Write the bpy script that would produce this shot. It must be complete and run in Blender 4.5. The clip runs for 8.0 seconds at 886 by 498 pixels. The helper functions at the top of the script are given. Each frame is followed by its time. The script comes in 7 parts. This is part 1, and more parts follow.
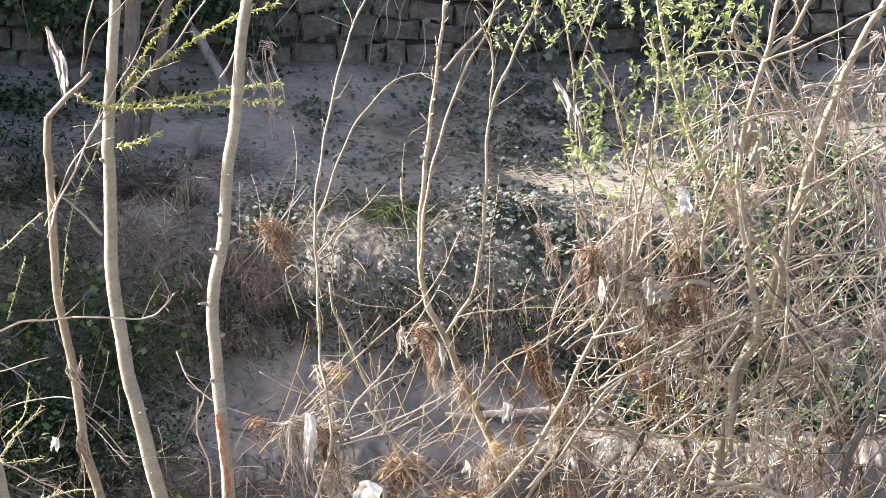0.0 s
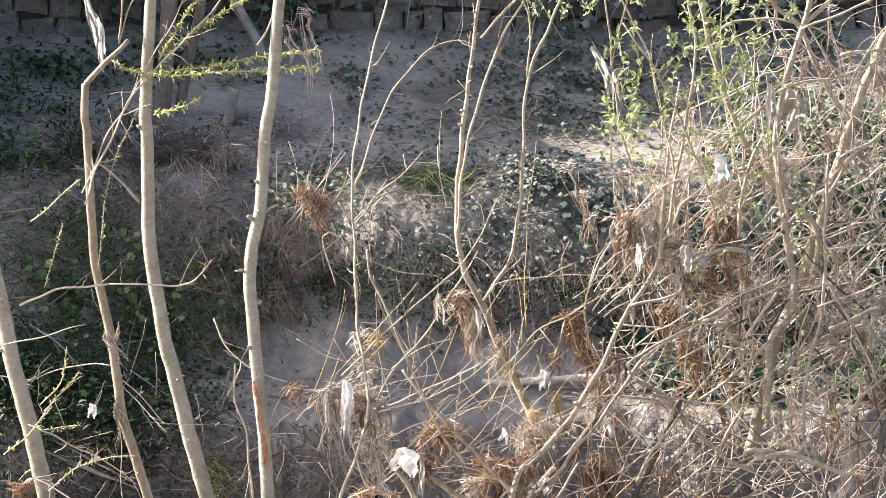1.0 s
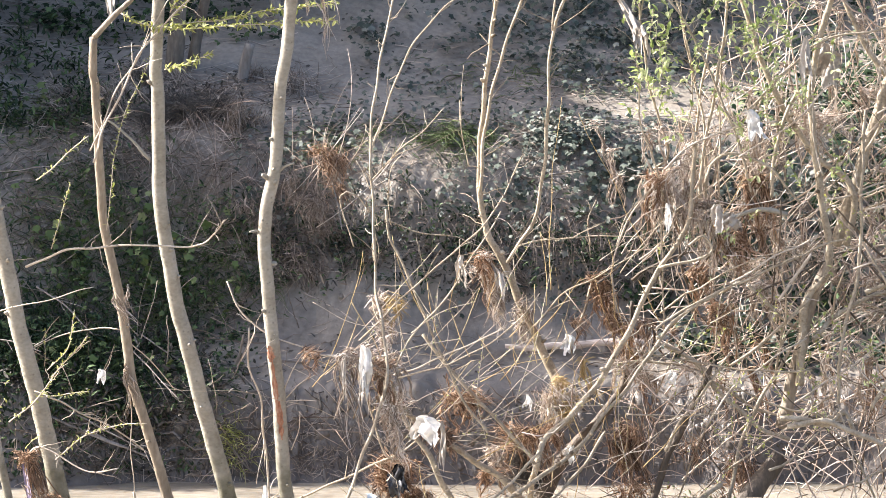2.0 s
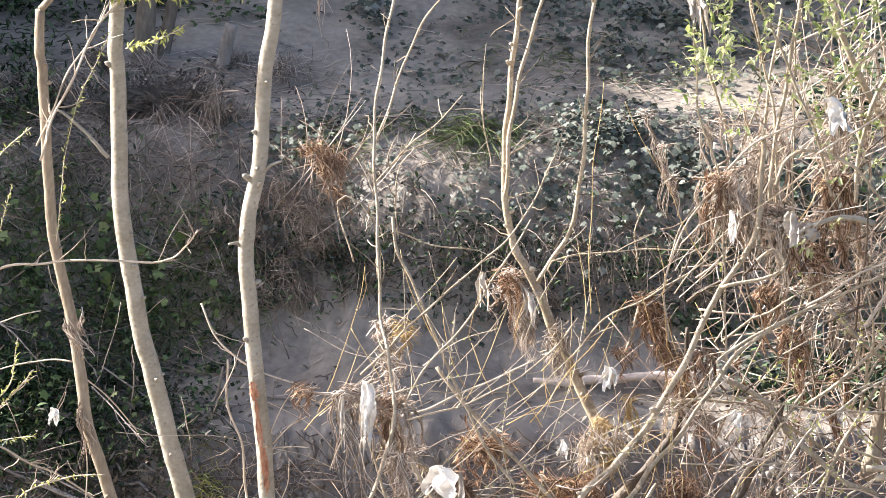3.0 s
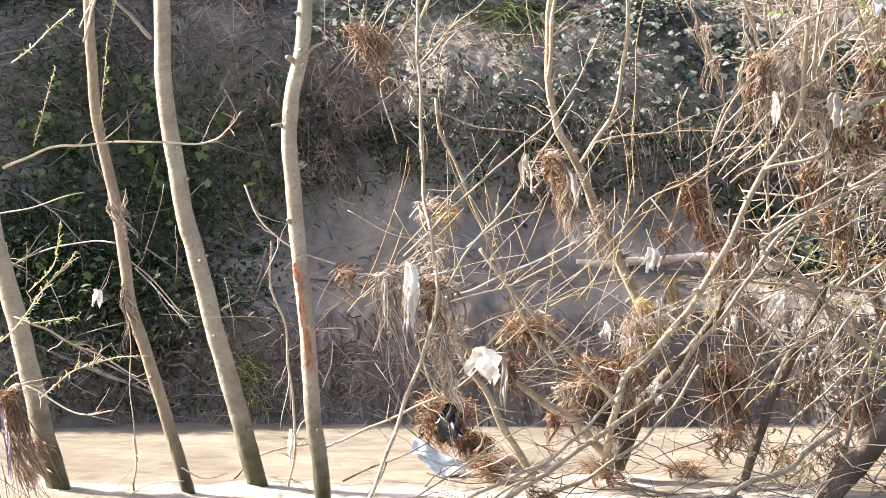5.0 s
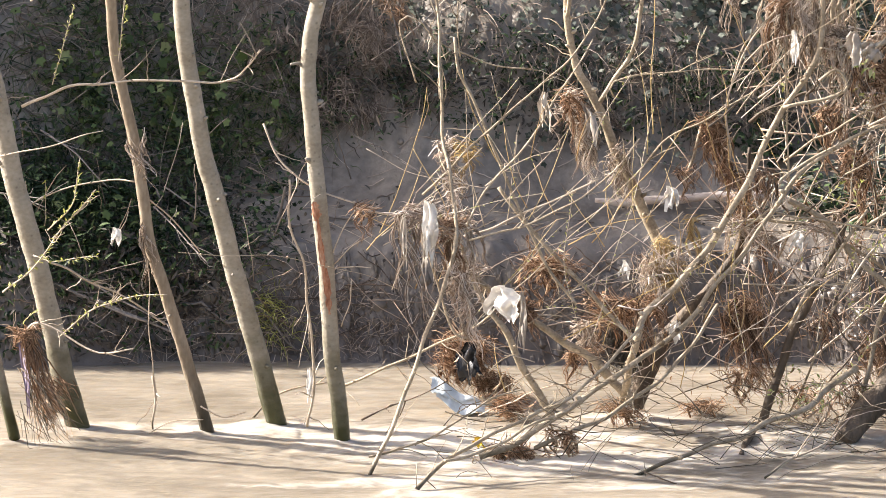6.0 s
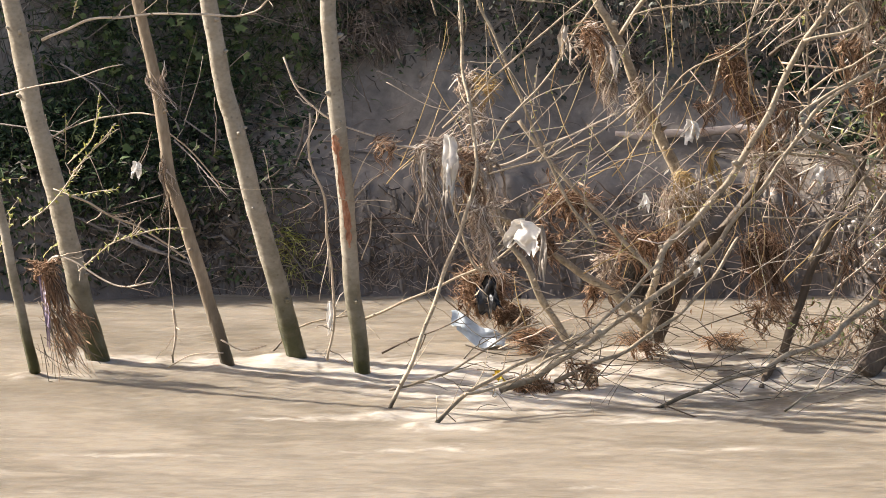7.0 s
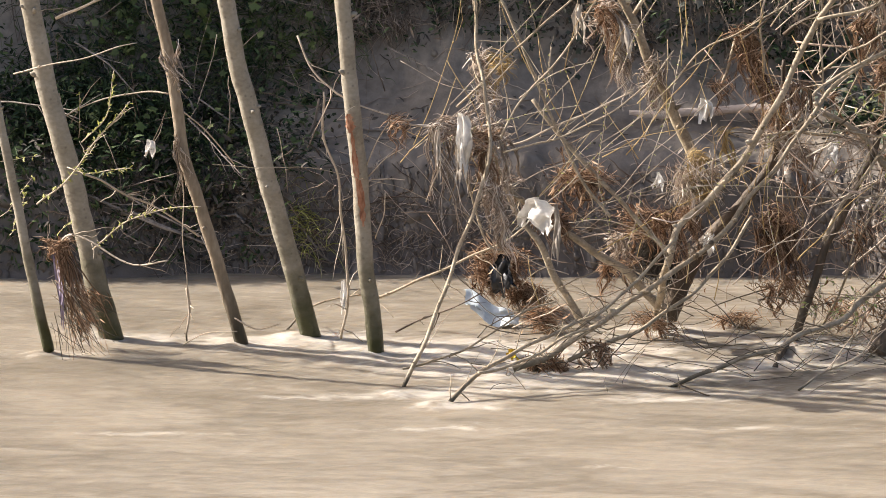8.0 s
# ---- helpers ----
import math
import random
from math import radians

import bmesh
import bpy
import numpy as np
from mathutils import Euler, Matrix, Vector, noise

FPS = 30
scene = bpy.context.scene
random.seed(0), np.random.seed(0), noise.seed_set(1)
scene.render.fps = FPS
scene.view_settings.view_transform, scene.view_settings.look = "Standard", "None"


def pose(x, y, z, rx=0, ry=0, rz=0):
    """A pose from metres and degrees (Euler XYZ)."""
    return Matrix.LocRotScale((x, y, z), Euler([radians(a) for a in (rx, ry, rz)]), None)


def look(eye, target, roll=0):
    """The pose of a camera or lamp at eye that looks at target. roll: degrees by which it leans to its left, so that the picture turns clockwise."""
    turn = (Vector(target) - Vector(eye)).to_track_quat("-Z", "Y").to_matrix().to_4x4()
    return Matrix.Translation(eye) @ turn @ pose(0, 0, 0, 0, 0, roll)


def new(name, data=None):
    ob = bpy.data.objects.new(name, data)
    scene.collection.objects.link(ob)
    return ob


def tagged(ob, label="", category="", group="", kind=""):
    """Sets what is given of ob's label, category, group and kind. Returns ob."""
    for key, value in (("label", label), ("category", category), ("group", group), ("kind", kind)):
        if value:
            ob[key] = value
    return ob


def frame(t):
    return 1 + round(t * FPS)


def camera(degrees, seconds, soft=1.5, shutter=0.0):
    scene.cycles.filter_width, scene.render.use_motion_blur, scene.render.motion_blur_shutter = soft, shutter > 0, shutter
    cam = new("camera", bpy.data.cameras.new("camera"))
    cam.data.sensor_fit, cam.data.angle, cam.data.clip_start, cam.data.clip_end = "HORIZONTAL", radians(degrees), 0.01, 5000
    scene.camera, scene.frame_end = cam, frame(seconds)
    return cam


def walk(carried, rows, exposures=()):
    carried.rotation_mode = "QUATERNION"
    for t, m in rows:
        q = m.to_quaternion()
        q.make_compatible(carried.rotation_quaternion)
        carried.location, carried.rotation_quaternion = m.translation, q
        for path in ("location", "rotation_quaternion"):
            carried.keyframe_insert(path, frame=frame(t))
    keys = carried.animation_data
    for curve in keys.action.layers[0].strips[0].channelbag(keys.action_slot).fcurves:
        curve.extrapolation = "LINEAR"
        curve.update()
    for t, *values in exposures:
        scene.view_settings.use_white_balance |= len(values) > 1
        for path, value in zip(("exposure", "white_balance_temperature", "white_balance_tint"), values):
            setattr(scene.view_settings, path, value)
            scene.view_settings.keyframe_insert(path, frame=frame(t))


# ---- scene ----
# A silty river in flood: saplings and a half-drowned shrub stand before a muddy bank with a rubble wall on top.
# ---------------------------------------------------------------- camera
cam = camera(9.0, 8.0, soft=0.8)
NEAR_EYE = Vector((0.0, -25.0, 5.4))
FAR_EYE = Vector((0.0, -31.19, 6.352))


def aim(eye, yaw, pitch, roll):
    """yaw to the right, pitch up, roll to the left, in degrees."""
    a, b = radians(yaw), radians(pitch)
    way = Vector((math.sin(a) * math.cos(b), math.cos(a) * math.cos(b), math.sin(b)))
    return look(eye, eye + way, roll)


def between(f):
    return FAR_EYE.lerp(NEAR_EYE, f)


walk(cam, [
    (0.0, aim(FAR_EYE, 1.528, -7.866, 0.051)),
    (0.5, aim(FAR_EYE, 1.336, -8.224, 0.116)),
    (1.0, aim(FAR_EYE, 1.146, -8.200, 0.055)),
    (1.5, aim(FAR_EYE, 1.001, -8.639, 0.036)),
    (1.7, aim(FAR_EYE, 0.949, -8.646, 0.105)),
    (2.0, aim(between(0.183), 0.965, -8.587, 0.05)),
    (2.25, aim(between(0.500), 0.991, -8.485, 0.05)),
    (2.5, aim(between(0.817), 1.018, -8.383, 0.05)),
    (2.8, aim(NEAR_EYE, 1.033, -8.324, 0.023)),
    (3.0, aim(NEAR_EYE, 0.973, -8.394, 0.062)),
    (3.5, aim(NEAR_EYE, 0.843, -8.512, 0.026)),
    (4.0, aim(NEAR_EYE, 0.742, -8.698, -0.024)),
    (4.5, aim(NEAR_EYE, 0.631, -9.142, 0.006)),
    (4.7, aim(NEAR_EYE, 0.590, -9.345, 0.000)),
    (5.8, aim(NEAR_EYE, 0.370, -10.100, -0.020)),
    (6.0, aim(NEAR_EYE, 0.334, -10.224, -0.025)),
    (6.5, aim(NEAR_EYE, 0.241, -10.587, -0.041)),
    (7.0, aim(NEAR_EYE, 0.125, -10.902, -0.078)),
    (7.5, aim(NEAR_EYE, 0.047, -11.068, -0.081)),
    (8.0, aim(NEAR_EYE, -0.018, -11.118, -0.050)),
], exposures=[(0.0, 2.03, 5850, 11), (1.7, 2.07, 5850, 11), (4.7, 2.15, 6100, 12), (6.0, 1.77, 6250, 12), (7.0, 1.33, 6400, 12), (8.0, 1.2, 6350, 12)])

# ---------------------------------------------------------------- light
SUN_EL, SUN_BACK = radians(33.0), radians(15.0)
to_sun = Vector((-math.cos(SUN_BACK) * math.cos(SUN_EL), math.sin(SUN_BACK) * math.cos(SUN_EL), math.sin(SUN_EL)))
sun_data = bpy.data.lights.new("sun", "SUN")
sun_data.energy, sun_data.angle, sun_data.color = 5.0, radians(0.6), (1.0, 0.925, 0.825)
sun = new("sun", sun_data)
sun.matrix_world = look(to_sun * 30, (0, 0, 0))

world = bpy.data.worlds.new("sky")
scene.world = world
world.use_nodes = True
wn = world.node_tree
wn.nodes.clear()
sky = wn.nodes.new("ShaderNodeTexSky")
sky.sky_type, sky.sun_disc = "NISHITA", False
sky.sun_elevation, sky.sun_rotation = SUN_EL, math.atan2(to_sun.x, to_sun.y)
# hazy spring air, so the sky is pale
sky.air_density, sky.dust_density, sky.ozone_density = 0.8, 4.0, 0.3
bg = wn.nodes.new("ShaderNodeBackground")
bg.inputs["Strength"].default_value = 0.105
wo = wn.nodes.new("ShaderNodeOutputWorld")
wn.links.new(sky.outputs[0], bg.inputs[0])
wn.links.new(bg.outputs[0], wo.inputs[0])


# ---------------------------------------------------------------- materials
def surface(name, colours, scale=6.0, fine=60.0, rough=0.8, bump=0.3, stretch=(1, 1, 1), spread=0.5, island=0.0, spec=0.4, thin=0.0,
            wet=None, bump_scale=None, spots=0.0):
    """Two scales of mottling between dark, middle and light; island: how far single pieces differ;
    thin: share of light let through; wet: (colour, height) of a stain above the water line."""
    m = bpy.data.materials.new(name)
    m.use_nodes = True
    n, l = m.node_tree.nodes, m.node_tree.links
    b = n["Principled BSDF"]
    geo = n.new("ShaderNodeNewGeometry")
    mp = n.new("ShaderNodeMapping")
    mp.inputs["Scale"].default_value = stretch
    l.new(geo.outputs["Position"], mp.inputs["Vector"])
    big, small = n.new("ShaderNodeTexNoise"), n.new("ShaderNodeTexNoise")
    for tex, s, d in ((big, scale, 4), (small, fine, 3)):
        tex.inputs["Scale"].default_value, tex.inputs["Detail"].default_value = s, d
        l.new(mp.outputs[0], tex.inputs["Vector"])
    add = n.new("ShaderNodeMix")
    add.data_type = "FLOAT"
    add.inputs[0].default_value = 0.42
    l.new(big.outputs["Fac"], add.inputs[2])
    l.new(small.outputs["Fac"], add.inputs[3])
    value = add.outputs[0]
    if island:
        rnd = n.new("ShaderNodeMix")
        rnd.data_type = "FLOAT"
        rnd.inputs[0].default_value = island
        l.new(value, rnd.inputs[2])
        l.new(geo.outputs["Random Per Island"], rnd.inputs[3])
        value = rnd.outputs[0]
    ramp = n.new("ShaderNodeValToRGB")
    e = ramp.color_ramp.elements
    e[0].position, e[1].position = 0.5 - spread / 2, 0.5 + spread / 2
    if island > 0.5:
        e[0].position, e[1].position = 0.08, 0.92
    e[0].color, e[1].color = (*colours[0], 1), (*colours[-1], 1)
    if len(colours) == 3:
        mid = e.new(0.5)
        mid.color = (*colours[1], 1)
    l.new(value, ramp.inputs[0])
    colour = ramp.outputs[0]
    if spots:
        # lenticels and old bud scars
        vor, dot, dark = n.new("ShaderNodeTexVoronoi"), n.new("ShaderNodeMapRange"), n.new("ShaderNodeMix")
        vor.inputs["Scale"].default_value = spots
        l.new(geo.outputs["Position"], vor.inputs["Vector"])
        dot.inputs["From Min"].default_value, dot.inputs["From Max"].default_value, dot.inputs["To Max"].default_value = 0.2, 0.07, 0.45
        l.new(vor.outputs["Distance"], dot.inputs["Value"])
        dark.data_type = "RGBA"
        l.new(dot.outputs[0], dark.inputs[0])
        l.new(colour, dark.inputs[6])
        dark.inputs[7].default_value = (*[c * 0.35 for c in colours[0]], 1)
        colour = dark.outputs[2]
    if wet:
        sep = n.new("ShaderNodeSeparateXYZ")
        l.new(geo.outputs["Position"], sep.inputs[0])
        wob = n.new("ShaderNodeMath")
        wob.operation = "MULTIPLY_ADD"
        wob.inputs[1].default_value = wet[1] * 1.3
        l.new(big.outputs["Fac"], wob.inputs[0])
        l.new(sep.outputs["Z"], wob.inputs[2])
        lev = n.new("ShaderNodeMapRange")
        lev.inputs["From Min"].default_value, lev.inputs["From Max"].default_value = wet[1] * 2.5, wet[1] * 0.9
        l.new(wob.outputs[0], lev.inputs["Value"])
        mix = n.new("ShaderNodeMix")
        mix.data_type = "RGBA"
        l.new(lev.outputs[0], mix.inputs[0])
        l.new(colour, mix.inputs[6])
        mix.inputs[7].default_value = (*wet[0], 1)
        colour = mix.outputs[2]
        gloss = n.new("ShaderNodeMapRange")
        gloss.inputs["To Min"].default_value, gloss.inputs["To Max"].default_value = rough, rough * 0.6
        l.new(lev.outputs[0], gloss.inputs["Value"])
        l.new(gloss.outputs[0], b.inputs["Roughness"])
    l.new(colour, b.inputs["Base Color"])
    b.inputs["Roughness"].default_value = rough
    b.inputs["Specular IOR Level"].default_value = spec
    if bump:
        tex = n.new("ShaderNodeTexNoise")
        tex.inputs["Scale"].default_value, tex.inputs["Detail"].default_value = bump_scale or fine * 0.7, 5
        l.new(mp.outputs[0], tex.inputs["Vector"])
        bp = n.new("ShaderNodeBump")
        bp.inputs["Strength"].default_value, bp.inputs["Distance"].default_value = bump, 0.02
        l.new(tex.outputs["Fac"], bp.inputs["Height"])
        l.new(bp.outputs[0], b.inputs["Normal"])
    if thin:
        tr, mx = n.new("ShaderNodeBsdfTranslucent"), n.new("ShaderNodeMixShader")
        l.new(colour, tr.inputs["Color"])
        mx.inputs[0].default_value = thin
        l.new(b.outputs[0], mx.inputs[1])
        l.new(tr.outputs[0], mx.inputs[2])
        l.new(mx.outputs[0], n["Material Output"].inputs["Surface"])
    return m


SILT = surface("wet_silt", ((0.112, 0.094, 0.073), (0.21, 0.18, 0.142), (0.31, 0.268, 0.215)), scale=2.2, fine=26, rough=0.55, bump=0.5, spread=0.42,
               bump_scale=17, wet=((0.108, 0.091, 0.076), 0.5))
MEADOW = surface("far_grass", ((0.04, 0.05, 0.02), (0.1, 0.1, 0.05)), scale=0.4, fine=6, rough=0.9)
BARK = surface("smooth_bark", ((0.19, 0.16, 0.115), (0.285, 0.25, 0.192), (0.37, 0.332, 0.272)), scale=7, fine=46, rough=0.62, bump=0.3, stretch=(1, 1, 1.5),
               wet=((0.034, 0.036, 0.007), 0.31), spread=0.42, spots=26)
BROWN_BARK = surface("brown_bark", ((0.13, 0.095, 0.06), (0.25, 0.195, 0.135), (0.38, 0.32, 0.24)), scale=12, fine=60, rough=0.75, bump=0.4, stretch=(1, 1, 0.4),
                     wet=((0.045, 0.036, 0.02), 0.2))
PALE_BARK = surface("pale_twig_bark", ((0.2, 0.15, 0.1), (0.4, 0.325, 0.24), (0.6, 0.52, 0.42)), scale=14, fine=80, rough=0.7, bump=0.2, island=0.4,
                    wet=((0.07, 0.06, 0.035), 0.05))
STEM_BARK = surface("brown_stem_bark", ((0.1, 0.074, 0.046), (0.3, 0.236, 0.155), (0.56, 0.475, 0.35)), scale=16, fine=90, rough=0.7, bump=0.3, island=0.35,
                    wet=((0.07, 0.055, 0.03), 0.06), spots=40, spread=0.4)
ROOT_BARK = surface("dark_wet_bark", ((0.035, 0.026, 0.018), (0.09, 0.065, 0.042), (0.2, 0.14, 0.09)), scale=9, fine=60, rough=0.7, bump=0.6,
                    stretch=(1, 1, 0.4))
SCAR = surface("raw_scar", ((0.09, 0.035, 0.02), (0.33, 0.145, 0.08), (0.5, 0.36, 0.25)), scale=34, fine=120, rough=0.8, bump=0.9, stretch=(1, 1, 0.3))
STICKS = surface("dry_sticks", ((0.11, 0.066, 0.036), (0.42, 0.305, 0.22), (0.86, 0.76, 0.66)), scale=5, fine=60, rough=0.75, bump=0.15, island=0.75)
OCHRE = surface("yellow_willow_shoots", ((0.22, 0.13, 0.05), (0.4, 0.27, 0.1), (0.52, 0.4, 0.2)), scale=8, fine=60, rough=0.6, bump=0.1, island=0.7)
FIBRE = surface("dead_grass", ((0.18, 0.128, 0.088), (0.57, 0.455, 0.35), (0.92, 0.85, 0.76)), scale=6, fine=70, rough=0.8, bump=0.0, island=0.85, thin=0.4)
ROOTLETS = surface("pale_rootlets", ((0.05, 0.034, 0.024), (0.19, 0.14, 0.1), (0.5, 0.41, 0.33)), scale=6, fine=70, rough=0.9, bump=0.0, island=0.75)
DULL_FIBRE = surface("muddy_dead_grass", ((0.045, 0.032, 0.022), (0.235, 0.18, 0.135), (0.52, 0.44, 0.355)), scale=6, fine=70, rough=0.9, bump=0.0, island=0.75)
RUST_FIBRE = surface("rusty_dead_leaves", ((0.07, 0.036, 0.018), (0.34, 0.2, 0.112), (0.72, 0.53, 0.36)), scale=6, fine=70, rough=0.8, bump=0.0, island=0.85, thin=0.35)
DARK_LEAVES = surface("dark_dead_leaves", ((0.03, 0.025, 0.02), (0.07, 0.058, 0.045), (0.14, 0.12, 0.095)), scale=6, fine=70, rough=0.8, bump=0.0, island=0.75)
IVY = surface("dusty_ivy", ((0.03, 0.04, 0.026), (0.072, 0.084, 0.058), (0.2, 0.2, 0.16)), scale=5, fine=80, rough=0.65, bump=0.1, island=0.75, thin=0.1)
# Near-black green: shade is put into the leaf colour itself.
SHADED_GREEN = surface("shade_darkened_green", ((0.008, 0.016, 0.006), (0.018, 0.036, 0.012), (0.13, 0.18, 0.07)), scale=5, fine=80, rough=0.6, bump=0.1, island=0.75, thin=0.12, spec=0.25)
GRASS = surface("green_grass", ((0.04, 0.065, 0.015), (0.1, 0.14, 0.035), (0.22, 0.24, 0.1)), scale=5, fine=80, rough=0.6, bump=0.0, island=0.75, thin=0.3)
BUDS = surface("young_willow_leaves", ((0.25, 0.26, 0.05), (0.42, 0.42, 0.13), (0.57, 0.56, 0.27)), scale=5, fine=80, rough=0.55, bump=0.0, island=0.75, thin=0.5)
SPRING = surface("fresh_green_leaves", ((0.2, 0.25, 0.06), (0.37, 0.42, 0.15), (0.56, 0.58, 0.33)), scale=5, fine=80, rough=0.5, bump=0.0, island=0.75, thin=0.5)
STONE = surface("rubble_stone", ((0.07, 0.06, 0.048), (0.145, 0.125, 0.1), (0.25, 0.22, 0.18)), scale=7, fine=40, rough=0.85, bump=0.7, bump_scale=22)
MORTAR = surface("dark_joints", ((0.03, 0.027, 0.024), (0.09, 0.08, 0.07)), scale=8, fine=40, rough=0.95, bump=0.5)
WIRE = surface("rusty_wire", ((0.07, 0.055, 0.045), (0.16, 0.135, 0.115)), scale=10, fine=50, rough=0.6, bump=0.0)
RAG = surface("white_plastic_rag", ((0.68, 0.63, 0.56), (0.84, 0.81, 0.76), (0.93, 0.91, 0.87)), scale=10, fine=60, rough=0.5, bump=0.2, thin=0.45)
TISSUE = surface("muddy_paper_rag", ((0.36, 0.3, 0.24), (0.55, 0.49, 0.42), (0.72, 0.68, 0.62)), scale=12, fine=60, rough=0.85, bump=0.3, thin=0.45)
SHEET = surface("blue_grey_plastic", ((0.4, 0.45, 0.46), (0.58, 0.63, 0.63), (0.76, 0.8, 0.79)), scale=6, fine=50, rough=0.35, bump=0.2)
BLACK = surface("black_plastic", ((0.01, 0.01, 0.011), (0.03, 0.03, 0.034)), scale=8, fine=50, rough=0.25, bump=0.3)
VIOLET = surface("violet_fringe_tint", ((0.1, 0.075, 0.115), (0.21, 0.165, 0.225), (0.42, 0.37, 0.42)), scale=10, fine=60, rough=0.85, bump=0.3)
YELLOW = surface("yellow_plastic", ((0.45, 0.28, 0.01), (0.7, 0.5, 0.03)), scale=20, fine=80, rough=0.5, bump=0.1)
LOG = surface("weathered_log", ((0.28, 0.2, 0.15), (0.55, 0.45, 0.37), (0.78, 0.72, 0.65)), scale=10, fine=60, rough=0.8, bump=0.6, stretch=(0.4, 1, 1))
OLD_WOOD = surface("old_grey_wood", ((0.1, 0.083, 0.068), (0.22, 0.19, 0.16), (0.36, 0.32, 0.28)), scale=9, fine=60, rough=0.9, bump=0.6, stretch=(1, 1, 0.3))
DIM_BARK = surface("grey_brown_bark", ((0.06, 0.048, 0.036), (0.14, 0.115, 0.088), (0.25, 0.21, 0.165)), scale=9, fine=60, rough=0.9, bump=0.6, stretch=(1, 1, 0.3))


def river_material():
    m = bpy.data.materials.new("silty_water")
    m.use_nodes = True
    n, l = m.node_tree.nodes, m.node_tree.links
    b = n["Principled BSDF"]
    geo = n.new("ShaderNodeNewGeometry")
    sep = n.new("ShaderNodeSeparateXYZ")
    l.new(geo.outputs["Position"], sep.inputs[0])
    mp = n.new("ShaderNodeMapping")
    mp.inputs["Scale"].default_value = (0.5, 1.3, 1)
    l.new(geo.outputs["Position"], mp.inputs["Vector"])
    streak = n.new("ShaderNodeTexNoise")
    streak.inputs["Scale"].default_value, streak.inputs["Detail"].default_value, streak.inputs["Distortion"].default_value = 1.6, 4, 0.8
    l.new(mp.outputs[0], streak.inputs["Vector"])
    ramp = n.new("ShaderNodeValToRGB")
    e = ramp.color_ramp.elements
    e[0].position, e[0].color = 0.40, (0.168, 0.141, 0.104, 1)
    e[1].position, e[1].color = 0.60, (0.278, 0.236, 0.18, 1)
    fine, both_streaks = n.new("ShaderNodeTexNoise"), n.new("ShaderNodeMix")
    fine.inputs["Scale"].default_value, fine.inputs["Detail"].default_value, fine.inputs["Distortion"].default_value = 8, 5, 1.2
    mfine = n.new("ShaderNodeMapping")
    mfine.inputs["Scale"].default_value = (0.6, 1.5, 1)
    l.new(geo.outputs["Position"], mfine.inputs["Vector"])
    l.new(mfine.outputs[0], fine.inputs["Vector"])
    both_streaks.data_type = "FLOAT"
    both_streaks.inputs[0].default_value = 0.45
    l.new(streak.outputs["Fac"], both_streaks.inputs[2])
    l.new(fine.outputs["Fac"], both_streaks.inputs[3])
    l.new(both_streaks.outputs[0], ramp.inputs[0])
    # froth: on the crests, where the stems break the current
    mf = n.new("ShaderNodeMapping")
    mf.inputs["Scale"].default_value = (0.75, 1.2, 1)
    l.new(geo.outputs["Position"], mf.inputs["Vector"])
    froth = n.new("ShaderNodeTexNoise")
    froth.inputs["Scale"].default_value, froth.inputs["Detail"].default_value, froth.inputs["Distortion"].default_value = 11, 6, 1.0
    l.new(mf.outputs[0], froth.inputs["Vector"])
    crest = n.new("ShaderNodeMath")
    crest.operation = "MULTIPLY_ADD"
    crest.inputs[1].default_value = 2.6
    l.new(sep.outputs["Z"], crest.inputs[0])
    l.new(froth.outputs["Fac"], crest.inputs[2])
    lev = n.new("ShaderNodeMapRange")
    lev.inputs["From Min"].default_value, lev.inputs["From Max"].default_value = 0.5, 0.95
    # the froth keeps to the broken water round the stems
    foam, both = n.new("ShaderNodeAttribute"), n.new("ShaderNodeMapRange")
    foam.attribute_name = "foam"
    both.inputs["To Min"].default_value, both.inputs["To Max"].default_value = -0.18, 0.27
    l.new(foam.outputs["Fac"], both.inputs["Value"])
    amount = n.new("ShaderNodeMath")
    amount.operation = "ADD"
    l.new(crest.outputs[0], amount.inputs[0])
    l.new(both.outputs[0], amount.inputs[1])
    l.new(amount.outputs[0], lev.inputs["Value"])
    mix = n.new("ShaderNodeMix")
    mix.data_type = "RGBA"
    l.new(lev.outputs[0], mix.inputs[0])
    l.new(ramp.outputs[0], mix.inputs[6])
    mix.inputs[7].default_value = (0.56, 0.505, 0.425, 1)
    l.new(mix.outputs[2], b.inputs["Base Color"])
    # light wanders a little way in the silt before it comes out again
    b.inputs["Subsurface Weight"].default_value, b.inputs["Subsurface Scale"].default_value = 0.6, 0.07
    b.inputs["Subsurface Radius"].default_value = (1.0, 0.8, 0.55)
    b.inputs["Roughness"].default_value = 0.36
    b.inputs["IOR"].default_value = 1.33
    rip = n.new("ShaderNodeTexNoise")
    rip.inputs["Scale"].default_value, rip.inputs["Detail"].default_value = 13, 5
    l.new(mp.outputs[0], rip.inputs["Vector"])
    bp = n.new("ShaderNodeBump")
    bp.inputs["Strength"].default_value, bp.inputs["Distance"].default_value = 0.5, 0.02
    l.new(rip.outputs["Fac"], bp.inputs["Height"])
    l.new(bp.outputs[0], b.inputs["Normal"])
    return m


WATER = river_material()


# ---------------------------------------------------------------- mesh helpers
rng = np.random.default_rng(7)


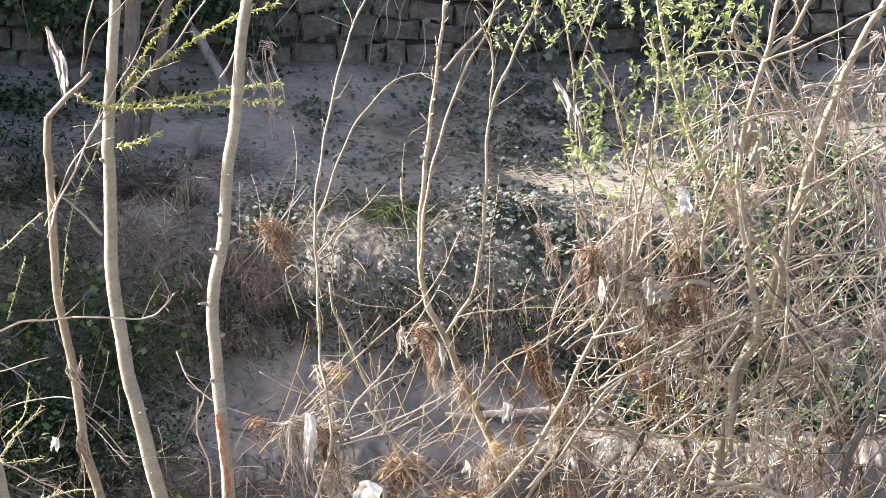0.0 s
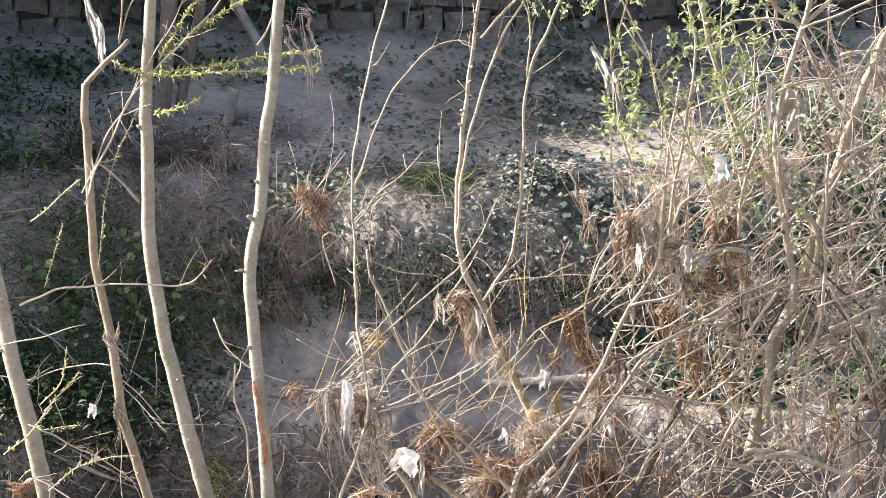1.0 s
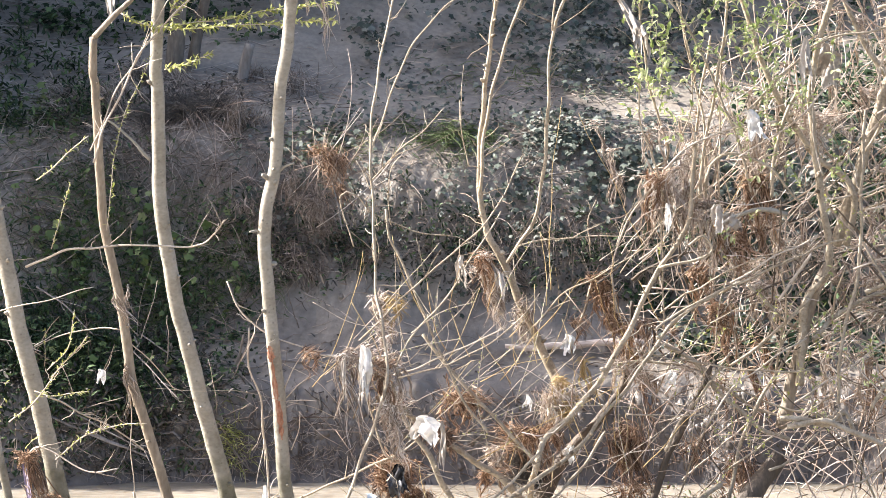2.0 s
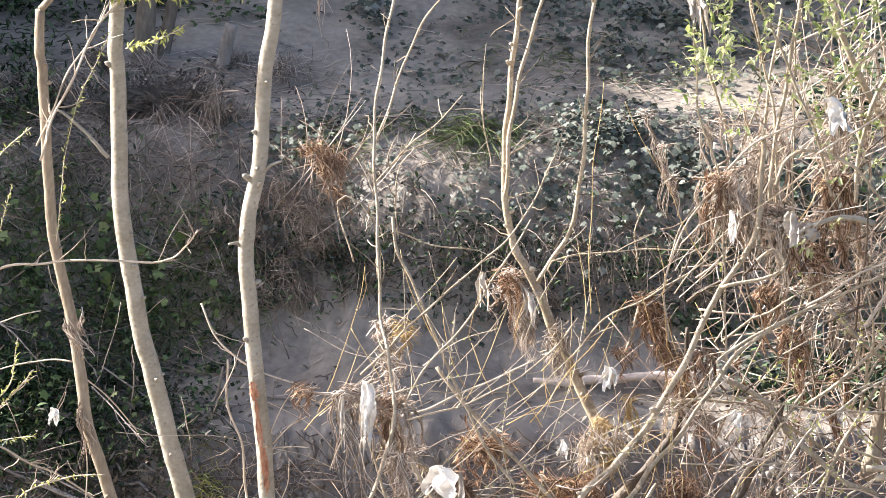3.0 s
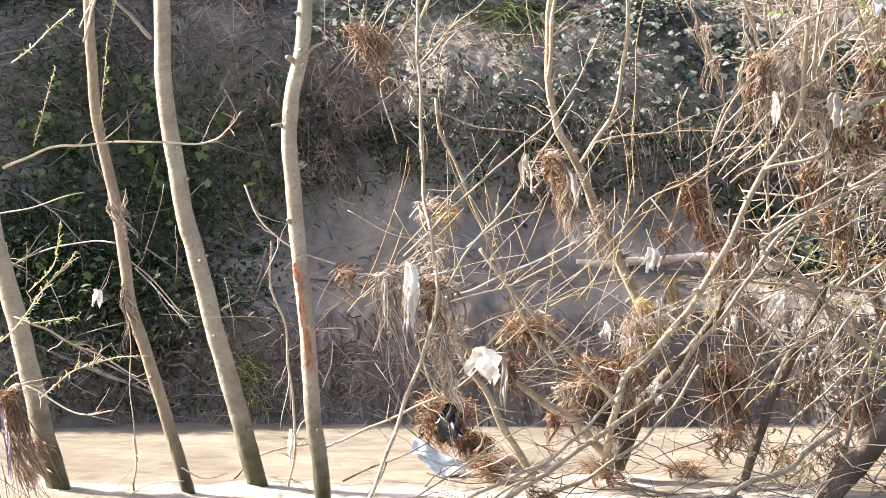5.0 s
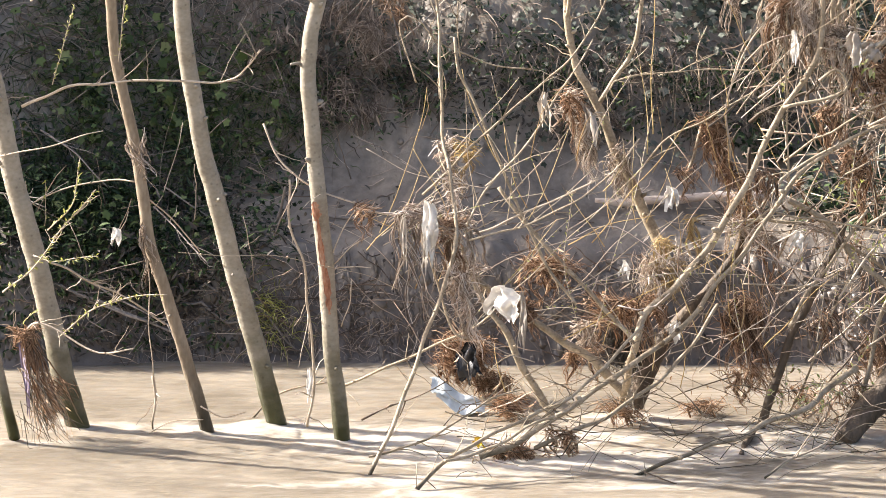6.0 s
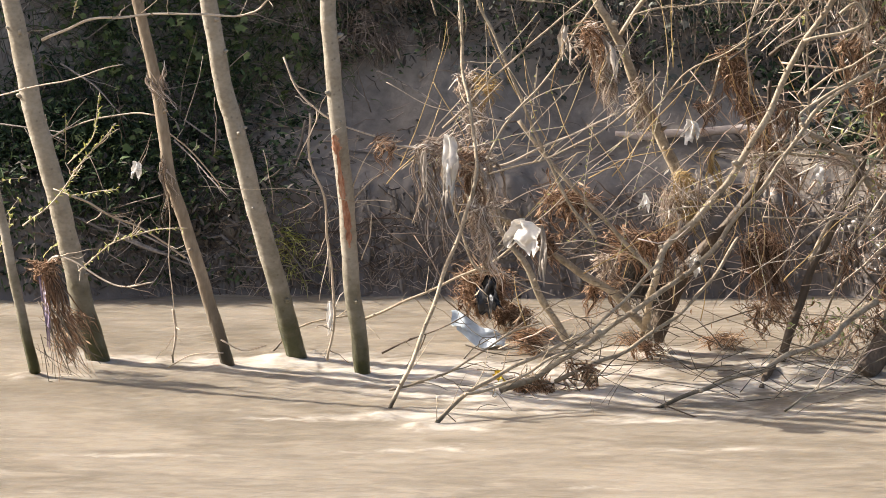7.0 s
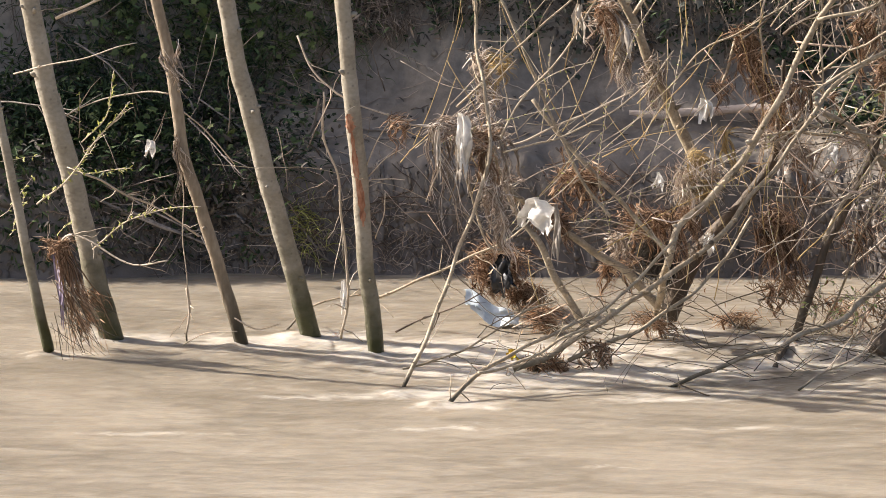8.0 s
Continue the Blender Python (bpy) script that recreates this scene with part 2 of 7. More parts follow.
def waves(seed, count, low, high, stretch=(1.0, 1.0)):
    """A smooth random height function of x and y: a sum of plane waves between two wavelengths."""
    g = np.random.default_rng(seed)
    a = g.uniform(0, 2 * np.pi, count)
    k = 2 * np.pi / np.exp(g.uniform(np.log(low), np.log(high), count))
    p = g.uniform(0, 2 * np.pi, count)
    kx, ky = k * np.cos(a) / stretch[0], k * np.sin(a) / stretch[1]
    w = 1 / np.sqrt(k)
    w = w / np.sqrt((w ** 2).sum())

    def height(x, y):
        x, y = np.asarray(x, float), np.asarray(y, float)
        out = np.zeros(np.broadcast(x, y).shape)
        for i in range(count):
            out = out + w[i] * np.sin(kx[i] * x + ky[i] * y + p[i])
        return out
    return height


class Shape:
    """Gathers vertices and faces for one mesh."""

    def __init__(self):
        self.v, self.f, self.n = [], [], 0

    def add(self, verts, faces):
        verts = np.asarray(verts, float)
        self.v.append(verts)
        self.f.extend([tuple(i + self.n for i in f) for f in faces])
        self.n += len(verts)

    def tube(self, pts, radii, sides=6, cap=True):
        pts, radii = np.asarray(pts, float), np.asarray(radii, float)
        t = np.gradient(pts, axis=0)
        t /= np.linalg.norm(t, axis=1)[:, None] + 1e-9
        ref = np.array([0.0, 1.0, 0.0]) if abs(t[0][1]) < 0.8 else np.array([1.0, 0.0, 0.0])
        u = np.cross(t, ref)
        u /= np.linalg.norm(u, axis=1)[:, None] + 1e-9
        w = np.cross(t, u)
        a = np.arange(sides) * 2 * np.pi / sides
        ring = u[:, None] * np.cos(a)[None, :, None] + w[:, None] * np.sin(a)[None, :, None]
        v = (pts[:, None] + ring * radii[:, None, None]).reshape(-1, 3)
        n = len(pts)
        f = [(i * sides + j, i * sides + (j + 1) % sides, (i + 1) * sides + (j + 1) % sides, (i + 1) * sides + j)
             for i in range(n - 1) for j in range(sides)]
        if cap:
            f += [tuple(range(sides))[::-1], tuple((n - 1) * sides + j for j in range(sides))]
        self.add(v, f)

    def mesh(self, name, material, smooth=True):
        me = bpy.data.meshes.new(name)
        me.from_pydata(np.concatenate(self.v).tolist(), [], self.f)
        me.materials.append(material)
        if smooth:
            me.polygons.foreach_set("use_smooth", [True] * len(me.polygons))
        me.update()
        return me


def part(name, shape, material, parent, label="", smooth=True):
    ob = new(name, shape.mesh(name, material, smooth))
    ob.parent = parent
    ob.matrix_parent_inverse = Matrix.Translation(-parent.location)
    return tagged(ob, label) if label else ob


def thing(name, label, category, group="", kind="", at=(0, 0, 0)):
    ob = new(name)
    ob.empty_display_size, ob.location = 0.1, at
    return tagged(ob, label, category, group, kind)


def solo(name, shape, material, label, category, group="", kind="", smooth=True):
    return tagged(new(name, shape.mesh(name, material, smooth)), label, category, group, kind)


def curve_through(points, step):
    """Catmull-Rom through (x, y, z, r) rows."""
    p = np.asarray(points, float)
    p = np.vstack([2 * p[0] - p[1], p, 2 * p[-1] - p[-2]])
    out = []
    for i in range(1, len(p) - 2):
        k = max(2, int(np.linalg.norm(p[i + 1, :3] - p[i, :3]) / step))
        s = np.linspace(0, 1, k, endpoint=False)[:, None]
        a, b, c, d = p[i - 1], p[i], p[i + 1], p[i + 2]
        out.append(0.5 * (2 * b + (c - a) * s + (2 * a - 5 * b + 4 * c - d) * s ** 2 + (3 * b - a - 3 * c + d) * s ** 3))
    out.append(p[-2][None])
    return np.concatenate(out)


BARKS = {"trunk": BARK, "branch": BARK, "twig": PALE_BARK, "stem": STEM_BARK, "root": ROOT_BARK}


def stem(owner, kind, points, material=None):
    """A trunk, branch or stem as a part of its plant: knots, swellings and a slight waver along a tapering line."""
    c = curve_through(points, 0.03)
    r = np.maximum(c[:, 3], 0.0016)
    n = len(c)
    s = np.arange(n) * 0.03
    if kind in ("branch", "twig") and r.max() < 0.014:
        # thin wood: slender and crooked
        r = np.maximum(r * 0.72, 0.0015)
        q = rng.uniform(0, 6.28, 3)
        c[:, :3] += 0.0055 * np.stack([np.sin(s * 13 + q[0]), np.sin(s * 11 + q[1]), np.sin(s * 15 + q[2])], 1) * np.clip(s * 8, 0, 1)[:, None]
    ph = rng.uniform(0, 6.28, 4)
    wob = np.minimum(r, 0.006)[:, None] * (0.35 if kind == "trunk" else 1.0)
    c = c[:, :3] + wob * 0.55 * np.stack([np.sin(s * 21 + ph[0]), np.sin(s * 17 + ph[1]), np.sin(s * 25 + ph[2])], 1)
    r = r * (1 + (0.02 if kind == "trunk" else 0.05) * np.sin(s * 34 + ph[3]) + rng.normal(0, 0.012 if kind == "trunk" else 0.03, n))
    sh = Shape()
    big = r.max() > 0.02
    if kind == "stem":
        r = r * 0.74
    sh.tube(c, r, 14 if big else 7)
    if kind in ("trunk", "stem", "twig"):
        # knots and buds
        for i in range(2, n - 1):
            if rng.random() < (0.16 if big else 0.22):
                a = rng.uniform(0, 6.28)
                d = np.array([np.cos(a), -abs(np.sin(a)), rng.uniform(0.1, 0.7)])
                k = c[i] + d * r[i] * 0.86
                q = rng.uniform(0.004, 0.012) if big else rng.uniform(0.0015, 0.0035)
                sh.tube([k, k + d * q * 1.6, k + d * q * 2.6], [q * 1.3, q, q * 0.3], 5)
    if kind == "stem" or (kind == "twig" and r.max() > 0.004):
        # short side shoots
        total = n * 0.03
        for j in range(int(total / 0.09)):
            i = rng.integers(2, n - 1)
            t = unit(c[i] - c[i - 1])
            d = unit(t * 0.7 + rng.normal(0, 0.6, 3) * (1, 0.6, 1))
            L = rng.uniform(0.04, 0.2)
            q = np.linspace(0, 1, 5)[:, None]
            line = c[i] + d * L * q + rng.normal(0, 0.25, 3) * L * q ** 2 + rng.normal(0, 0.003, (5, 3))
            sh.tube(line, rng.uniform(0.0014, 0.003) * np.linspace(1.1, 0.5, 5), 4)
    ob = part(kind, sh, material or BARKS[kind], owner)
    return ob


def unit(v):
    v = np.asarray(v, float)
    return v / (np.linalg.norm(v) + 1e-9)


def leaf_blade(sh, base, way, up, length, width, fold=0.25, seg=2):
    """A pointed leaf with a folded midrib."""
    side = np.cross(way, up)
    side /= np.linalg.norm(side) + 1e-9
    nrm = np.cross(side, way)
    b, m1, m2, tip = base, base + way * length * 0.35, base + way * length * 0.7 - nrm * length * 0.06, base + way * length - nrm * length * 0.15
    w1, w2 = side * width * 0.5, side * width * 0.38
    h = nrm * width * fold
    sh.add([b, m1 - w1 + h, m1, m1 + w1 + h, m2 - w2 + h, m2, m2 + w2 + h, tip],
           [(0, 2, 1), (0, 3, 2), (1, 2, 5, 4), (2, 3, 6, 5), (4, 5, 7), (5, 6, 7)])


def twig(owner, points, size=0.036, every=0.0075, material=None):
    """A thin shoot set with young leaves."""
    ob = stem(owner, "twig", points)
    c = curve_through(points, every)[:, :3]
    sh = Shape()
    for i in range(2, len(c) - 1):
        t = unit(c[min(i + 1, len(c) - 1)] - c[i - 1])
        for k in range(rng.integers(1, 3)):
            d = unit(t * rng.uniform(0.3, 1.0) + rng.normal(0, 0.55, 3))
            leaf_blade(sh, c[i], d, unit(rng.normal(0, 0.5, 3) + (0, 0, 1)), size * rng.uniform(0.6, 1.4), size * rng.uniform(0.28, 0.45))
    part("leaves", sh, material or BUDS, ob, "yellow-green young leaves")
    return ob


# ---------------------------------------------------------------- the ground: river bed, both banks and the land behind
PROFILE = ((-400, 9.0), (-60, 6.0), (-33, 4.9), (-25, 3.75), (-22.5, 2.6), (-19, -0.3), (-15, -1.2), (0.6, -0.9), (1.5, -0.25), (1.8, 0.0), (1.93, 0.42),
           (2.03, 0.53), (2.45, 0.655), (2.75, 0.87), (2.95, 1.26), (3.15, 1.60), (3.4, 1.83), (4.1, 1.99), (4.9, 2.25), (5.5, 2.52), (5.75, 2.55),
           (6.1, 3.5), (9.0, 3.7), (60, 5.0), (400, 9.0))
# Added spur out of view: (y, height) rows sized to shade the bank.
SHADE_SPUR = ((2.8, 1.5), (3.3, 1.58), (3.9, 1.65), (4.4, 1.9), (4.9, 2.75), (6.0, 2.6))
PY, PZ = np.array([p[0] for p in PROFILE]), np.array([p[1] for p in PROFILE])
lumps, clods, shift, rills, grit = waves(3, 26, 0.25, 1.1), waves(4, 30, 0.05, 0.22), waves(5, 10, 0.9, 3.0), waves(9, 16, 0.08, 0.3, (1.0, 5.0)), waves(10, 40, 0.03, 0.08)


def ground_z(x, y):
    x, y = np.asarray(x, float), np.asarray(y, float)
    near = np.clip(1 - (np.abs(y - 3.4) - 2.0) / 0.6, 0, 1)
    yy = y + near * (0.06 * shift(x, y) + 0.02 * lumps(x, y))
    z = np.interp(yy, PY, PZ)
    soft = (np.interp(yy - 0.06, PY, PZ) + z + np.interp(yy + 0.06, PY, PZ)) / 3
    z = np.where(near > 0, soft, z)
    steep = np.clip((np.interp(yy + 0.05, PY, PZ) - np.interp(yy - 0.05, PY, PZ)) / 0.1 - 0.8, 0, 1)
    # an unseen spur is added upstream to shade the bank and terrace
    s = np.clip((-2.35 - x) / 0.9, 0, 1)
    bulge = np.interp(y, [p[0] for p in SHADE_SPUR], [p[1] for p in SHADE_SPUR])
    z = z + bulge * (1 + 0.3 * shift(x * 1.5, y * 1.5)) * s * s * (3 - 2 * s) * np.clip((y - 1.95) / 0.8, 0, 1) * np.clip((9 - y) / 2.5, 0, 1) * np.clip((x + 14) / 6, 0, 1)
    # slumped clods along the water line
    foot = np.clip(1 - np.abs(y - 1.98) / 0.26, 0, 1)
    z = z + foot * (0.012 * lumps(x * 3, y * 3) + 0.012 * clods(x * 0.8, y * 0.8) + 0.008 * np.abs(clods(x * 1.7, y * 1.7)))
    flat = 1 - 0.6 * np.clip((y - 3.3) / 0.4, 0, 1) * (1 - steep)
    return z + near * flat * (0.013 * lumps(x * 1.7, y * 1.7) + (0.005 + 0.006 * steep) * clods(x, y) + 0.0045 * grit(x, y) + 0.008 * steep * rills(x, y))


def spaced(low, high, step, far, growth=1.35):
    a = list(np.arange(low, high + step / 2, step))
    d = step
    while a[-1] < far:
        d *= growth
        a.append(a[-1] + d)
    d = step
    while a[0] > -far:
        d *= growth
        a.insert(0, a[0] - d)
    return np.array(a)


def sheet_shape(xs, ys, height):
    X, Y = np.meshgrid(xs, ys)
    Z = height(X, Y)
    nx, ny = len(xs), len(ys)
    i = np.arange(nx * ny).reshape(ny, nx)
    q = np.stack([i[:-1, :-1], i[:-1, 1:], i[1:, 1:], i[1:, :-1]], -1).reshape(-1, 4)
    sh = Shape()
    sh.v, sh.f, sh.n = [np.stack([X, Y, Z], -1).reshape(-1, 3)], [tuple(r) for r in q.tolist()], nx * ny
    return sh


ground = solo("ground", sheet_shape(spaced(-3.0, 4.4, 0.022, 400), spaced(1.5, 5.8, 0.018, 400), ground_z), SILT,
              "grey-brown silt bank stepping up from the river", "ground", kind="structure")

GX, GY = np.arange(-4.0, 5.4, 0.02), np.arange(1.4, 6.0, 0.02)
GZ = ground_z(*np.meshgrid(GX, GY))


def surface_z(x, y):
    """The ground's height beside the river, looked up in a fine grid."""
    u, v = np.clip((np.asarray(x, float) + 4.0) / 0.02, 0, len(GX) - 1.001), np.clip((np.asarray(y, float) - 1.4) / 0.02, 0, len(GY) - 1.001)
    i, j = u.astype(int), v.astype(int)
    a, b = u - i, v - j
    return (GZ[j, i] * (1 - a) + GZ[j, i + 1] * a) * (1 - b) + (GZ[j + 1, i] * (1 - a) + GZ[j + 1, i + 1] * a) * b


def on_ground(px, py):
    return float(surface_z(px, py))


ground.data.materials.append(MEADOW)
for face in ground.data.polygons:
    if not -20.5 < face.center.y < 6.6:
        face.material_index = 1

BASES = ((-1.54, 0.36, 0.07), (-1.80, 0.0, 0.03), (-0.93, 0.2, 0.04), (-0.62, 0.36, 0.06), (-0.31, 0.0, 0.05), (-0.19, -0.86, 0.03), (0.0, -1.08, 0.03),
         (0.33, -0.5, 0.06), (0.66, 0.1, 0.05), (1.03, 0.5, 0.1), (1.5, -0.2, 0.04), (1.58, 0.2, 0.05), (0.3, 0.1, 0.15), (1.9, 0.1, 0.12), (0.9, -0.4, 0.1))
swell, chop, ripple, boil = waves(11, 14, 0.5, 1.6, (2.2, 0.8)), waves(12, 34, 0.10, 0.36, (1.7, 0.8)), waves(13, 30, 0.04, 0.11, (1.6, 0.9)), waves(14, 40, 0.05, 0.16, (1.1, 1.0))


def river_z(x, y):
    near = np.clip(1 - (np.abs(y + 0.6) - 3.0) / 1.5, 0, 1) * np.clip(1 - (np.abs(x - 0.5) - 3.6) / 1.5, 0, 1)
    rough = np.exp(-((y + 0.15 + 0.1 * (x - 0.5)) / 0.75) ** 2) * np.clip((x + 2.3) / 1.2, 0.25, 1)
    z = near * (0.003 * swell(x, y) + (0.0012 + 0.0003 * rough) * chop(x, y) + (0.0006 + 0.0012 * rough) * ripple(x, y) + 0.0026 * rough * boil(x, y))
    for bx, by, r in BASES:
        # a pillow of water upstream of each stem and a trough with ripples behind it
        dx, dy = x - bx, y - by
        z = z + 0.02 * np.exp(-(((dx + 1.2 * r) / (1.4 * r + 0.03)) ** 2 + (dy / (1.5 * r + 0.03)) ** 2))
        wake = np.exp(-np.abs(dx) / 0.5) * (dx > 0) * np.exp(-((np.abs(dy) - 0.25 * dx) / (0.05 + r * 0.6)) ** 2)
        z = z + 0.0018 * wake * np.cos(dx * (24 + 60 * r) + by * 7) * (1 + 0.5 * ripple(x, y))
    return z


water = solo("water", sheet_shape(spaced(-2.6, 3.6, 0.022, 400), np.concatenate([[-19.5, -15, -10, -7, -5, -4.2], np.arange(-3.6, 2.31, 0.017)]), river_z),
             WATER, "muddy beige flood water with ripples and froth", "river", kind="structure")


def foam_at(x, y):
    """How much froth the current carries: pillows and wakes at the stems, and a few drifting rafts of foam."""
    f = 0.4 * np.exp(-((y + 0.3 + 0.12 * (x - 0.5)) / 0.5) ** 2) * np.clip((x + 1.3) / 1.1, 0, 1)
    for bx, by, r in BASES:
        f = f + 0.95 * np.exp(-((x - bx - 0.1) / (0.2 + 2 * r)) ** 2 - ((y - by) / (0.07 + 1.2 * r)) ** 2)
    for bx, by, wx, wy in ((0.95, -0.95, 0.35, 0.09), (1.4, -0.8, 0.5, 0.1), (-0.8, 0.3, 0.3, 0.1), (-0.1, 0.1, 0.25, 0.12), (0.05, -0.35, 0.35, 0.14), (0.3, -0.75, 0.4, 0.1), (0.65, -2.2, 0.14, 0.05), (-0.55, -0.9, 0.35, 0.07), (0.0, -1.5, 0.5, 0.06), (1.3, -1.5, 0.5, 0.06), (-1.2, -1.6, 0.45, 0.06)):
        f = f + 0.7 * np.exp(-((x - bx) / wx) ** 2 - ((y - by) / wy) ** 2)
    return np.clip(f, 0, 1)


spots = np.empty(len(water.data.vertices) * 3)
water.data.vertices.foreach_get("co", spots)
spots = spots.reshape(-1, 3)
water.data.attributes.new("foam", "FLOAT", "POINT").data.foreach_set("value", foam_at(spots[:, 0], spots[:, 1]))


# ---------------------------------------------------------------- saplings
tree_a = thing("willow_tree", "thick leaning willow with grey-beige bark and a mossy wet foot", "tree", "willow saplings", at=(-1.53, 0.35, 0))
stem(tree_a, "trunk", [(-1.522, 0.35, -0.033, 0.0550), (-1.589, 0.31, 0.227, 0.0528), (-1.640, 0.27, 0.487, 0.0507), (-1.711, 0.20, 0.839, 0.0486), (-1.796, 0.14, 1.189, 0.0464), (-1.844, 0.09, 1.481, 0.0443), (-1.888, 0.05, 1.719, 0.0422), (-1.931, 0.00, 1.993, 0.0402), (-2.026, -0.12, 2.642, 0.0380)])
stem(tree_a, "twig", [(-1.744, 0.03, 1.537, 0.0099), (-1.645, -0.05, 1.596, 0.0089), (-1.451, -0.13, 1.665, 0.0080), (-1.166, -0.20, 1.688, 0.0071), (-0.819, -0.26, 1.700, 0.0062), (-0.722, -0.34, 1.765, 0.0052), (-0.667, -0.43, 1.863, 0.0043)])
twig(tree_a, [(-1.600, -0.09, 1.655, 0.0031), (-1.542, -0.18, 1.870, 0.0023), (-1.486, -0.26, 2.040, 0.0016)], 0.023, 0.015)
twig(tree_a, [(-1.614, -1.29, 2.193, 0.0052), (-1.531, -1.30, 2.257, 0.0047), (-1.448, -1.31, 2.334, 0.0042), (-1.344, -1.33, 2.425, 0.0037)], 0.023, 0.015)
twig(tree_a, [(-1.851, 0.08, 0.680, 0.0055), (-1.663, -0.02, 0.853, 0.0046), (-1.553, -0.11, 1.025, 0.0037), (-1.406, -0.21, 1.196, 0.0027)], 0.023, 0.015)
twig(tree_a, [(-1.632, -0.07, 0.993, 0.0041), (-1.512, -0.15, 1.134, 0.0031), (-1.471, -0.23, 1.341, 0.0021)], 0.023, 0.015)
twig(tree_a, [(-1.706, 0.05, 0.854, 0.0041), (-1.585, -0.05, 0.846, 0.0031), (-1.400, -0.16, 0.891, 0.0021)], 0.023, 0.015)
twig(tree_a, [(-1.600, 0.12, 0.463, 0.0055), (-1.437, -0.01, 0.618, 0.0046), (-1.278, -0.12, 0.691, 0.0037), (-1.095, -0.23, 0.723, 0.0027)], 0.023, 0.015)
stem(tree_a, "twig", [(-1.761, 0.02, 0.456, 0.0088), (-1.714, -0.07, 0.566, 0.0077), (-1.583, -0.14, 0.541, 0.0065), (-1.403, -0.21, 0.462, 0.0054), (-1.246, -0.29, 0.490, 0.0043)])
stem(tree_a, "twig", [(-1.663, 0.37, 0.771, 0.0071), (-1.415, 0.54, 0.619, 0.0063), (-1.138, 0.73, 0.409, 0.0054)])
stem(tree_a, "twig", [(-1.943, 0.08, 1.277, 0.0053), (-1.680, -0.04, 1.360, 0.0044), (-1.368, -0.15, 1.455, 0.0035)])
tree_b = thing("willow_tree", "slim leaning willow sapling rising from the flood water", "tree", "willow saplings", at=(-1.8, 0, 0))
stem(tree_b, "trunk", [(-1.799, -0.00, 0.017, 0.0262), (-1.830, -0.03, 0.180, 0.0248), (-1.870, -0.07, 0.396, 0.0233), (-1.918, -0.12, 0.692, 0.0218), (-1.968, -0.17, 0.985, 0.0204), (-2.087, -0.30, 1.719, 0.0188)])
tree_c = thing("willow_tree", "thin brownish willow sapling with a broken kinked top", "tree", "willow saplings", at=(-0.93, 0.2, 0))
stem(tree_c, "trunk", [(-0.926, 0.20, -0.002, 0.0304), (-1.007, 0.15, 0.299, 0.0295), (-1.096, 0.09, 0.624, 0.0286), (-1.181, 0.04, 0.920, 0.0278), (-1.206, -0.00, 1.149, 0.0269), (-1.249, -0.05, 1.441, 0.0260), (-1.316, -0.11, 1.783, 0.0252), (-1.337, -0.18, 2.147, 0.0243), (-1.352, -0.25, 2.560, 0.0235), (-1.363, -0.26, 2.611, 0.0226), (-1.356, -0.30, 2.820, 0.0218)], BROWN_BARK)
stem(tree_c, "branch", [(-1.356, -0.30, 2.820, 0.0174), (-1.264, -0.32, 2.922, 0.0159), (-1.160, -0.33, 3.018, 0.0145), (-1.119, -0.34, 3.069, 0.0130)], BROWN_BARK)
stem(tree_c, "branch", [(-1.165, -0.34, 3.055, 0.0087), (-1.140, -0.38, 3.293, 0.0076), (-1.097, -0.42, 3.514, 0.0065), (-1.063, -0.46, 3.735, 0.0054)], BROWN_BARK)
stem(tree_c, "branch", [(-1.165, -0.34, 3.055, 0.0065), (-1.100, -0.38, 3.261, 0.0058), (-1.006, -0.40, 3.388, 0.0050), (-0.865, -0.43, 3.546, 0.0043)], BROWN_BARK)
twig(tree_c, [(-1.299, -0.21, 1.774, 0.0031), (-1.267, -0.23, 2.007, 0.0029), (-1.258, -0.24, 2.181, 0.0026), (-1.213, -0.25, 2.354, 0.0024), (-1.125, -0.27, 2.556, 0.0022), (-1.053, -0.28, 2.728, 0.0019)], 0.023, 0.015)
stem(tree_c, "twig", [(-1.239, -0.01, 1.200, 0.0053), (-1.395, 0.06, 1.202, 0.0047), (-1.644, 0.14, 1.111, 0.0041), (-1.804, 0.22, 1.019, 0.0035)])
stem(tree_c, "twig", [(-1.215, -0.00, 1.147, 0.0053), (-1.106, 0.12, 1.036, 0.0044), (-0.960, 0.26, 0.829, 0.0035)])
stem(tree_c, "twig", [(-0.959, 0.07, 0.156, 0.0053), (-0.855, 0.03, 0.113, 0.0044), (-0.750, -0.03, 0.151, 0.0035)])
stem(tree_c, "twig", [(-1.193, 0.10, 0.020, 0.0044), (-1.087, 0.04, 0.086, 0.0040), (-0.943, -0.02, 0.110, 0.0035)])
stem(tree_c, "twig", [(-1.197, 0.15, 0.848, 0.0035), (-1.190, 0.21, 0.523, 0.0035), (-1.182, 0.26, 0.237, 0.0035)])
stem(tree_c, "twig", [(-1.182, 0.26, 0.251, 0.0106), (-1.176, 0.28, 0.141, 0.0089), (-1.183, 0.29, 0.036, 0.0071), (-1.174, 0.30, -0.023, 0.0053)])
tree_d = thing("willow_tree", "straight pale willow sapling with leafing twigs and knots", "tree", "willow saplings", at=(-0.61, 0.36, 0))
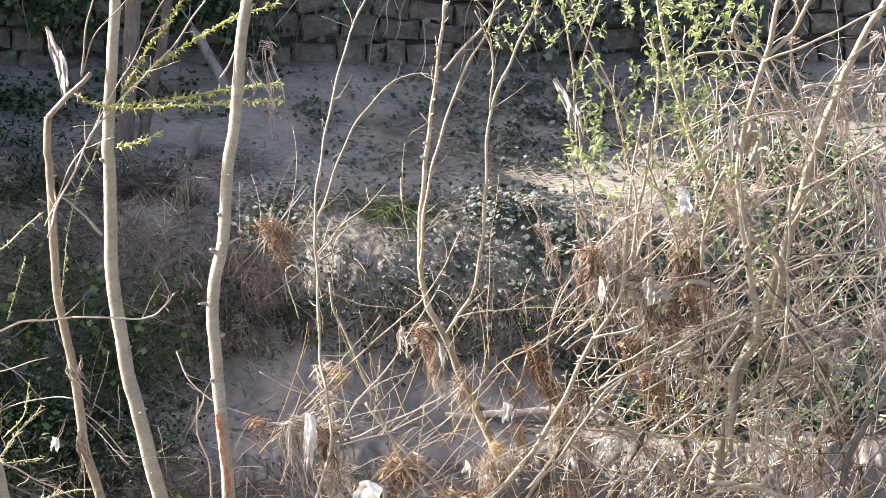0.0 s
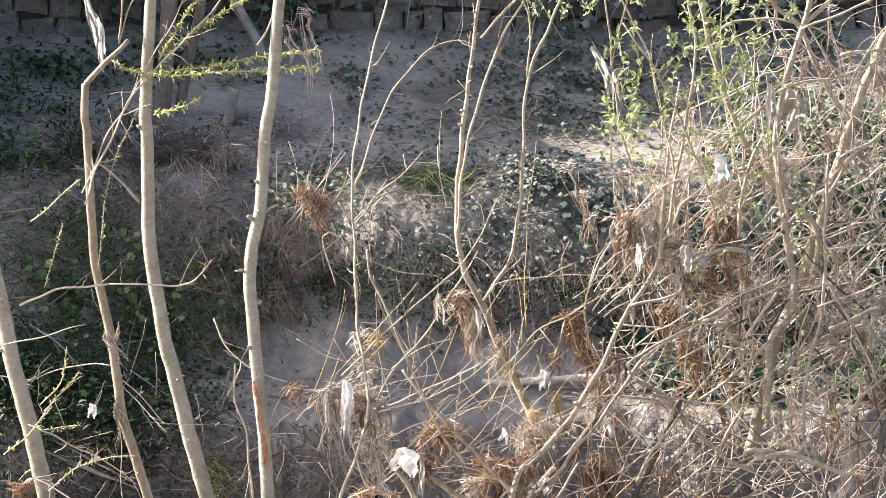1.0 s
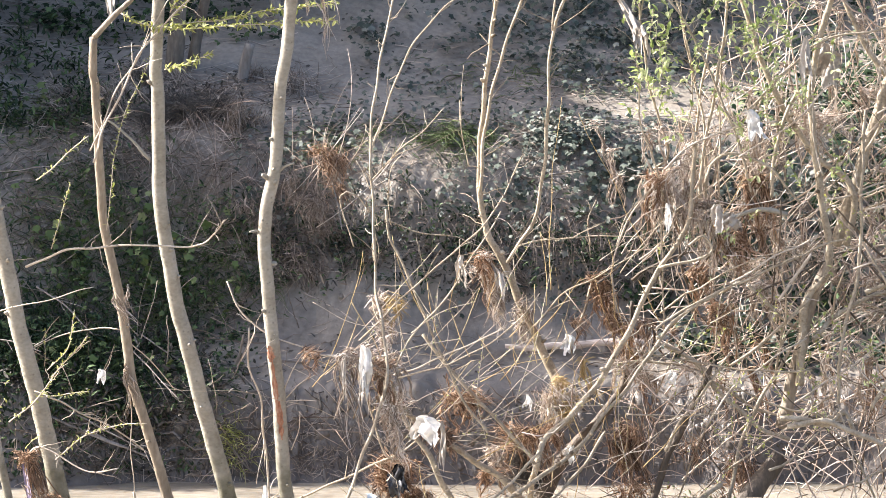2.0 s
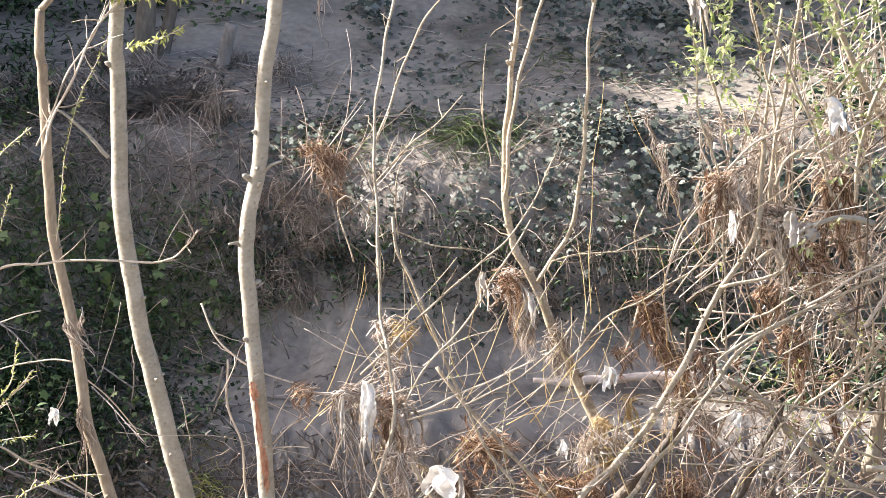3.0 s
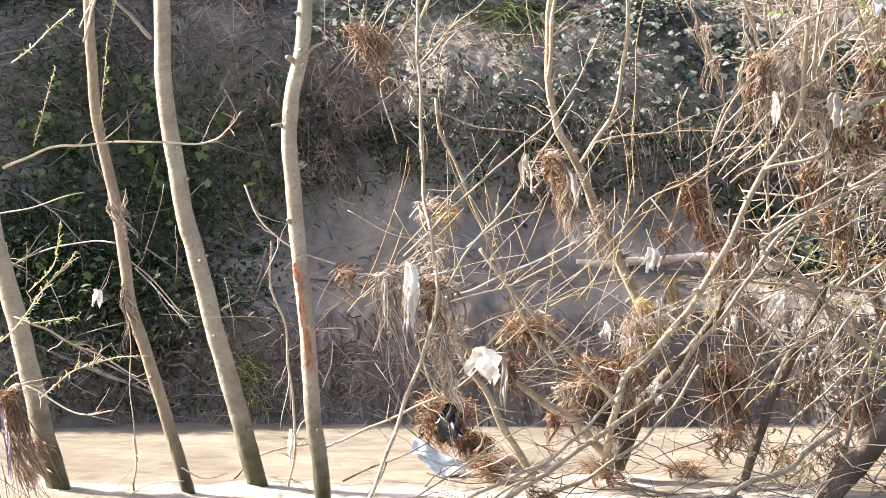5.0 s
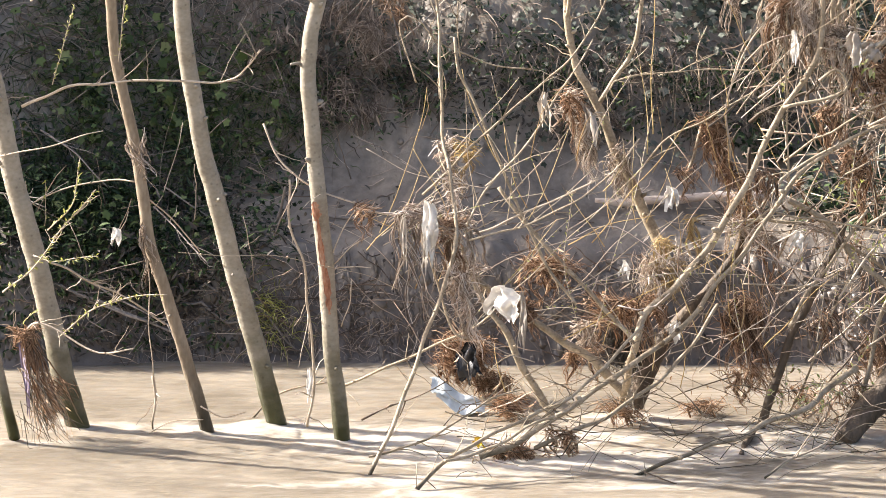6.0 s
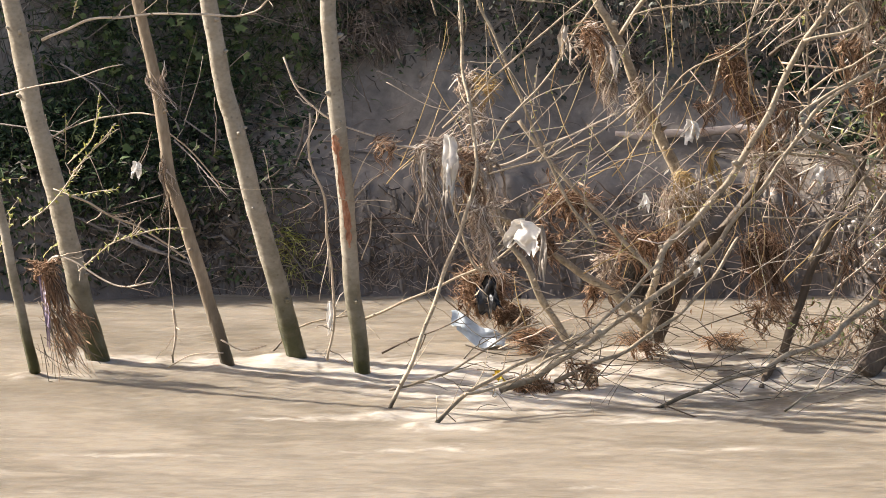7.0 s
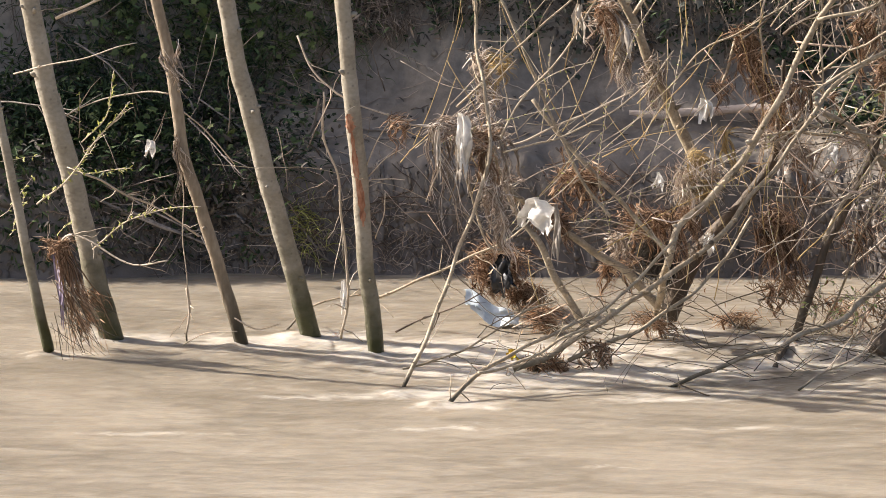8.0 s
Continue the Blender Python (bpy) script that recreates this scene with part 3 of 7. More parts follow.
stem(tree_d, "trunk", [(-0.614, 0.36, -0.011, 0.0468), (-0.706, 0.30, 0.374, 0.0454), (-0.805, 0.23, 0.755, 0.0439), (-0.890, 0.16, 1.132, 0.0424), (-0.931, 0.14, 1.281, 0.0410), (-0.989, 0.07, 1.653, 0.0396), (-1.021, 0.02, 1.916, 0.0382), (-1.023, -0.04, 2.281, 0.0367), (-1.027, -0.09, 2.541, 0.0353), (-1.033, -0.11, 2.667, 0.0340), (-1.005, -0.19, 3.117, 0.0325), (-0.982, -0.25, 3.467, 0.0311), (-0.965, -0.32, 3.847, 0.0297)])
stem(tree_d, "branch", [(-1.069, -0.08, 2.137, 0.0129), (-1.136, -0.09, 2.219, 0.0114), (-1.207, -0.10, 2.278, 0.0099), (-1.263, -0.11, 2.334, 0.0084), (-1.288, -0.12, 2.357, 0.0070)])
twig(tree_d, [(-0.984, -0.21, 2.867, 0.0043), (-0.717, -0.28, 2.913, 0.0034), (-0.373, -0.36, 2.977, 0.0026), (-0.062, -0.43, 3.025, 0.0017)])
twig(tree_d, [(-1.215, -0.27, 2.953, 0.0051), (-1.106, -0.29, 2.893, 0.0044), (-0.996, -0.32, 2.877, 0.0037), (-0.778, -0.35, 2.880, 0.0031), (-0.373, -0.38, 2.908, 0.0024), (-0.062, -0.42, 2.926, 0.0017)])
twig(tree_d, [(-0.968, -0.21, 2.899, 0.0043), (-0.779, -0.27, 3.094, 0.0036), (-0.621, -0.32, 3.207, 0.0030), (-0.371, -0.37, 3.353, 0.0023), (-0.092, -0.41, 3.465, 0.0017)])
twig(tree_d, [(-0.952, -0.22, 2.947, 0.0043), (-0.808, -0.30, 3.190, 0.0035), (-0.682, -0.36, 3.352, 0.0028), (-0.586, -0.43, 3.545, 0.0020)])
stem(tree_d, "twig", [(-1.362, -0.28, 2.153, 0.0087), (-1.282, -0.28, 2.389, 0.0083), (-1.155, -0.29, 2.641, 0.0078), (-1.029, -0.28, 2.844, 0.0074), (-0.731, -0.30, 3.143, 0.0069), (-0.480, -0.31, 3.472, 0.0065)])
stem(tree_d, "twig", [(-1.379, -0.24, 2.211, 0.0065), (-1.251, -0.25, 2.496, 0.0060), (-1.108, -0.26, 2.748, 0.0054), (-0.966, -0.27, 2.999, 0.0049), (-0.713, -0.31, 3.473, 0.0043)])
twig(tree_d, [(-0.987, -0.16, 2.636, 0.0034), (-0.875, -0.27, 2.670, 0.0026), (-0.731, -0.38, 2.746, 0.0017)])
tree_e = thing("willow_tree", "bent pale willow sapling with a raw orange bark scar", "tree", "willow saplings", at=(-0.31, 0, 0))
stem(tree_e, "trunk", [(-0.308, 0.00, -0.039, 0.0381), (-0.325, -0.03, 0.177, 0.0377), (-0.359, -0.08, 0.447, 0.0372), (-0.379, -0.14, 0.823, 0.0367), (-0.410, -0.20, 1.141, 0.0362), (-0.431, -0.24, 1.393, 0.0358), (-0.454, -0.30, 1.707, 0.0353), (-0.450, -0.32, 1.816, 0.0349), (-0.437, -0.34, 1.935, 0.0345), (-0.401, -0.37, 2.095, 0.0340), (-0.382, -0.40, 2.257, 0.0336), (-0.366, -0.45, 2.546, 0.0331), (-0.322, -0.50, 2.836, 0.0327), (-0.283, -0.59, 3.312, 0.0322), (-0.254, -0.62, 3.500, 0.0317), (-0.225, -0.69, 3.876, 0.0312)])
stem(tree_e, "branch", [(-0.421, -0.36, 2.070, 0.0156), (-0.445, -0.39, 2.091, 0.0130), (-0.457, -0.42, 2.097, 0.0104)])
stem(tree_e, "branch", [(-0.478, -0.31, 1.780, 0.0104), (-0.503, -0.34, 1.786, 0.0087), (-0.535, -0.36, 1.790, 0.0069)])
stem(tree_e, "branch", [(-0.383, -0.37, 2.108, 0.0138), (-0.338, -0.40, 2.150, 0.0104), (-0.295, -0.43, 2.169, 0.0069)])
stem(tree_e, "branch", [(-0.405, -0.54, 3.064, 0.0086), (-0.296, -0.58, 3.254, 0.0075), (-0.234, -0.60, 3.411, 0.0064)])
stem(tree_e, "twig", [(-0.657, -0.11, 1.480, 0.0070), (-0.612, -0.14, 1.362, 0.0066), (-0.523, -0.17, 1.265, 0.0063), (-0.410, -0.21, 1.194, 0.0059), (-0.208, -0.25, 1.136, 0.0056), (-0.132, -0.30, 1.132, 0.0052)])
stem(tree_e, "twig", [(-0.545, -0.01, 1.212, 0.0070), (-0.541, 0.01, 1.003, 0.0074), (-0.479, 0.03, 0.765, 0.0077), (-0.455, 0.05, 0.527, 0.0081), (-0.444, 0.07, 0.260, 0.0085), (-0.466, 0.09, 0.046, 0.0088)])
stem(tree_e, "twig", [(-0.348, -0.16, 0.902, 0.0044), (-0.309, -0.23, 1.018, 0.0035), (-0.245, -0.30, 1.119, 0.0026)])
stem(tree_e, "twig", [(-0.341, -0.15, 0.849, 0.0044), (-0.259, -0.21, 0.938, 0.0035), (-0.183, -0.27, 1.000, 0.0026)])
stem(tree_e, "twig", [(-0.331, -0.15, 0.836, 0.0044), (-0.247, -0.20, 0.845, 0.0035), (-0.171, -0.25, 0.854, 0.0026)])
stem(tree_e, "twig", [(-0.313, -0.10, 0.555, 0.0044), (-0.281, -0.17, 0.672, 0.0035), (-0.267, -0.24, 0.794, 0.0026)])


def bark_scar():
    """The stripped patch on the front of the bent sapling: two ragged strips that follow the trunk's surface."""
    sh = Shape()
    for x0, z0, z1, wide, off in ((-0.431, 1.06, 1.15, 0.026, -0.3), (-0.415, 0.72, 1.06, 0.016, -0.15), (-0.395, 0.62, 0.84, 0.014, 0.15)):
        rows = []
        for s in np.linspace(0, 1, 12):
            z = z0 + (z1 - z0) * s
            cx = np.interp(z, (0.432, 0.796, 1.107, 1.302), (-0.36, -0.382, -0.413, -0.430))
            w = wide / 0.039 * (np.sin(np.pi * min(max(s, 0.05), 0.95)) ** 0.5) * rng.uniform(0.45, 1.25)
            for a in np.linspace(-w, w, 5):
                b = off + a
                rows.append((cx + 0.041 * np.sin(b), -0.18 * z - 0.041 * np.cos(b), z))
        sh.add(rows, [(i * 5 + j, i * 5 + j + 1, (i + 1) * 5 + j + 1, (i + 1) * 5 + j) for i in range(11) for j in range(4)])
    part("bark_scar", sh, SCAR, tree_e, "raw orange-red scar in the bark")


bark_scar()

# ---------------------------------------------------------------- the drowned shrub
shrub_m = thing("willow_shrub", "pale upright willow shoots leaning out of the water", "shrub", at=(0.04, -0.15, 0))
stem(shrub_m, "stem", [(-0.188, -0.70, -0.013, 0.0135), (-0.056, -0.62, 0.268, 0.0130), (0.052, -0.53, 0.557, 0.0126), (0.184, -0.45, 0.920, 0.0121), (0.199, -0.37, 1.108, 0.0116), (0.171, -0.28, 1.296, 0.0111), (0.143, -0.20, 1.471, 0.0106), (0.129, -0.12, 1.872, 0.0101), (0.115, -0.03, 2.243, 0.0096), (0.157, 0.05, 2.582, 0.0091), (0.227, 0.13, 2.922, 0.0086), (0.317, 0.22, 3.231, 0.0081), (0.413, 0.30, 3.445, 0.0076)])
stem(shrub_m, "stem", [(0.116, 0.30, 2.118, 0.0083), (0.221, 0.28, 2.425, 0.0075), (0.317, 0.27, 2.667, 0.0067), (0.444, 0.25, 2.845, 0.0059), (0.571, 0.23, 2.968, 0.0051), (0.713, 0.22, 3.007, 0.0043), (0.808, 0.20, 2.971, 0.0035)])
stem(shrub_m, "stem", [(-0.018, -1.10, -0.020, 0.0144), (0.155, -0.88, 0.107, 0.0132), (0.431, -0.65, 0.211, 0.0119), (0.737, -0.43, 0.318, 0.0106), (1.046, -0.20, 0.582, 0.0093)])
shrub_h = thing("willow_shrub", "forked pale willow shrub hung with dead grass", "shrub", at=(0.65, 0.1, 0))
stem(shrub_h, "stem", [(1.215, 0.45, 0.605, 0.0383), (1.122, 0.44, 0.871, 0.0353), (1.003, 0.43, 1.136, 0.0324), (0.898, 0.42, 1.373, 0.0294), (0.820, 0.41, 1.557, 0.0264), (0.750, 0.40, 1.678, 0.0234), (0.710, 0.39, 1.992, 0.0205), (0.739, 0.38, 2.444, 0.0175), (0.796, 0.37, 2.927, 0.0145), (0.853, 0.36, 3.407, 0.0116), (0.875, 0.35, 3.727, 0.0086)])
stem(shrub_h, "stem", [(0.716, 0.35, 1.900, 0.0142), (0.738, 0.34, 2.224, 0.0129), (0.811, 0.33, 2.579, 0.0116), (0.954, 0.32, 2.996, 0.0102), (1.081, 0.31, 3.220, 0.0089), (1.159, 0.30, 3.444, 0.0076)])
stem(shrub_h, "stem", [(0.843, 0.35, 3.009, 0.0119), (0.986, 0.33, 3.170, 0.0103), (1.176, 0.32, 3.395, 0.0087), (1.238, 0.30, 3.508, 0.0071)])
stem(shrub_h, "stem", [(0.859, 0.30, 1.519, 0.0142), (1.003, 0.29, 1.747, 0.0135), (1.059, 0.27, 2.039, 0.0129), (1.080, 0.26, 2.362, 0.0122), (1.104, 0.24, 2.780, 0.0115), (1.237, 0.23, 3.117, 0.0108), (1.384, 0.21, 3.436, 0.0101), (1.487, 0.20, 3.675, 0.0095)])
stem(shrub_h, "stem", [(1.103, 0.20, 2.801, 0.0083), (1.115, 0.20, 3.104, 0.0071), (1.077, 0.20, 3.231, 0.0059), (1.013, 0.20, 3.358, 0.0047)])
stem(shrub_h, "stem", [(0.057, 0.00, 1.135, 0.0075), (0.137, 0.02, 1.217, 0.0071), (0.296, 0.03, 1.375, 0.0068), (0.456, 0.05, 1.519, 0.0064), (0.600, 0.07, 1.640, 0.0061), (0.774, 0.08, 1.815, 0.0057), (0.947, 0.10, 2.148, 0.0054)])
stem(shrub_h, "stem", [(0.265, -0.20, 0.969, 0.0064), (0.510, -0.18, 1.030, 0.0058), (0.683, -0.15, 1.106, 0.0053), (0.870, -0.12, 1.225, 0.0048), (1.029, -0.10, 1.410, 0.0043)])
stem(shrub_h, "stem", [(0.225, 0.10, 1.755, 0.0043), (0.210, 0.10, 1.959, 0.0036), (0.232, 0.10, 2.076, 0.0029), (0.283, 0.10, 2.134, 0.0021)])
stem(shrub_h, "stem", [(0.196, 0.10, 1.843, 0.0102), (0.225, 0.09, 1.675, 0.0102), (0.282, 0.07, 1.560, 0.0102), (0.340, 0.06, 1.430, 0.0102), (0.427, 0.04, 1.212, 0.0102), (0.514, 0.03, 1.024, 0.0102), (0.601, 0.01, 0.835, 0.0102), (0.746, 0.00, 0.631, 0.0102)])
stem(shrub_h, "stem", [(0.022, 0.20, 1.623, 0.0054), (-0.050, 0.22, 1.899, 0.0052), (0.037, 0.24, 1.896, 0.0050), (0.124, 0.26, 1.805, 0.0048), (0.343, 0.28, 1.699, 0.0045), (0.577, 0.30, 1.659, 0.0043)])
stem(shrub_h, "stem", [(0.117, 0.20, 1.975, 0.0054), (0.269, 0.17, 2.155, 0.0047), (0.399, 0.13, 2.261, 0.0039), (0.513, 0.10, 2.395, 0.0032)])
stem(shrub_h, "stem", [(0.644, 0.10, 2.075, 0.0043), (0.607, 0.10, 2.293, 0.0036), (0.607, 0.10, 2.482, 0.0029), (0.621, 0.10, 2.627, 0.0021)])
stem(shrub_h, "stem", [(0.400, 0.20, 1.142, 0.0140), (0.517, 0.18, 0.983, 0.0143), (0.662, 0.15, 0.825, 0.0145), (0.896, 0.12, 0.577, 0.0148), (0.997, 0.10, 0.463, 0.0150)])
stem(shrub_h, "stem", [(0.223, 0.00, 0.821, 0.0141), (0.454, 0.07, 0.611, 0.0179), (0.610, 0.15, 0.492, 0.0220), (0.845, 0.23, 0.319, 0.0262), (1.004, 0.30, 0.132, 0.0308)])
stem(shrub_h, "stem", [(0.216, -0.05, 0.961, 0.0070), (0.252, -0.03, 0.828, 0.0110), (0.319, 0.00, 0.666, 0.0150), (0.428, 0.00, 0.509, 0.0207), (0.532, 0.05, 0.290, 0.0226), (0.649, 0.10, 0.095, 0.0246)])
stem(shrub_h, "stem", [(0.078, -0.10, 0.974, 0.0085), (0.093, -0.10, 0.857, 0.0083), (0.129, -0.10, 0.710, 0.0080), (0.201, -0.10, 0.519, 0.0077), (0.253, -0.10, 0.503, 0.0075)])
stem(shrub_h, "stem", [(-0.740, 0.50, -0.000, 0.0067), (-0.635, 0.50, 0.107, 0.0064), (-0.426, 0.50, 0.173, 0.0061), (-0.321, 0.50, 0.173, 0.0058)])
shrub_r = thing("willow_shrub", "dense tangled willow shrub full of flood debris", "shrub", at=(1.03, 0.5, 0))
stem(shrub_r, "root", [(1.025, 0.50, 0.063, 0.0535), (1.140, 0.48, 0.334, 0.0422), (1.268, 0.46, 0.497, 0.0319), (1.473, 0.44, 0.751, 0.0229), (1.527, 0.42, 0.952, 0.0151), (1.553, 0.40, 1.285, 0.0085)])
stem(shrub_r, "root", [(1.576, 0.20, -0.047, 0.0228), (1.658, 0.20, 0.204, 0.0208), (1.746, 0.20, 0.467, 0.0188), (1.897, 0.20, 0.781, 0.0167), (1.972, 0.20, 0.964, 0.0147)])
stem(shrub_r, "stem", [(1.462, 0.30, 0.954, 0.0109), (1.639, 0.30, 0.968, 0.0109), (1.877, 0.30, 0.938, 0.0109), (1.966, 0.30, 0.877, 0.0109), (2.220, 0.30, 0.712, 0.0109), (2.398, 0.30, 0.651, 0.0109)])
stem(shrub_r, "stem", [(1.721, 0.20, 1.075, 0.0185), (1.884, 0.20, 0.985, 0.0182), (2.018, 0.20, 0.820, 0.0179), (2.256, 0.20, 0.610, 0.0177), (2.405, 0.20, 0.549, 0.0174)])
stem(shrub_r, "stem", [(2.067, 0.10, 0.973, 0.0119), (2.213, 0.10, 1.076, 0.0116), (2.366, 0.10, 1.217, 0.0112), (2.503, 0.10, 1.343, 0.0108)])
stem(shrub_r, "stem", [(2.060, 0.20, 0.124, 0.0152), (2.139, 0.20, 0.520, 0.0147), (2.226, 0.20, 0.730, 0.0141), (2.341, 0.20, 0.939, 0.0136), (2.414, 0.20, 1.059, 0.0130)])
stem(shrub_r, "stem", [(1.719, 0.10, 0.510, 0.0141), (1.808, 0.13, 0.669, 0.0123), (1.912, 0.17, 0.797, 0.0105), (2.075, 0.20, 1.030, 0.0087)])
stem(shrub_r, "stem", [(1.013, 0.20, 1.181, 0.0065), (1.144, 0.18, 1.349, 0.0060), (1.304, 0.15, 1.441, 0.0054), (1.434, 0.12, 1.519, 0.0049), (1.636, 0.10, 1.656, 0.0043)])
stem(shrub_r, "stem", [(1.499, -0.10, 0.750, 0.0054), (1.733, -0.10, 0.739, 0.0048), (2.024, -0.10, 0.747, 0.0043)])
stem(shrub_r, "stem", [(0.924, 0.20, 1.553, 0.0054), (0.923, 0.18, 1.630, 0.0049), (1.214, 0.15, 1.678, 0.0043), (1.476, 0.12, 1.689, 0.0038), (1.694, 0.10, 1.677, 0.0032)])
stem(shrub_r, "stem", [(1.451, 0.10, 0.929, 0.0065), (1.685, 0.11, 1.106, 0.0065), (1.706, 0.12, 1.268, 0.0065), (1.697, 0.13, 1.637, 0.0065), (1.696, 0.14, 1.738, 0.0065), (1.695, 0.15, 1.944, 0.0065), (1.651, 0.15, 2.105, 0.0065), (1.584, 0.16, 2.280, 0.0065), (1.569, 0.17, 2.470, 0.0065), (1.560, 0.18, 2.762, 0.0065), (1.616, 0.19, 3.072, 0.0065), (1.716, 0.20, 3.421, 0.0065)])
stem(shrub_r, "stem", [(1.658, 0.30, 2.034, 0.0095), (1.736, 0.28, 2.133, 0.0090), (1.638, 0.26, 2.457, 0.0085), (1.588, 0.24, 2.780, 0.0080), (1.553, 0.22, 3.133, 0.0076), (1.504, 0.20, 3.389, 0.0071)])
stem(shrub_r, "stem", [(1.943, 0.25, 1.879, 0.0095), (1.924, 0.24, 2.298, 0.0090), (1.842, 0.23, 2.652, 0.0085), (1.777, 0.22, 2.941, 0.0080), (1.616, 0.21, 3.261, 0.0076), (1.519, 0.20, 3.516, 0.0071)])
stem(shrub_r, "stem", [(2.459, 0.20, 0.849, 0.0322), (2.487, 0.20, 1.303, 0.0305), (2.614, 0.20, 1.529, 0.0286), (2.552, 0.20, 1.980, 0.0269), (2.501, 0.20, 2.462, 0.0251), (2.571, 0.20, 2.846, 0.0235), (2.657, 0.20, 3.117, 0.0218), (2.724, 0.20, 3.451, 0.0202)])
stem(shrub_r, "stem", [(2.372, 0.30, 0.604, 0.0541), (2.463, 0.27, 1.033, 0.0471), (2.538, 0.23, 1.362, 0.0405), (2.614, 0.20, 1.529, 0.0340)], BROWN_BARK)
stem(shrub_r, "stem", [(2.717, 0.30, 1.610, 0.0261), (2.747, 0.30, 1.918, 0.0242), (2.521, 0.30, 2.128, 0.0223), (2.294, 0.30, 2.499, 0.0204), (2.125, 0.30, 2.996, 0.0185), (2.039, 0.30, 3.443, 0.0166)])
stem(shrub_r, "stem", [(2.662, 0.40, 1.596, 0.0476), (2.762, 0.40, 1.920, 0.0433), (2.880, 0.40, 2.307, 0.0390), (3.011, 0.40, 2.710, 0.0347), (3.176, 0.40, 3.111, 0.0304), (3.343, 0.40, 3.399, 0.0262)])
stem(shrub_r, "stem", [(2.917, 0.30, 2.545, 0.0213), (2.771, 0.30, 2.770, 0.0194), (2.641, 0.30, 3.059, 0.0175), (2.480, 0.30, 3.219, 0.0156), (2.511, 0.30, 3.346, 0.0137), (2.637, 0.30, 3.442, 0.0119)])
stem(shrub_r, "stem", [(2.657, 0.20, 3.101, 0.0189), (2.790, 0.20, 3.228, 0.0165), (2.915, 0.20, 3.451, 0.0142)])
stem(shrub_r, "stem", [(2.154, 0.10, 2.380, 0.0106), (2.374, 0.10, 2.603, 0.0097), (2.563, 0.10, 2.762, 0.0088), (2.880, 0.10, 2.825, 0.0080), (3.316, 0.10, 3.015, 0.0071)])
stem(shrub_r, "stem", [(2.140, 0.20, 3.038, 0.0106), (2.281, 0.18, 3.120, 0.0097), (2.501, 0.15, 3.129, 0.0088), (2.721, 0.12, 3.077, 0.0080), (2.878, 0.10, 2.984, 0.0071)])
stem(shrub_r, "stem", [(2.624, 0.10, 3.080, 0.0106), (2.935, 0.05, 3.211, 0.0094), (3.301, 0.00, 3.405, 0.0082)])
stem(shrub_r, "stem", [(2.847, 0.10, 2.936, 0.0141), (3.100, 0.10, 2.967, 0.0130), (3.316, 0.10, 2.967, 0.0118)])
stem(shrub_r, "stem", [(3.320, 0.10, 2.616, 0.0141), (3.109, 0.13, 2.501, 0.0134), (2.923, 0.17, 2.337, 0.0126), (2.800, 0.20, 2.141, 0.0118)])
stem(shrub_r, "stem", [(3.093, 0.10, 0.670, 0.0281), (3.155, 0.10, 0.896, 0.0260), (3.337, 0.10, 1.187, 0.0241)], DIM_BARK)
stem(shrub_r, "stem", [(2.651, 0.00, 0.787, 0.0141), (2.673, 0.02, 1.137, 0.0135), (2.761, 0.05, 1.519, 0.0129), (2.774, 0.07, 1.997, 0.0124), (2.789, 0.10, 2.378, 0.0118)])
stem(shrub_r, "stem", [(2.787, 0.00, 1.655, 0.0094), (2.949, 0.00, 1.366, 0.0082), (3.112, 0.00, 1.011, 0.0070)])
stem(shrub_r, "stem", [(2.366, -0.20, 0.695, 0.0210), (2.556, -0.20, 0.726, 0.0202), (2.731, -0.20, 0.661, 0.0194), (2.874, -0.20, 0.596, 0.0187)])
stem(shrub_r, "stem", [(1.676, 0.00, 1.531, 0.0117), (1.866, 0.00, 1.578, 0.0112), (1.961, 0.00, 1.626, 0.0106), (1.913, 0.00, 1.706, 0.0100), (1.834, 0.00, 1.658, 0.0094)])
stem(shrub_r, "stem", [(1.918, 0.10, 1.964, 0.0118), (1.965, 0.10, 2.092, 0.0112), (2.092, 0.10, 2.140, 0.0106), (2.283, 0.10, 2.059, 0.0100), (2.443, 0.10, 1.866, 0.0094)])
stem(shrub_r, "branch", [(2.015, 0.10, 1.758, 0.0101), (2.088, 0.10, 1.802, 0.0114), (2.190, 0.10, 1.831, 0.0126), (2.278, 0.10, 1.831, 0.0139), (2.373, 0.10, 1.809, 0.0152)])
stem(shrub_r, "stem", [(1.872, 0.35, 1.796, 0.0120), (1.885, 0.35, 2.079, 0.0112), (1.897, 0.35, 2.301, 0.0104), (1.939, 0.35, 2.597, 0.0096), (1.969, 0.35, 2.759, 0.0087)])
stem(shrub_r, "stem", [(2.008, 0.20, 1.817, 0.0054), (2.012, 0.20, 2.172, 0.0051), (2.015, 0.20, 2.613, 0.0047), (2.045, 0.20, 2.774, 0.0043)])
stem(shrub_r, "stem", [(1.720, 0.20, 1.995, 0.0054), (1.785, 0.20, 2.172, 0.0052), (1.856, 0.20, 2.393, 0.0049), (1.854, 0.20, 2.613, 0.0046), (1.820, 0.20, 2.774, 0.0043)])
stem(shrub_r, "stem", [(1.446, 0.10, 1.641, 0.0054), (1.505, 0.13, 1.798, 0.0051), (1.653, 0.17, 1.956, 0.0047), (1.742, 0.20, 2.025, 0.0043)])
stem(shrub_r, "stem", [(1.313, 0.30, 1.611, 0.0049), (1.302, 0.30, 1.745, 0.0041), (1.346, 0.30, 1.864, 0.0033)])
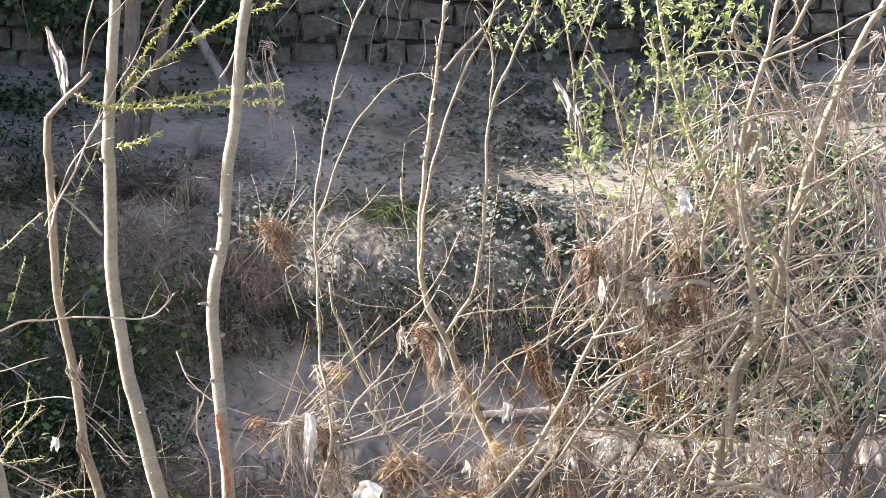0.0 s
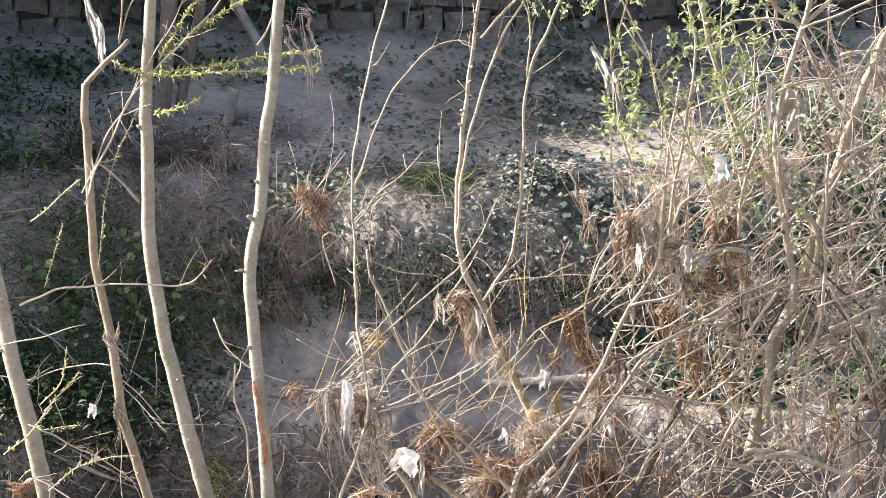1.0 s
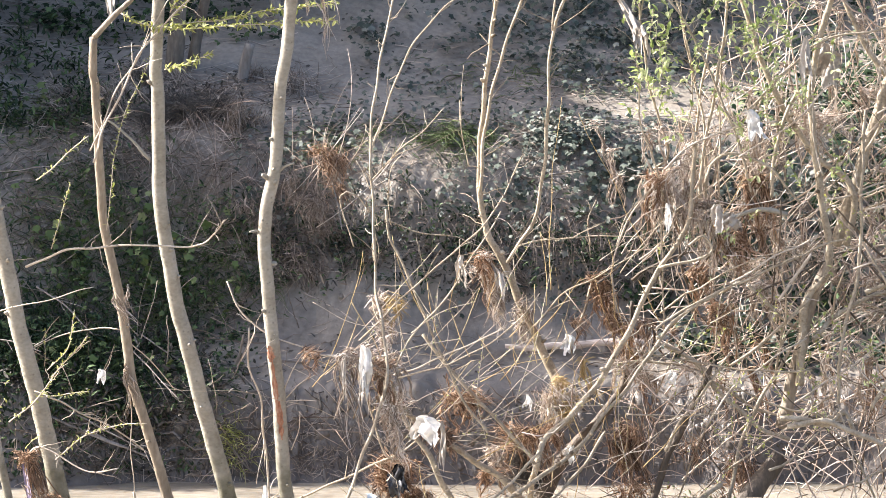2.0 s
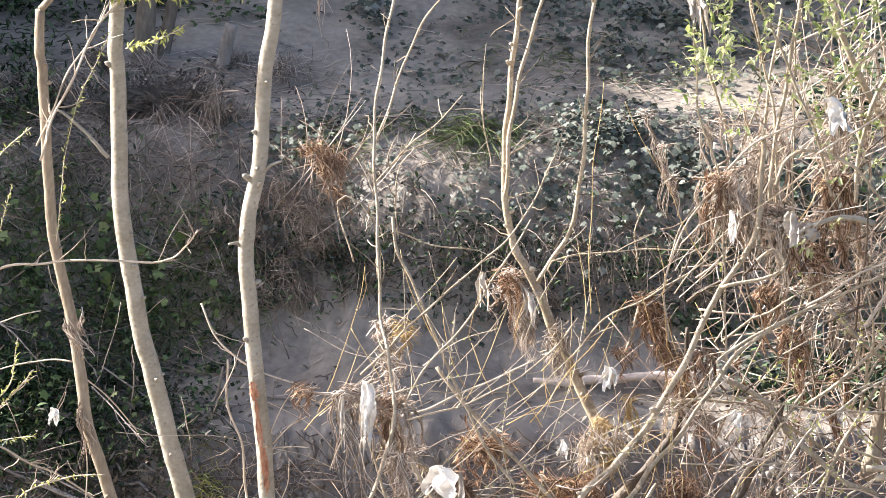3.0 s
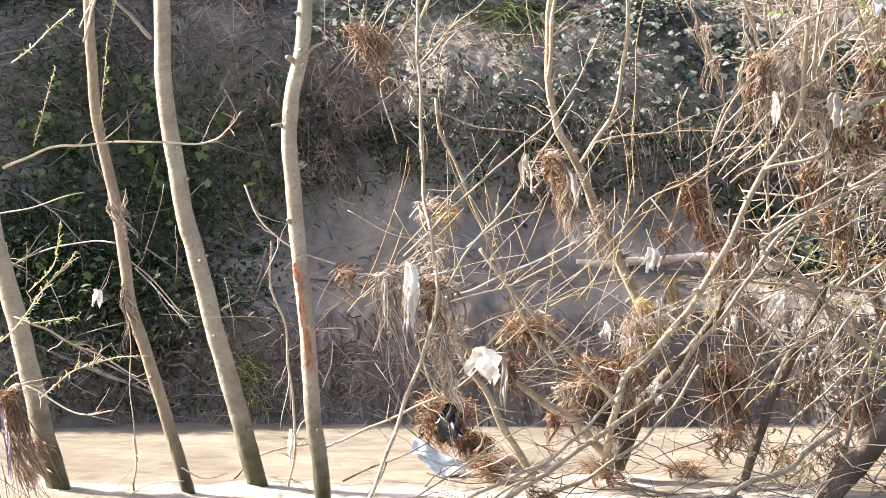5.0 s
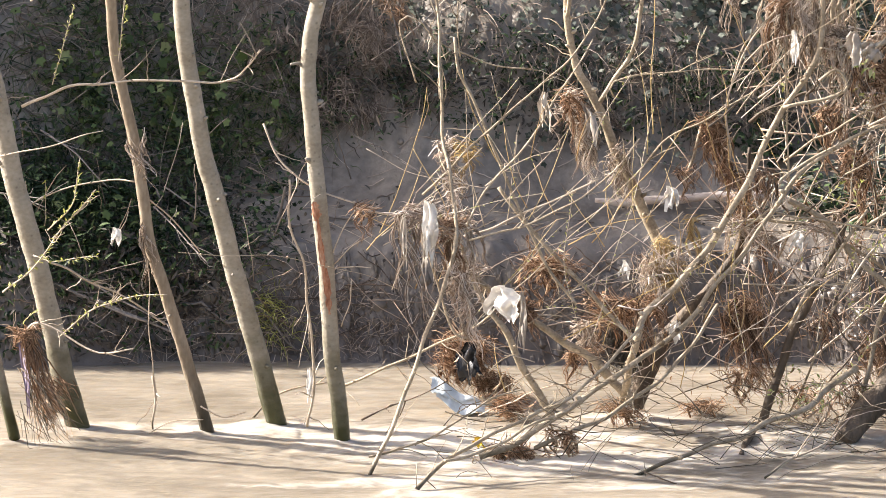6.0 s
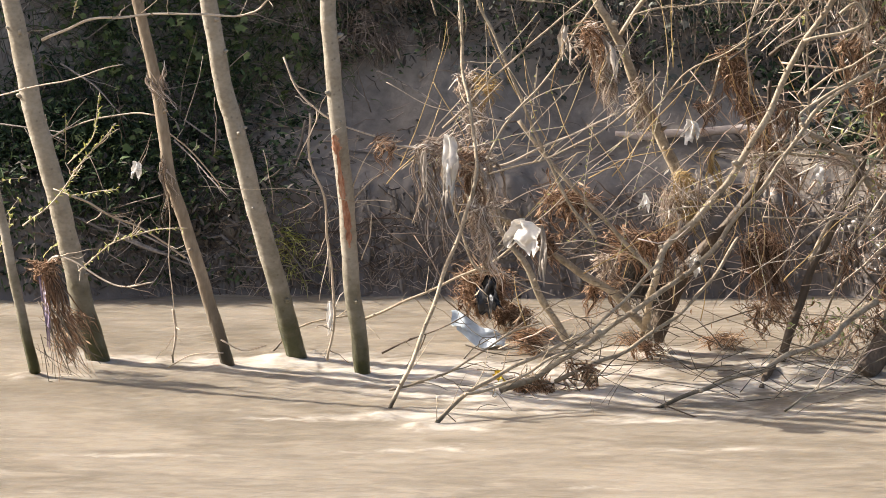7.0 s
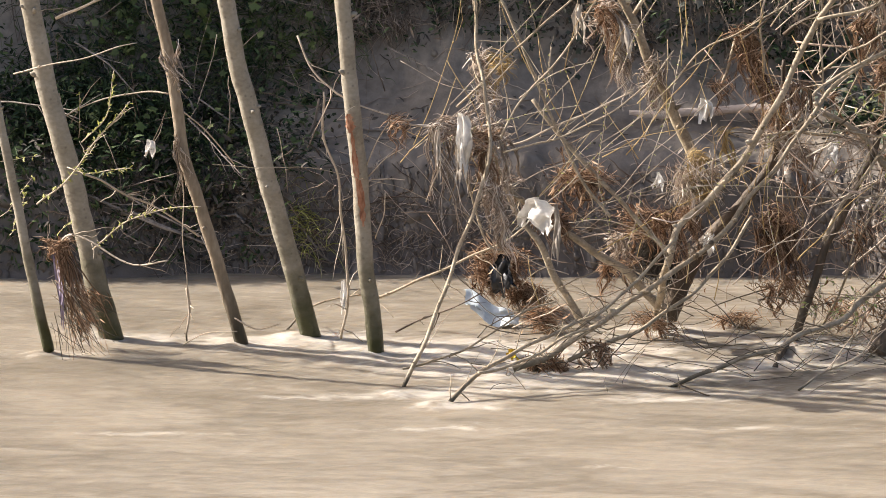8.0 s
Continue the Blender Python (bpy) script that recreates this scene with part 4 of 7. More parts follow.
stem(shrub_r, "stem", [(-0.184, -0.50, 0.043, 0.0074), (0.043, -0.40, 0.086, 0.0069), (0.220, -0.30, 0.168, 0.0065), (0.348, -0.20, 0.232, 0.0061), (0.503, -0.10, 0.268, 0.0056)])
stem(shrub_m, "stem", [(0.145, -0.95, 0.122, 0.0099), (0.280, -0.86, 0.131, 0.0093), (0.430, -0.77, 0.180, 0.0087), (0.556, -0.69, 0.238, 0.0081), (0.713, -0.60, 0.275, 0.0075)])
stem(shrub_h, "stem", [(-0.333, 0.55, 0.136, 0.0092), (-0.175, 0.50, 0.219, 0.0086), (0.008, 0.45, 0.308, 0.0081), (0.164, 0.40, 0.395, 0.0075), (0.293, 0.35, 0.460, 0.0070), (0.359, 0.30, 0.525, 0.0065)])
stem(shrub_m, "twig", [(-0.225, 0.20, 0.061, 0.0065), (-0.135, 0.17, 0.110, 0.0056), (-0.044, 0.13, 0.159, 0.0047), (0.162, 0.10, 0.260, 0.0039)], ROOT_BARK)
stem(shrub_r, "stem", [(0.672, -0.85, -0.022, 0.0087), (0.804, -0.77, -0.026, 0.0100), (0.957, -0.68, -0.015, 0.0113), (1.160, -0.59, 0.043, 0.0126), (1.315, -0.51, 0.089, 0.0139), (1.470, -0.43, 0.114, 0.0152), (1.601, -0.34, 0.163, 0.0165), (1.784, -0.25, 0.212, 0.0178), (1.845, -0.17, 0.249, 0.0191), (1.902, -0.09, 0.284, 0.0205), (2.017, 0.00, 0.339, 0.0218)])
stem(shrub_r, "twig", [(1.558, -0.75, 0.000, 0.0075), (1.682, -0.67, 0.059, 0.0071), (1.812, -0.58, 0.104, 0.0067), (1.873, -0.50, 0.125, 0.0063)])
stem(shrub_r, "root", [(1.479, -0.30, -0.009, 0.0165), (1.516, -0.10, 0.013, 0.0167), (1.558, 0.10, 0.028, 0.0168)], ROOT_BARK)
stem(shrub_r, "twig", [(1.027, -0.80, 0.038, 0.0050), (1.174, -0.85, -0.013, 0.0044), (1.358, -0.90, -0.037, 0.0037)], ROOT_BARK)
stem(shrub_r, "stem", [(0.310, -0.45, 0.025, 0.0202), (0.436, -0.41, 0.070, 0.0195), (0.548, -0.37, 0.123, 0.0189), (0.691, -0.32, 0.212, 0.0182), (0.793, -0.28, 0.273, 0.0176), (0.920, -0.24, 0.355, 0.0169), (1.048, -0.20, 0.437, 0.0162), (1.177, -0.15, 0.519, 0.0156), (1.280, -0.11, 0.614, 0.0149), (1.362, -0.07, 0.723, 0.0142), (1.506, -0.03, 0.883, 0.0135), (1.689, 0.02, 1.144, 0.0129), (1.817, 0.06, 1.279, 0.0122), (1.997, 0.10, 1.368, 0.0115)])
stem(shrub_r, "stem", [(0.973, 0.45, 0.041, 0.0260), (0.985, 0.20, 0.229, 0.0250), (1.006, -0.10, 0.451, 0.0230), (1.060, -0.08, 0.604, 0.0223), (1.154, -0.07, 0.696, 0.0217), (1.256, -0.05, 0.797, 0.0210), (1.332, -0.03, 0.884, 0.0204), (1.408, -0.02, 1.011, 0.0198), (1.497, 0.00, 1.150, 0.0191), (1.572, 0.02, 1.314, 0.0185), (1.673, 0.03, 1.517, 0.0178), (1.805, 0.05, 1.703, 0.0172), (1.848, 0.07, 1.855, 0.0166), (1.862, 0.08, 2.084, 0.0159), (1.871, 0.10, 2.261, 0.0153)])
stem(shrub_r, "stem", [(0.550, -0.40, 0.053, 0.0139), (0.690, -0.34, 0.113, 0.0134), (0.844, -0.29, 0.157, 0.0129), (0.972, -0.23, 0.228, 0.0123), (1.127, -0.17, 0.328, 0.0118), (1.230, -0.11, 0.420, 0.0113), (1.321, -0.06, 0.539, 0.0108), (1.392, 0.00, 0.634, 0.0102)])
stem(tree_e, "twig", [(-0.244, -0.30, 1.133, 0.0063), (-0.143, -0.25, 1.104, 0.0063), (-0.063, -0.20, 1.075, 0.0063), (0.122, -0.15, 1.022, 0.0063), (0.216, -0.10, 1.001, 0.0063)])
stem(shrub_h, "twig", [(0.238, 0.10, 0.929, 0.0077), (0.379, 0.10, 0.978, 0.0072), (0.507, 0.10, 1.030, 0.0067), (0.621, 0.10, 1.082, 0.0061), (0.723, 0.10, 1.133, 0.0056), (0.851, 0.10, 1.198, 0.0051)])
stem(shrub_m, "stem", [(0.247, -0.30, 1.050, 0.0076), (0.366, -0.23, 1.243, 0.0071), (0.483, -0.17, 1.346, 0.0067), (0.578, -0.10, 1.471, 0.0063), (0.655, -0.03, 1.589, 0.0059), (0.746, 0.03, 1.712, 0.0055), (0.823, 0.10, 1.831, 0.0051)])
stem(shrub_r, "twig", [(1.447, 0.20, 1.267, 0.0077), (1.438, 0.20, 1.449, 0.0073), (1.445, 0.20, 1.578, 0.0068), (1.482, 0.20, 1.708, 0.0064), (1.533, 0.20, 1.798, 0.0060), (1.596, 0.20, 1.875, 0.0055), (1.642, 0.20, 1.935, 0.0051)])
stem(shrub_r, "stem", [(1.245, 0.25, 1.155, 0.0116), (1.284, 0.27, 1.270, 0.0103), (1.327, 0.28, 1.410, 0.0090), (1.361, 0.30, 1.459, 0.0077)])
stem(shrub_r, "stem", [(2.528, 0.20, 1.108, 0.0208), (2.654, 0.27, 1.220, 0.0187), (2.820, 0.33, 1.306, 0.0166), (3.051, 0.40, 1.366, 0.0145)])
stem(shrub_r, "stem", [(2.834, 0.00, 0.753, 0.0144), (2.956, 0.03, 0.966, 0.0133), (3.117, 0.07, 1.122, 0.0123), (3.342, 0.10, 1.380, 0.0112)])
stem(shrub_r, "stem", [(3.035, 0.10, 0.793, 0.0128), (3.191, 0.15, 0.968, 0.0120), (3.329, 0.20, 1.121, 0.0112)])
stem(shrub_r, "twig", [(2.329, 0.00, 1.361, 0.0127), (2.414, 0.00, 1.489, 0.0127), (2.501, 0.00, 1.617, 0.0127)])
stem(shrub_r, "twig", [(2.051, -0.10, 1.464, 0.0079), (2.307, -0.05, 1.600, 0.0071), (2.532, 0.00, 1.713, 0.0064)])
stem(shrub_r, "stem", [(1.654, -0.15, 1.218, 0.0095), (1.704, -0.10, 1.257, 0.0092), (1.928, -0.05, 1.377, 0.0089), (2.216, 0.00, 1.496, 0.0086), (2.569, 0.05, 1.648, 0.0083), (2.687, 0.10, 1.675, 0.0080)])
stem(shrub_r, "stem", [(2.170, 0.15, 1.415, 0.0144), (2.296, 0.20, 1.287, 0.0144), (2.435, 0.25, 1.158, 0.0144)])
stem(shrub_r, "twig", [(2.758, 0.10, 1.640, 0.0096), (2.861, 0.10, 1.495, 0.0088), (2.965, 0.10, 1.343, 0.0080)], ROOT_BARK)
stem(shrub_r, "stem", [(2.808, 0.20, 1.360, 0.0192), (2.951, 0.20, 1.424, 0.0168), (3.094, 0.20, 1.495, 0.0144)])
stem(shrub_r, "twig", [(2.753, 0.00, 1.927, 0.0063), (2.911, 0.00, 1.981, 0.0058), (3.101, 0.00, 2.019, 0.0053), (3.323, 0.00, 2.038, 0.0048)])
stem(shrub_r, "twig", [(2.785, 0.00, 1.847, 0.0079), (3.007, 0.00, 1.879, 0.0071), (3.325, 0.00, 1.871, 0.0064)])
stem(shrub_r, "twig", [(2.729, 0.05, 1.519, 0.0080), (2.950, 0.03, 1.601, 0.0074), (3.170, 0.02, 1.699, 0.0069), (3.326, 0.00, 1.807, 0.0064)])
stem(shrub_r, "twig", [(2.094, -0.10, 2.150, 0.0063), (2.301, -0.07, 2.273, 0.0063), (2.461, -0.03, 2.395, 0.0063), (2.605, 0.00, 2.534, 0.0063)])
stem(shrub_r, "twig", [(1.705, 0.00, 2.074, 0.0079), (1.863, 0.00, 2.217, 0.0074), (2.084, 0.00, 2.296, 0.0069), (2.306, 0.00, 2.328, 0.0063)])
stem(shrub_r, "stem", [(2.288, 0.15, 1.891, 0.0143), (2.304, 0.17, 2.082, 0.0138), (2.351, 0.18, 2.304, 0.0133), (2.431, 0.20, 2.462, 0.0127)])
stem(shrub_r, "stem", [(1.906, 0.15, 1.892, 0.0127), (1.911, 0.16, 2.084, 0.0124), (1.952, 0.17, 2.307, 0.0121), (1.999, 0.18, 2.593, 0.0118), (2.045, 0.19, 2.943, 0.0114), (2.003, 0.20, 3.229, 0.0111)])
stem(shrub_r, "stem", [(2.173, 0.10, 1.931, 0.0095), (2.124, 0.10, 2.155, 0.0092), (1.995, 0.10, 2.475, 0.0089), (1.898, 0.10, 2.699, 0.0086), (1.770, 0.10, 2.922, 0.0082), (1.627, 0.10, 3.113, 0.0079)])
stem(shrub_r, "twig", [(2.502, 0.10, 2.474, 0.0064), (2.511, 0.10, 2.218, 0.0064), (2.570, 0.10, 2.026, 0.0064)])
stem(shrub_r, "twig", [(3.278, 0.00, 3.247, 0.0079), (3.030, 0.03, 3.022, 0.0074), (2.909, 0.07, 2.764, 0.0069), (2.836, 0.10, 2.473, 0.0064)])
stem(shrub_r, "twig", [(2.844, 0.00, 2.374, 0.0079), (3.005, 0.03, 2.449, 0.0074), (3.165, 0.07, 2.588, 0.0069), (3.319, 0.10, 2.744, 0.0064)])
stem(shrub_r, "twig", [(2.413, 0.00, 0.787, 0.0080), (2.606, 0.03, 0.910, 0.0074), (2.799, 0.07, 1.032, 0.0069), (3.024, 0.10, 1.188, 0.0064)])
stem(shrub_r, "twig", [(1.929, -0.10, 0.678, 0.0079), (2.091, -0.03, 0.891, 0.0074), (2.318, 0.03, 1.040, 0.0069), (2.481, 0.10, 1.125, 0.0064)])
stem(shrub_r, "twig", [(2.927, 0.10, 1.317, 0.0080), (3.028, 0.13, 1.117, 0.0080), (3.098, 0.17, 0.885, 0.0080), (3.135, 0.20, 0.683, 0.0080)], ROOT_BARK)
stem(shrub_r, "stem", [(2.318, -0.20, 0.743, 0.0222), (2.463, -0.18, 0.728, 0.0206), (2.592, -0.15, 0.700, 0.0191), (2.673, -0.12, 0.760, 0.0175), (2.740, -0.10, 0.642, 0.0159)])
stem(shrub_r, "root", [(1.954, -0.05, 0.015, 0.0444), (2.021, 0.00, 0.077, 0.0600), (2.101, 0.05, 0.164, 0.0653), (2.219, 0.10, 0.297, 0.0600), (2.350, 0.15, 0.471, 0.0470)])


def side_shoots(owner, count, x0, x1, z0, z1, wide):
    """Long thin shoots that arch out of a shrub, with buds and a few young leaves."""
    for k in range(count):
        p = np.array([rng.uniform(x0, x1), rng.normal(-0.05, 0.12), rng.uniform(z0, z1)])
        a, L = rng.choice([0.65, 1.2, 2.0, 2.7], p=[0.45, 0.25, 0.15, 0.15]) + rng.normal(0, 0.22), rng.uniform(0.3, 0.95)
        d = np.array([math.cos(a), rng.normal(0, 0.2), math.sin(a)])
        sag = np.array([rng.normal(0, 0.18), 0, rng.normal(-0.05, 0.15)])
        r = rng.uniform(0.0022, 0.0042) * wide
        line = [(*(p + d * L * s + sag * L * s * s), r * (1 - 0.65 * s)) for s in (0, 0.3, 0.6, 1.0)]
        if k % 3:
            stem(owner, "twig", line, OCHRE if k % 4 == 1 else STEM_BARK if k % 4 == 2 else None)
        else:
            twig(owner, line, 0.014, 0.03)


side_shoots(shrub_m, 15, -0.15, 0.35, 0.55, 1.25, 1.0)
side_shoots(shrub_h, 22, 0.35, 1.0, 0.4, 1.3, 1.0)
side_shoots(shrub_r, 24, 1.0, 2.2, 0.3, 1.9, 1.1)


def in_shrub():
    """A random place inside the tangle: dense and tall on one side, low and thin towards the saplings."""
    while True:
        x, z = rng.uniform(-0.15, 3.9), rng.uniform(0.0, 3.4)
        tall = np.interp(x, (-0.15, 0.1, 0.6, 1.2, 1.6, 1.9, 2.3, 3.9), (0.6, 1.0, 1.0, 1.15, 1.7, 2.3, 3.0, 3.3))
        if z > tall:
            continue
        dens = np.interp(x, (-0.15, 0.3, 1.2, 1.7, 2.1, 2.5, 3.9), (0.05, 0.1, 0.16, 0.35, 0.9, 1, 1)) * np.interp(z, (0, 0.1, 1.6, 2.3, 3.3), (0.5, 1, 1, 0.75, 0.4))
        if rng.random() < dens:
            return np.array([x, rng.normal(0.15 if x < 1.6 else 0.5, 0.22), z])


def stick(sh, p, way, length, r, bend=0.12, sides=5):
    n = max(4, int(length / 0.07))
    s = np.linspace(-0.5, 0.5, n)[:, None]
    side = unit(rng.normal(0, 1, 3))
    crook = np.cumsum(rng.normal(0, 0.007, (n, 3)), axis=0)
    c = p + way * length * s + side * bend * length * (s ** 2) * 2 + crook + rng.normal(0, 0.002, (n, 3))
    c[:, 2] = np.maximum(c[:, 2], -0.03)
    sh.tube(c, r * np.linspace(1.1, 0.55, n), sides)


def stick_way():
    a = rng.choice([0.75, 2.2, 1.45, 0.25, 2.85], p=[0.36, 0.2, 0.2, 0.12, 0.12]) + rng.normal(0, 0.28)
    return unit((np.cos(a), rng.normal(0, 0.35), np.sin(a)))


for k in range(200):
    sh = Shape()
    stick(sh, in_shrub(), stick_way(), rng.uniform(0.35, 1.25), rng.uniform(0.0022, 0.0058), rng.uniform(0.08, 0.4), 6)
    dark = k % 5 == 2
    solo("driftwood_stick", sh, ROOT_BARK if dark else STICKS if k % 3 else PALE_BARK, "dark wet stick lodged in the drowned shrub" if dark else "pale dry stick lodged in the drowned shrub", "stick", "driftwood sticks in the shrub")

for k in range(44):
    sh = Shape()
    stick(sh, np.array([rng.uniform(1.8, 3.4), rng.uniform(0.1, 0.6), rng.uniform(0.3, 1.9)]), stick_way(), rng.uniform(0.4, 1.1), rng.uniform(0.004, 0.008), rng.uniform(0.1, 0.35), 7)
    dark = k % 4 == 0
    solo("driftwood_stick", sh, ROOT_BARK if dark else STEM_BARK, "dark wet stick lodged in the drowned shrub" if dark else "grey-brown stick lodged in the drowned shrub", "stick", "driftwood sticks in the shrub")

sh = Shape()
for k in range(330):
    stick(sh, in_shrub(), stick_way(), rng.uniform(0.15, 0.75), rng.uniform(0.0012, 0.003), 0.5, 4)
solo("twig_litter", sh, STICKS, "countless thin dry twigs tangled through the shrub", "twigs", kind="stuff")

sh = Shape()
for k in range(260):
    p = np.array([rng.uniform(1.55, 3.7), rng.normal(0.5, 0.2), rng.uniform(0.5, 2.9)])
    if p[2] > np.interp(p[0], (1.55, 1.8, 2.3, 3.7), (1.7, 2.2, 2.8, 3.2)):
        continue
    stick(sh, p, stick_way(), rng.uniform(0.15, 0.7), rng.uniform(0.0013, 0.0034), 0.3, 4)
solo("twig_litter", sh, FIBRE, "bright dry straws and twigs caught in the shrub", "twigs", kind="stuff")

sh = Shape()
for k in range(150):
    p = np.array([rng.uniform(0.2, 2.4), rng.uniform(-0.75, 0.5), abs(rng.normal(0.0, 0.16)) + 0.01])
    a = rng.choice([0.15, -0.5, 0.6, 2.6, -2.4]) + rng.normal(0, 0.3)
    stick(sh, p, unit((math.cos(a), rng.normal(0, 0.5), 0.7 * math.sin(a))), rng.uniform(0.12, 0.55), rng.uniform(0.0011, 0.0032), 0.4, 4)
solo("twig_litter", sh, BROWN_BARK, "thin wet brown twigs tangled just above the water", "twigs", kind="stuff")

sh = Shape()
for k in range(40):
    p = np.array([rng.uniform(-0.1, 1.7), rng.normal(0.1, 0.2), rng.uniform(0.3, 1.6)])
    stick(sh, p, unit((rng.normal(0, 0.35), rng.normal(0, 0.2), 1)), rng.uniform(0.15, 0.5), rng.uniform(0.0014, 0.0024), 0.25, 4)
solo("willow_shoots", sh, OCHRE, "thin ochre-yellow willow shoots in the shrub", "twigs", kind="stuff")


def nest(sh, core, size, count, length, thick=0.0022, way=(1, 0, 0)):
    """Fibres wound round a core like a nest: they follow the clump's surface, most of them along its grain."""
    core, size = np.asarray(core, float), np.asarray(size, float)
    way = unit(way)
    for k in range(count):
        d = unit(way + rng.normal(0, 0.34, 3) * (1, 0.7, 1))
        L = length * rng.uniform(0.3, 1.1)
        s = np.linspace(-0.5, 0.5, 6)[:, None]
        bow = unit(rng.normal(0, 1, 3)) * rng.uniform(0, 0.8) + np.array([0, 0, -1.0]) * rng.uniform(-0.1, 0.9)
        c = core + size * rng.normal(0, 0.6, 3) + d * L * s + bow * L * s ** 2 + rng.normal(0, 0.0025, (6, 3))
        c[:, 2] = np.maximum(c[:, 2], -0.01)
        sh.tube(c, thick * rng.uniform(0.5, 1.5) * np.array([0.4, 0.9, 1.1, 1, 0.8, 0.4]), 3, cap=False)


def lock(sh, p, length, lean, strings, thick):
    """A frayed lock of flood-combed grass that hangs from one point, crimped, with a few knots."""
    n = 11
    s = np.linspace(0, 1, n)
    d = rng.normal(0, 0.16, 3) + (lean, 0, 0)
    ph = rng.uniform(0, 6.28, 3)
    spine = p + np.stack([d[0] * s * length + 0.012 * np.sin(s * 9 + ph[0]), d[1] * s * length + 0.01 * np.sin(s * 7 + ph[1]), -s ** 0.9 * length], 1)
    knot = rng.uniform(0.3, 0.9)
    wide = thick * (0.6 + 0.9 * s - 0.7 * np.exp(-((s - knot) / 0.12) ** 2))
    for j in range(strings):
        off = rng.normal(0, 1, 3)
        w = np.sin(s * rng.uniform(7, 18) + rng.uniform(0, 6.28))
        c = spine + off * wide[:, None] + np.stack([w * wide * 0.8, w * wide * 0.4, 0 * s], 1) + rng.normal(0, 0.002, spine.shape)
        a, m = (rng.integers(0, 3), rng.integers(6, n + 1))
        c = c[a:m]
        c[:, 2] = np.maximum(c[:, 2], -0.02)
        sh.tube(c, rng.uniform(0.001, 0.0026) * np.linspace(1.1, 0.4, len(c)), 3, cap=False)


def hanging(sh, centre, size, count, drop, lean=0.15):
    """Dead grass caught on a branch: small tangles, from each of which a few locks hang."""
    centre = np.asarray(centre, float)
    for k in range(max(2, count // 15)):
        p = centre + rng.normal(0, 1, 3) * np.array(size) * 0.6
        big = rng.uniform(0.012, 0.032)
        if count > 20:
            nest(sh, p, (big * 1.5, big, big), 16, 0.1, 0.0018, (1, 0, rng.normal(0, 0.6)))
        for j in range(rng.integers(2, 5)):
            lock(sh, p + rng.normal(0, big * 0.7, 3), drop * rng.uniform(0.2, 1.15), lean + rng.normal(0, 0.08), rng.integers(5, 14), rng.uniform(0.003, 0.008))


def matted(sh, centre, size, count, length, way=(1, 0, -0.3)):
    """A wad of dead grass and leaf shreds: tight nests on top of one another, with short loose ends below."""
    centre = np.asarray(centre, float)
    cores = max(2, count // 44)
    for q in range(cores):
        core = centre + rng.normal(0, 1, 3) * np.array(size) * 0.42
        core[2] = max(core[2], 0.03)
        big = rng.uniform(0.03, 0.065)
        grain = unit(np.asarray(way) * (1, 1, 0.8) + rng.normal(0, 0.42, 3))
        nest(sh, core, np.minimum(np.array((1.4, 1, 1.0)) * big * rng.uniform(0.7, 1.3, 3), (1, 1, 0.3 * size[2] + 0.012)), 70, length * 0.8, 0.0014, grain)
        for j in range(rng.integers(1, 4)):
            lock(sh, core + rng.normal(0, big * 0.8, 3), length * rng.uniform(0.3, 1.1), 0.1, 7, 0.006)
        for k in range(12):
            p = core + rng.normal(0, 1, 3) * big * 0.9
            leaf_blade(sh, p, unit(rng.normal(0, 0.7, 3) + (0, 0, -0.4)), unit(rng.normal(0, 1, 3)), rng.uniform(0.025, 0.08), rng.uniform(0.005, 0.013), 0.4)


def debris(kind, centre, size, count, length, material, label, way=(1, 0, -0.3), lean=0.15, **_):
    sh = Shape()
    if kind == "hanging":
        hanging(sh, centre, size, count, length, lean)
        solo("hanging_grass", sh, material, label, "debris", kind="stuff")
    else:
        matted(sh, centre, size, count, length, way)
        solo("debris_wad", sh, material, label, "debris", kind="stuff")


DRAPED = "tan dead grass draped over a branch by the flood"
RUSTY = "rust-brown wad of dead leaves and grass caught in branches"
debris("hanging", (-0.03, -0.25, 1.09), (0.031, 0.07, 0.015), 75, 0.43, FIBRE, DRAPED)
debris("hanging", (-0.21, -0.30, 1.13), (0.020, 0.07, 0.013), 30, 0.15, RUST_FIBRE, "brown grass hanging from a branch in thin locks")
debris("hanging", (0.08, -0.20, 1.10), (0.046, 0.07, 0.023), 60, 0.31, FIBRE, DRAPED)
debris("hanging", (0.22, -0.10, 1.03), (0.072, 0.07, 0.023), 95, 0.33, FIBRE, DRAPED)
debris("hanging", (0.16, 0.10, 1.39), (0.026, 0.07, 0.087), 75, 0.23, FIBRE, DRAPED)
debris("hanging", (0.24, 0.10, 1.28), (0.036, 0.07, 0.077), 50, 0.23, OCHRE, DRAPED)
debris("hanging", (0.30, 0.00, 0.84), (0.087, 0.07, 0.041), 75, 0.20, FIBRE, DRAPED)
debris("hanging", (0.43, 0.00, 0.68), (0.056, 0.07, 0.041), 60, 0.18, RUST_FIBRE, "brown grass hanging from a branch in thin locks")
debris("wad", (0.15, -0.10, 1.03), (0.102, 0.05, 0.020), 60, 0.14, RUST_FIBRE, RUSTY, way=(1, 0, -0.1))
debris("wad", (0.22, 0.95, 0.22), (0.128, 0.09, 0.107), 620, 0.19, RUST_FIBRE, RUSTY, way=(0.8, 0, -0.6))
debris("wad", (0.37, 1.00, 0.09), (0.066, 0.05, 0.077), 260, 0.18, RUST_FIBRE, RUSTY, way=(0.6, 0, -0.9))
debris("wad", (0.43, 0.50, 0.07), (0.077, 0.05, 0.031), 150, 0.18, RUST_FIBRE, RUSTY)
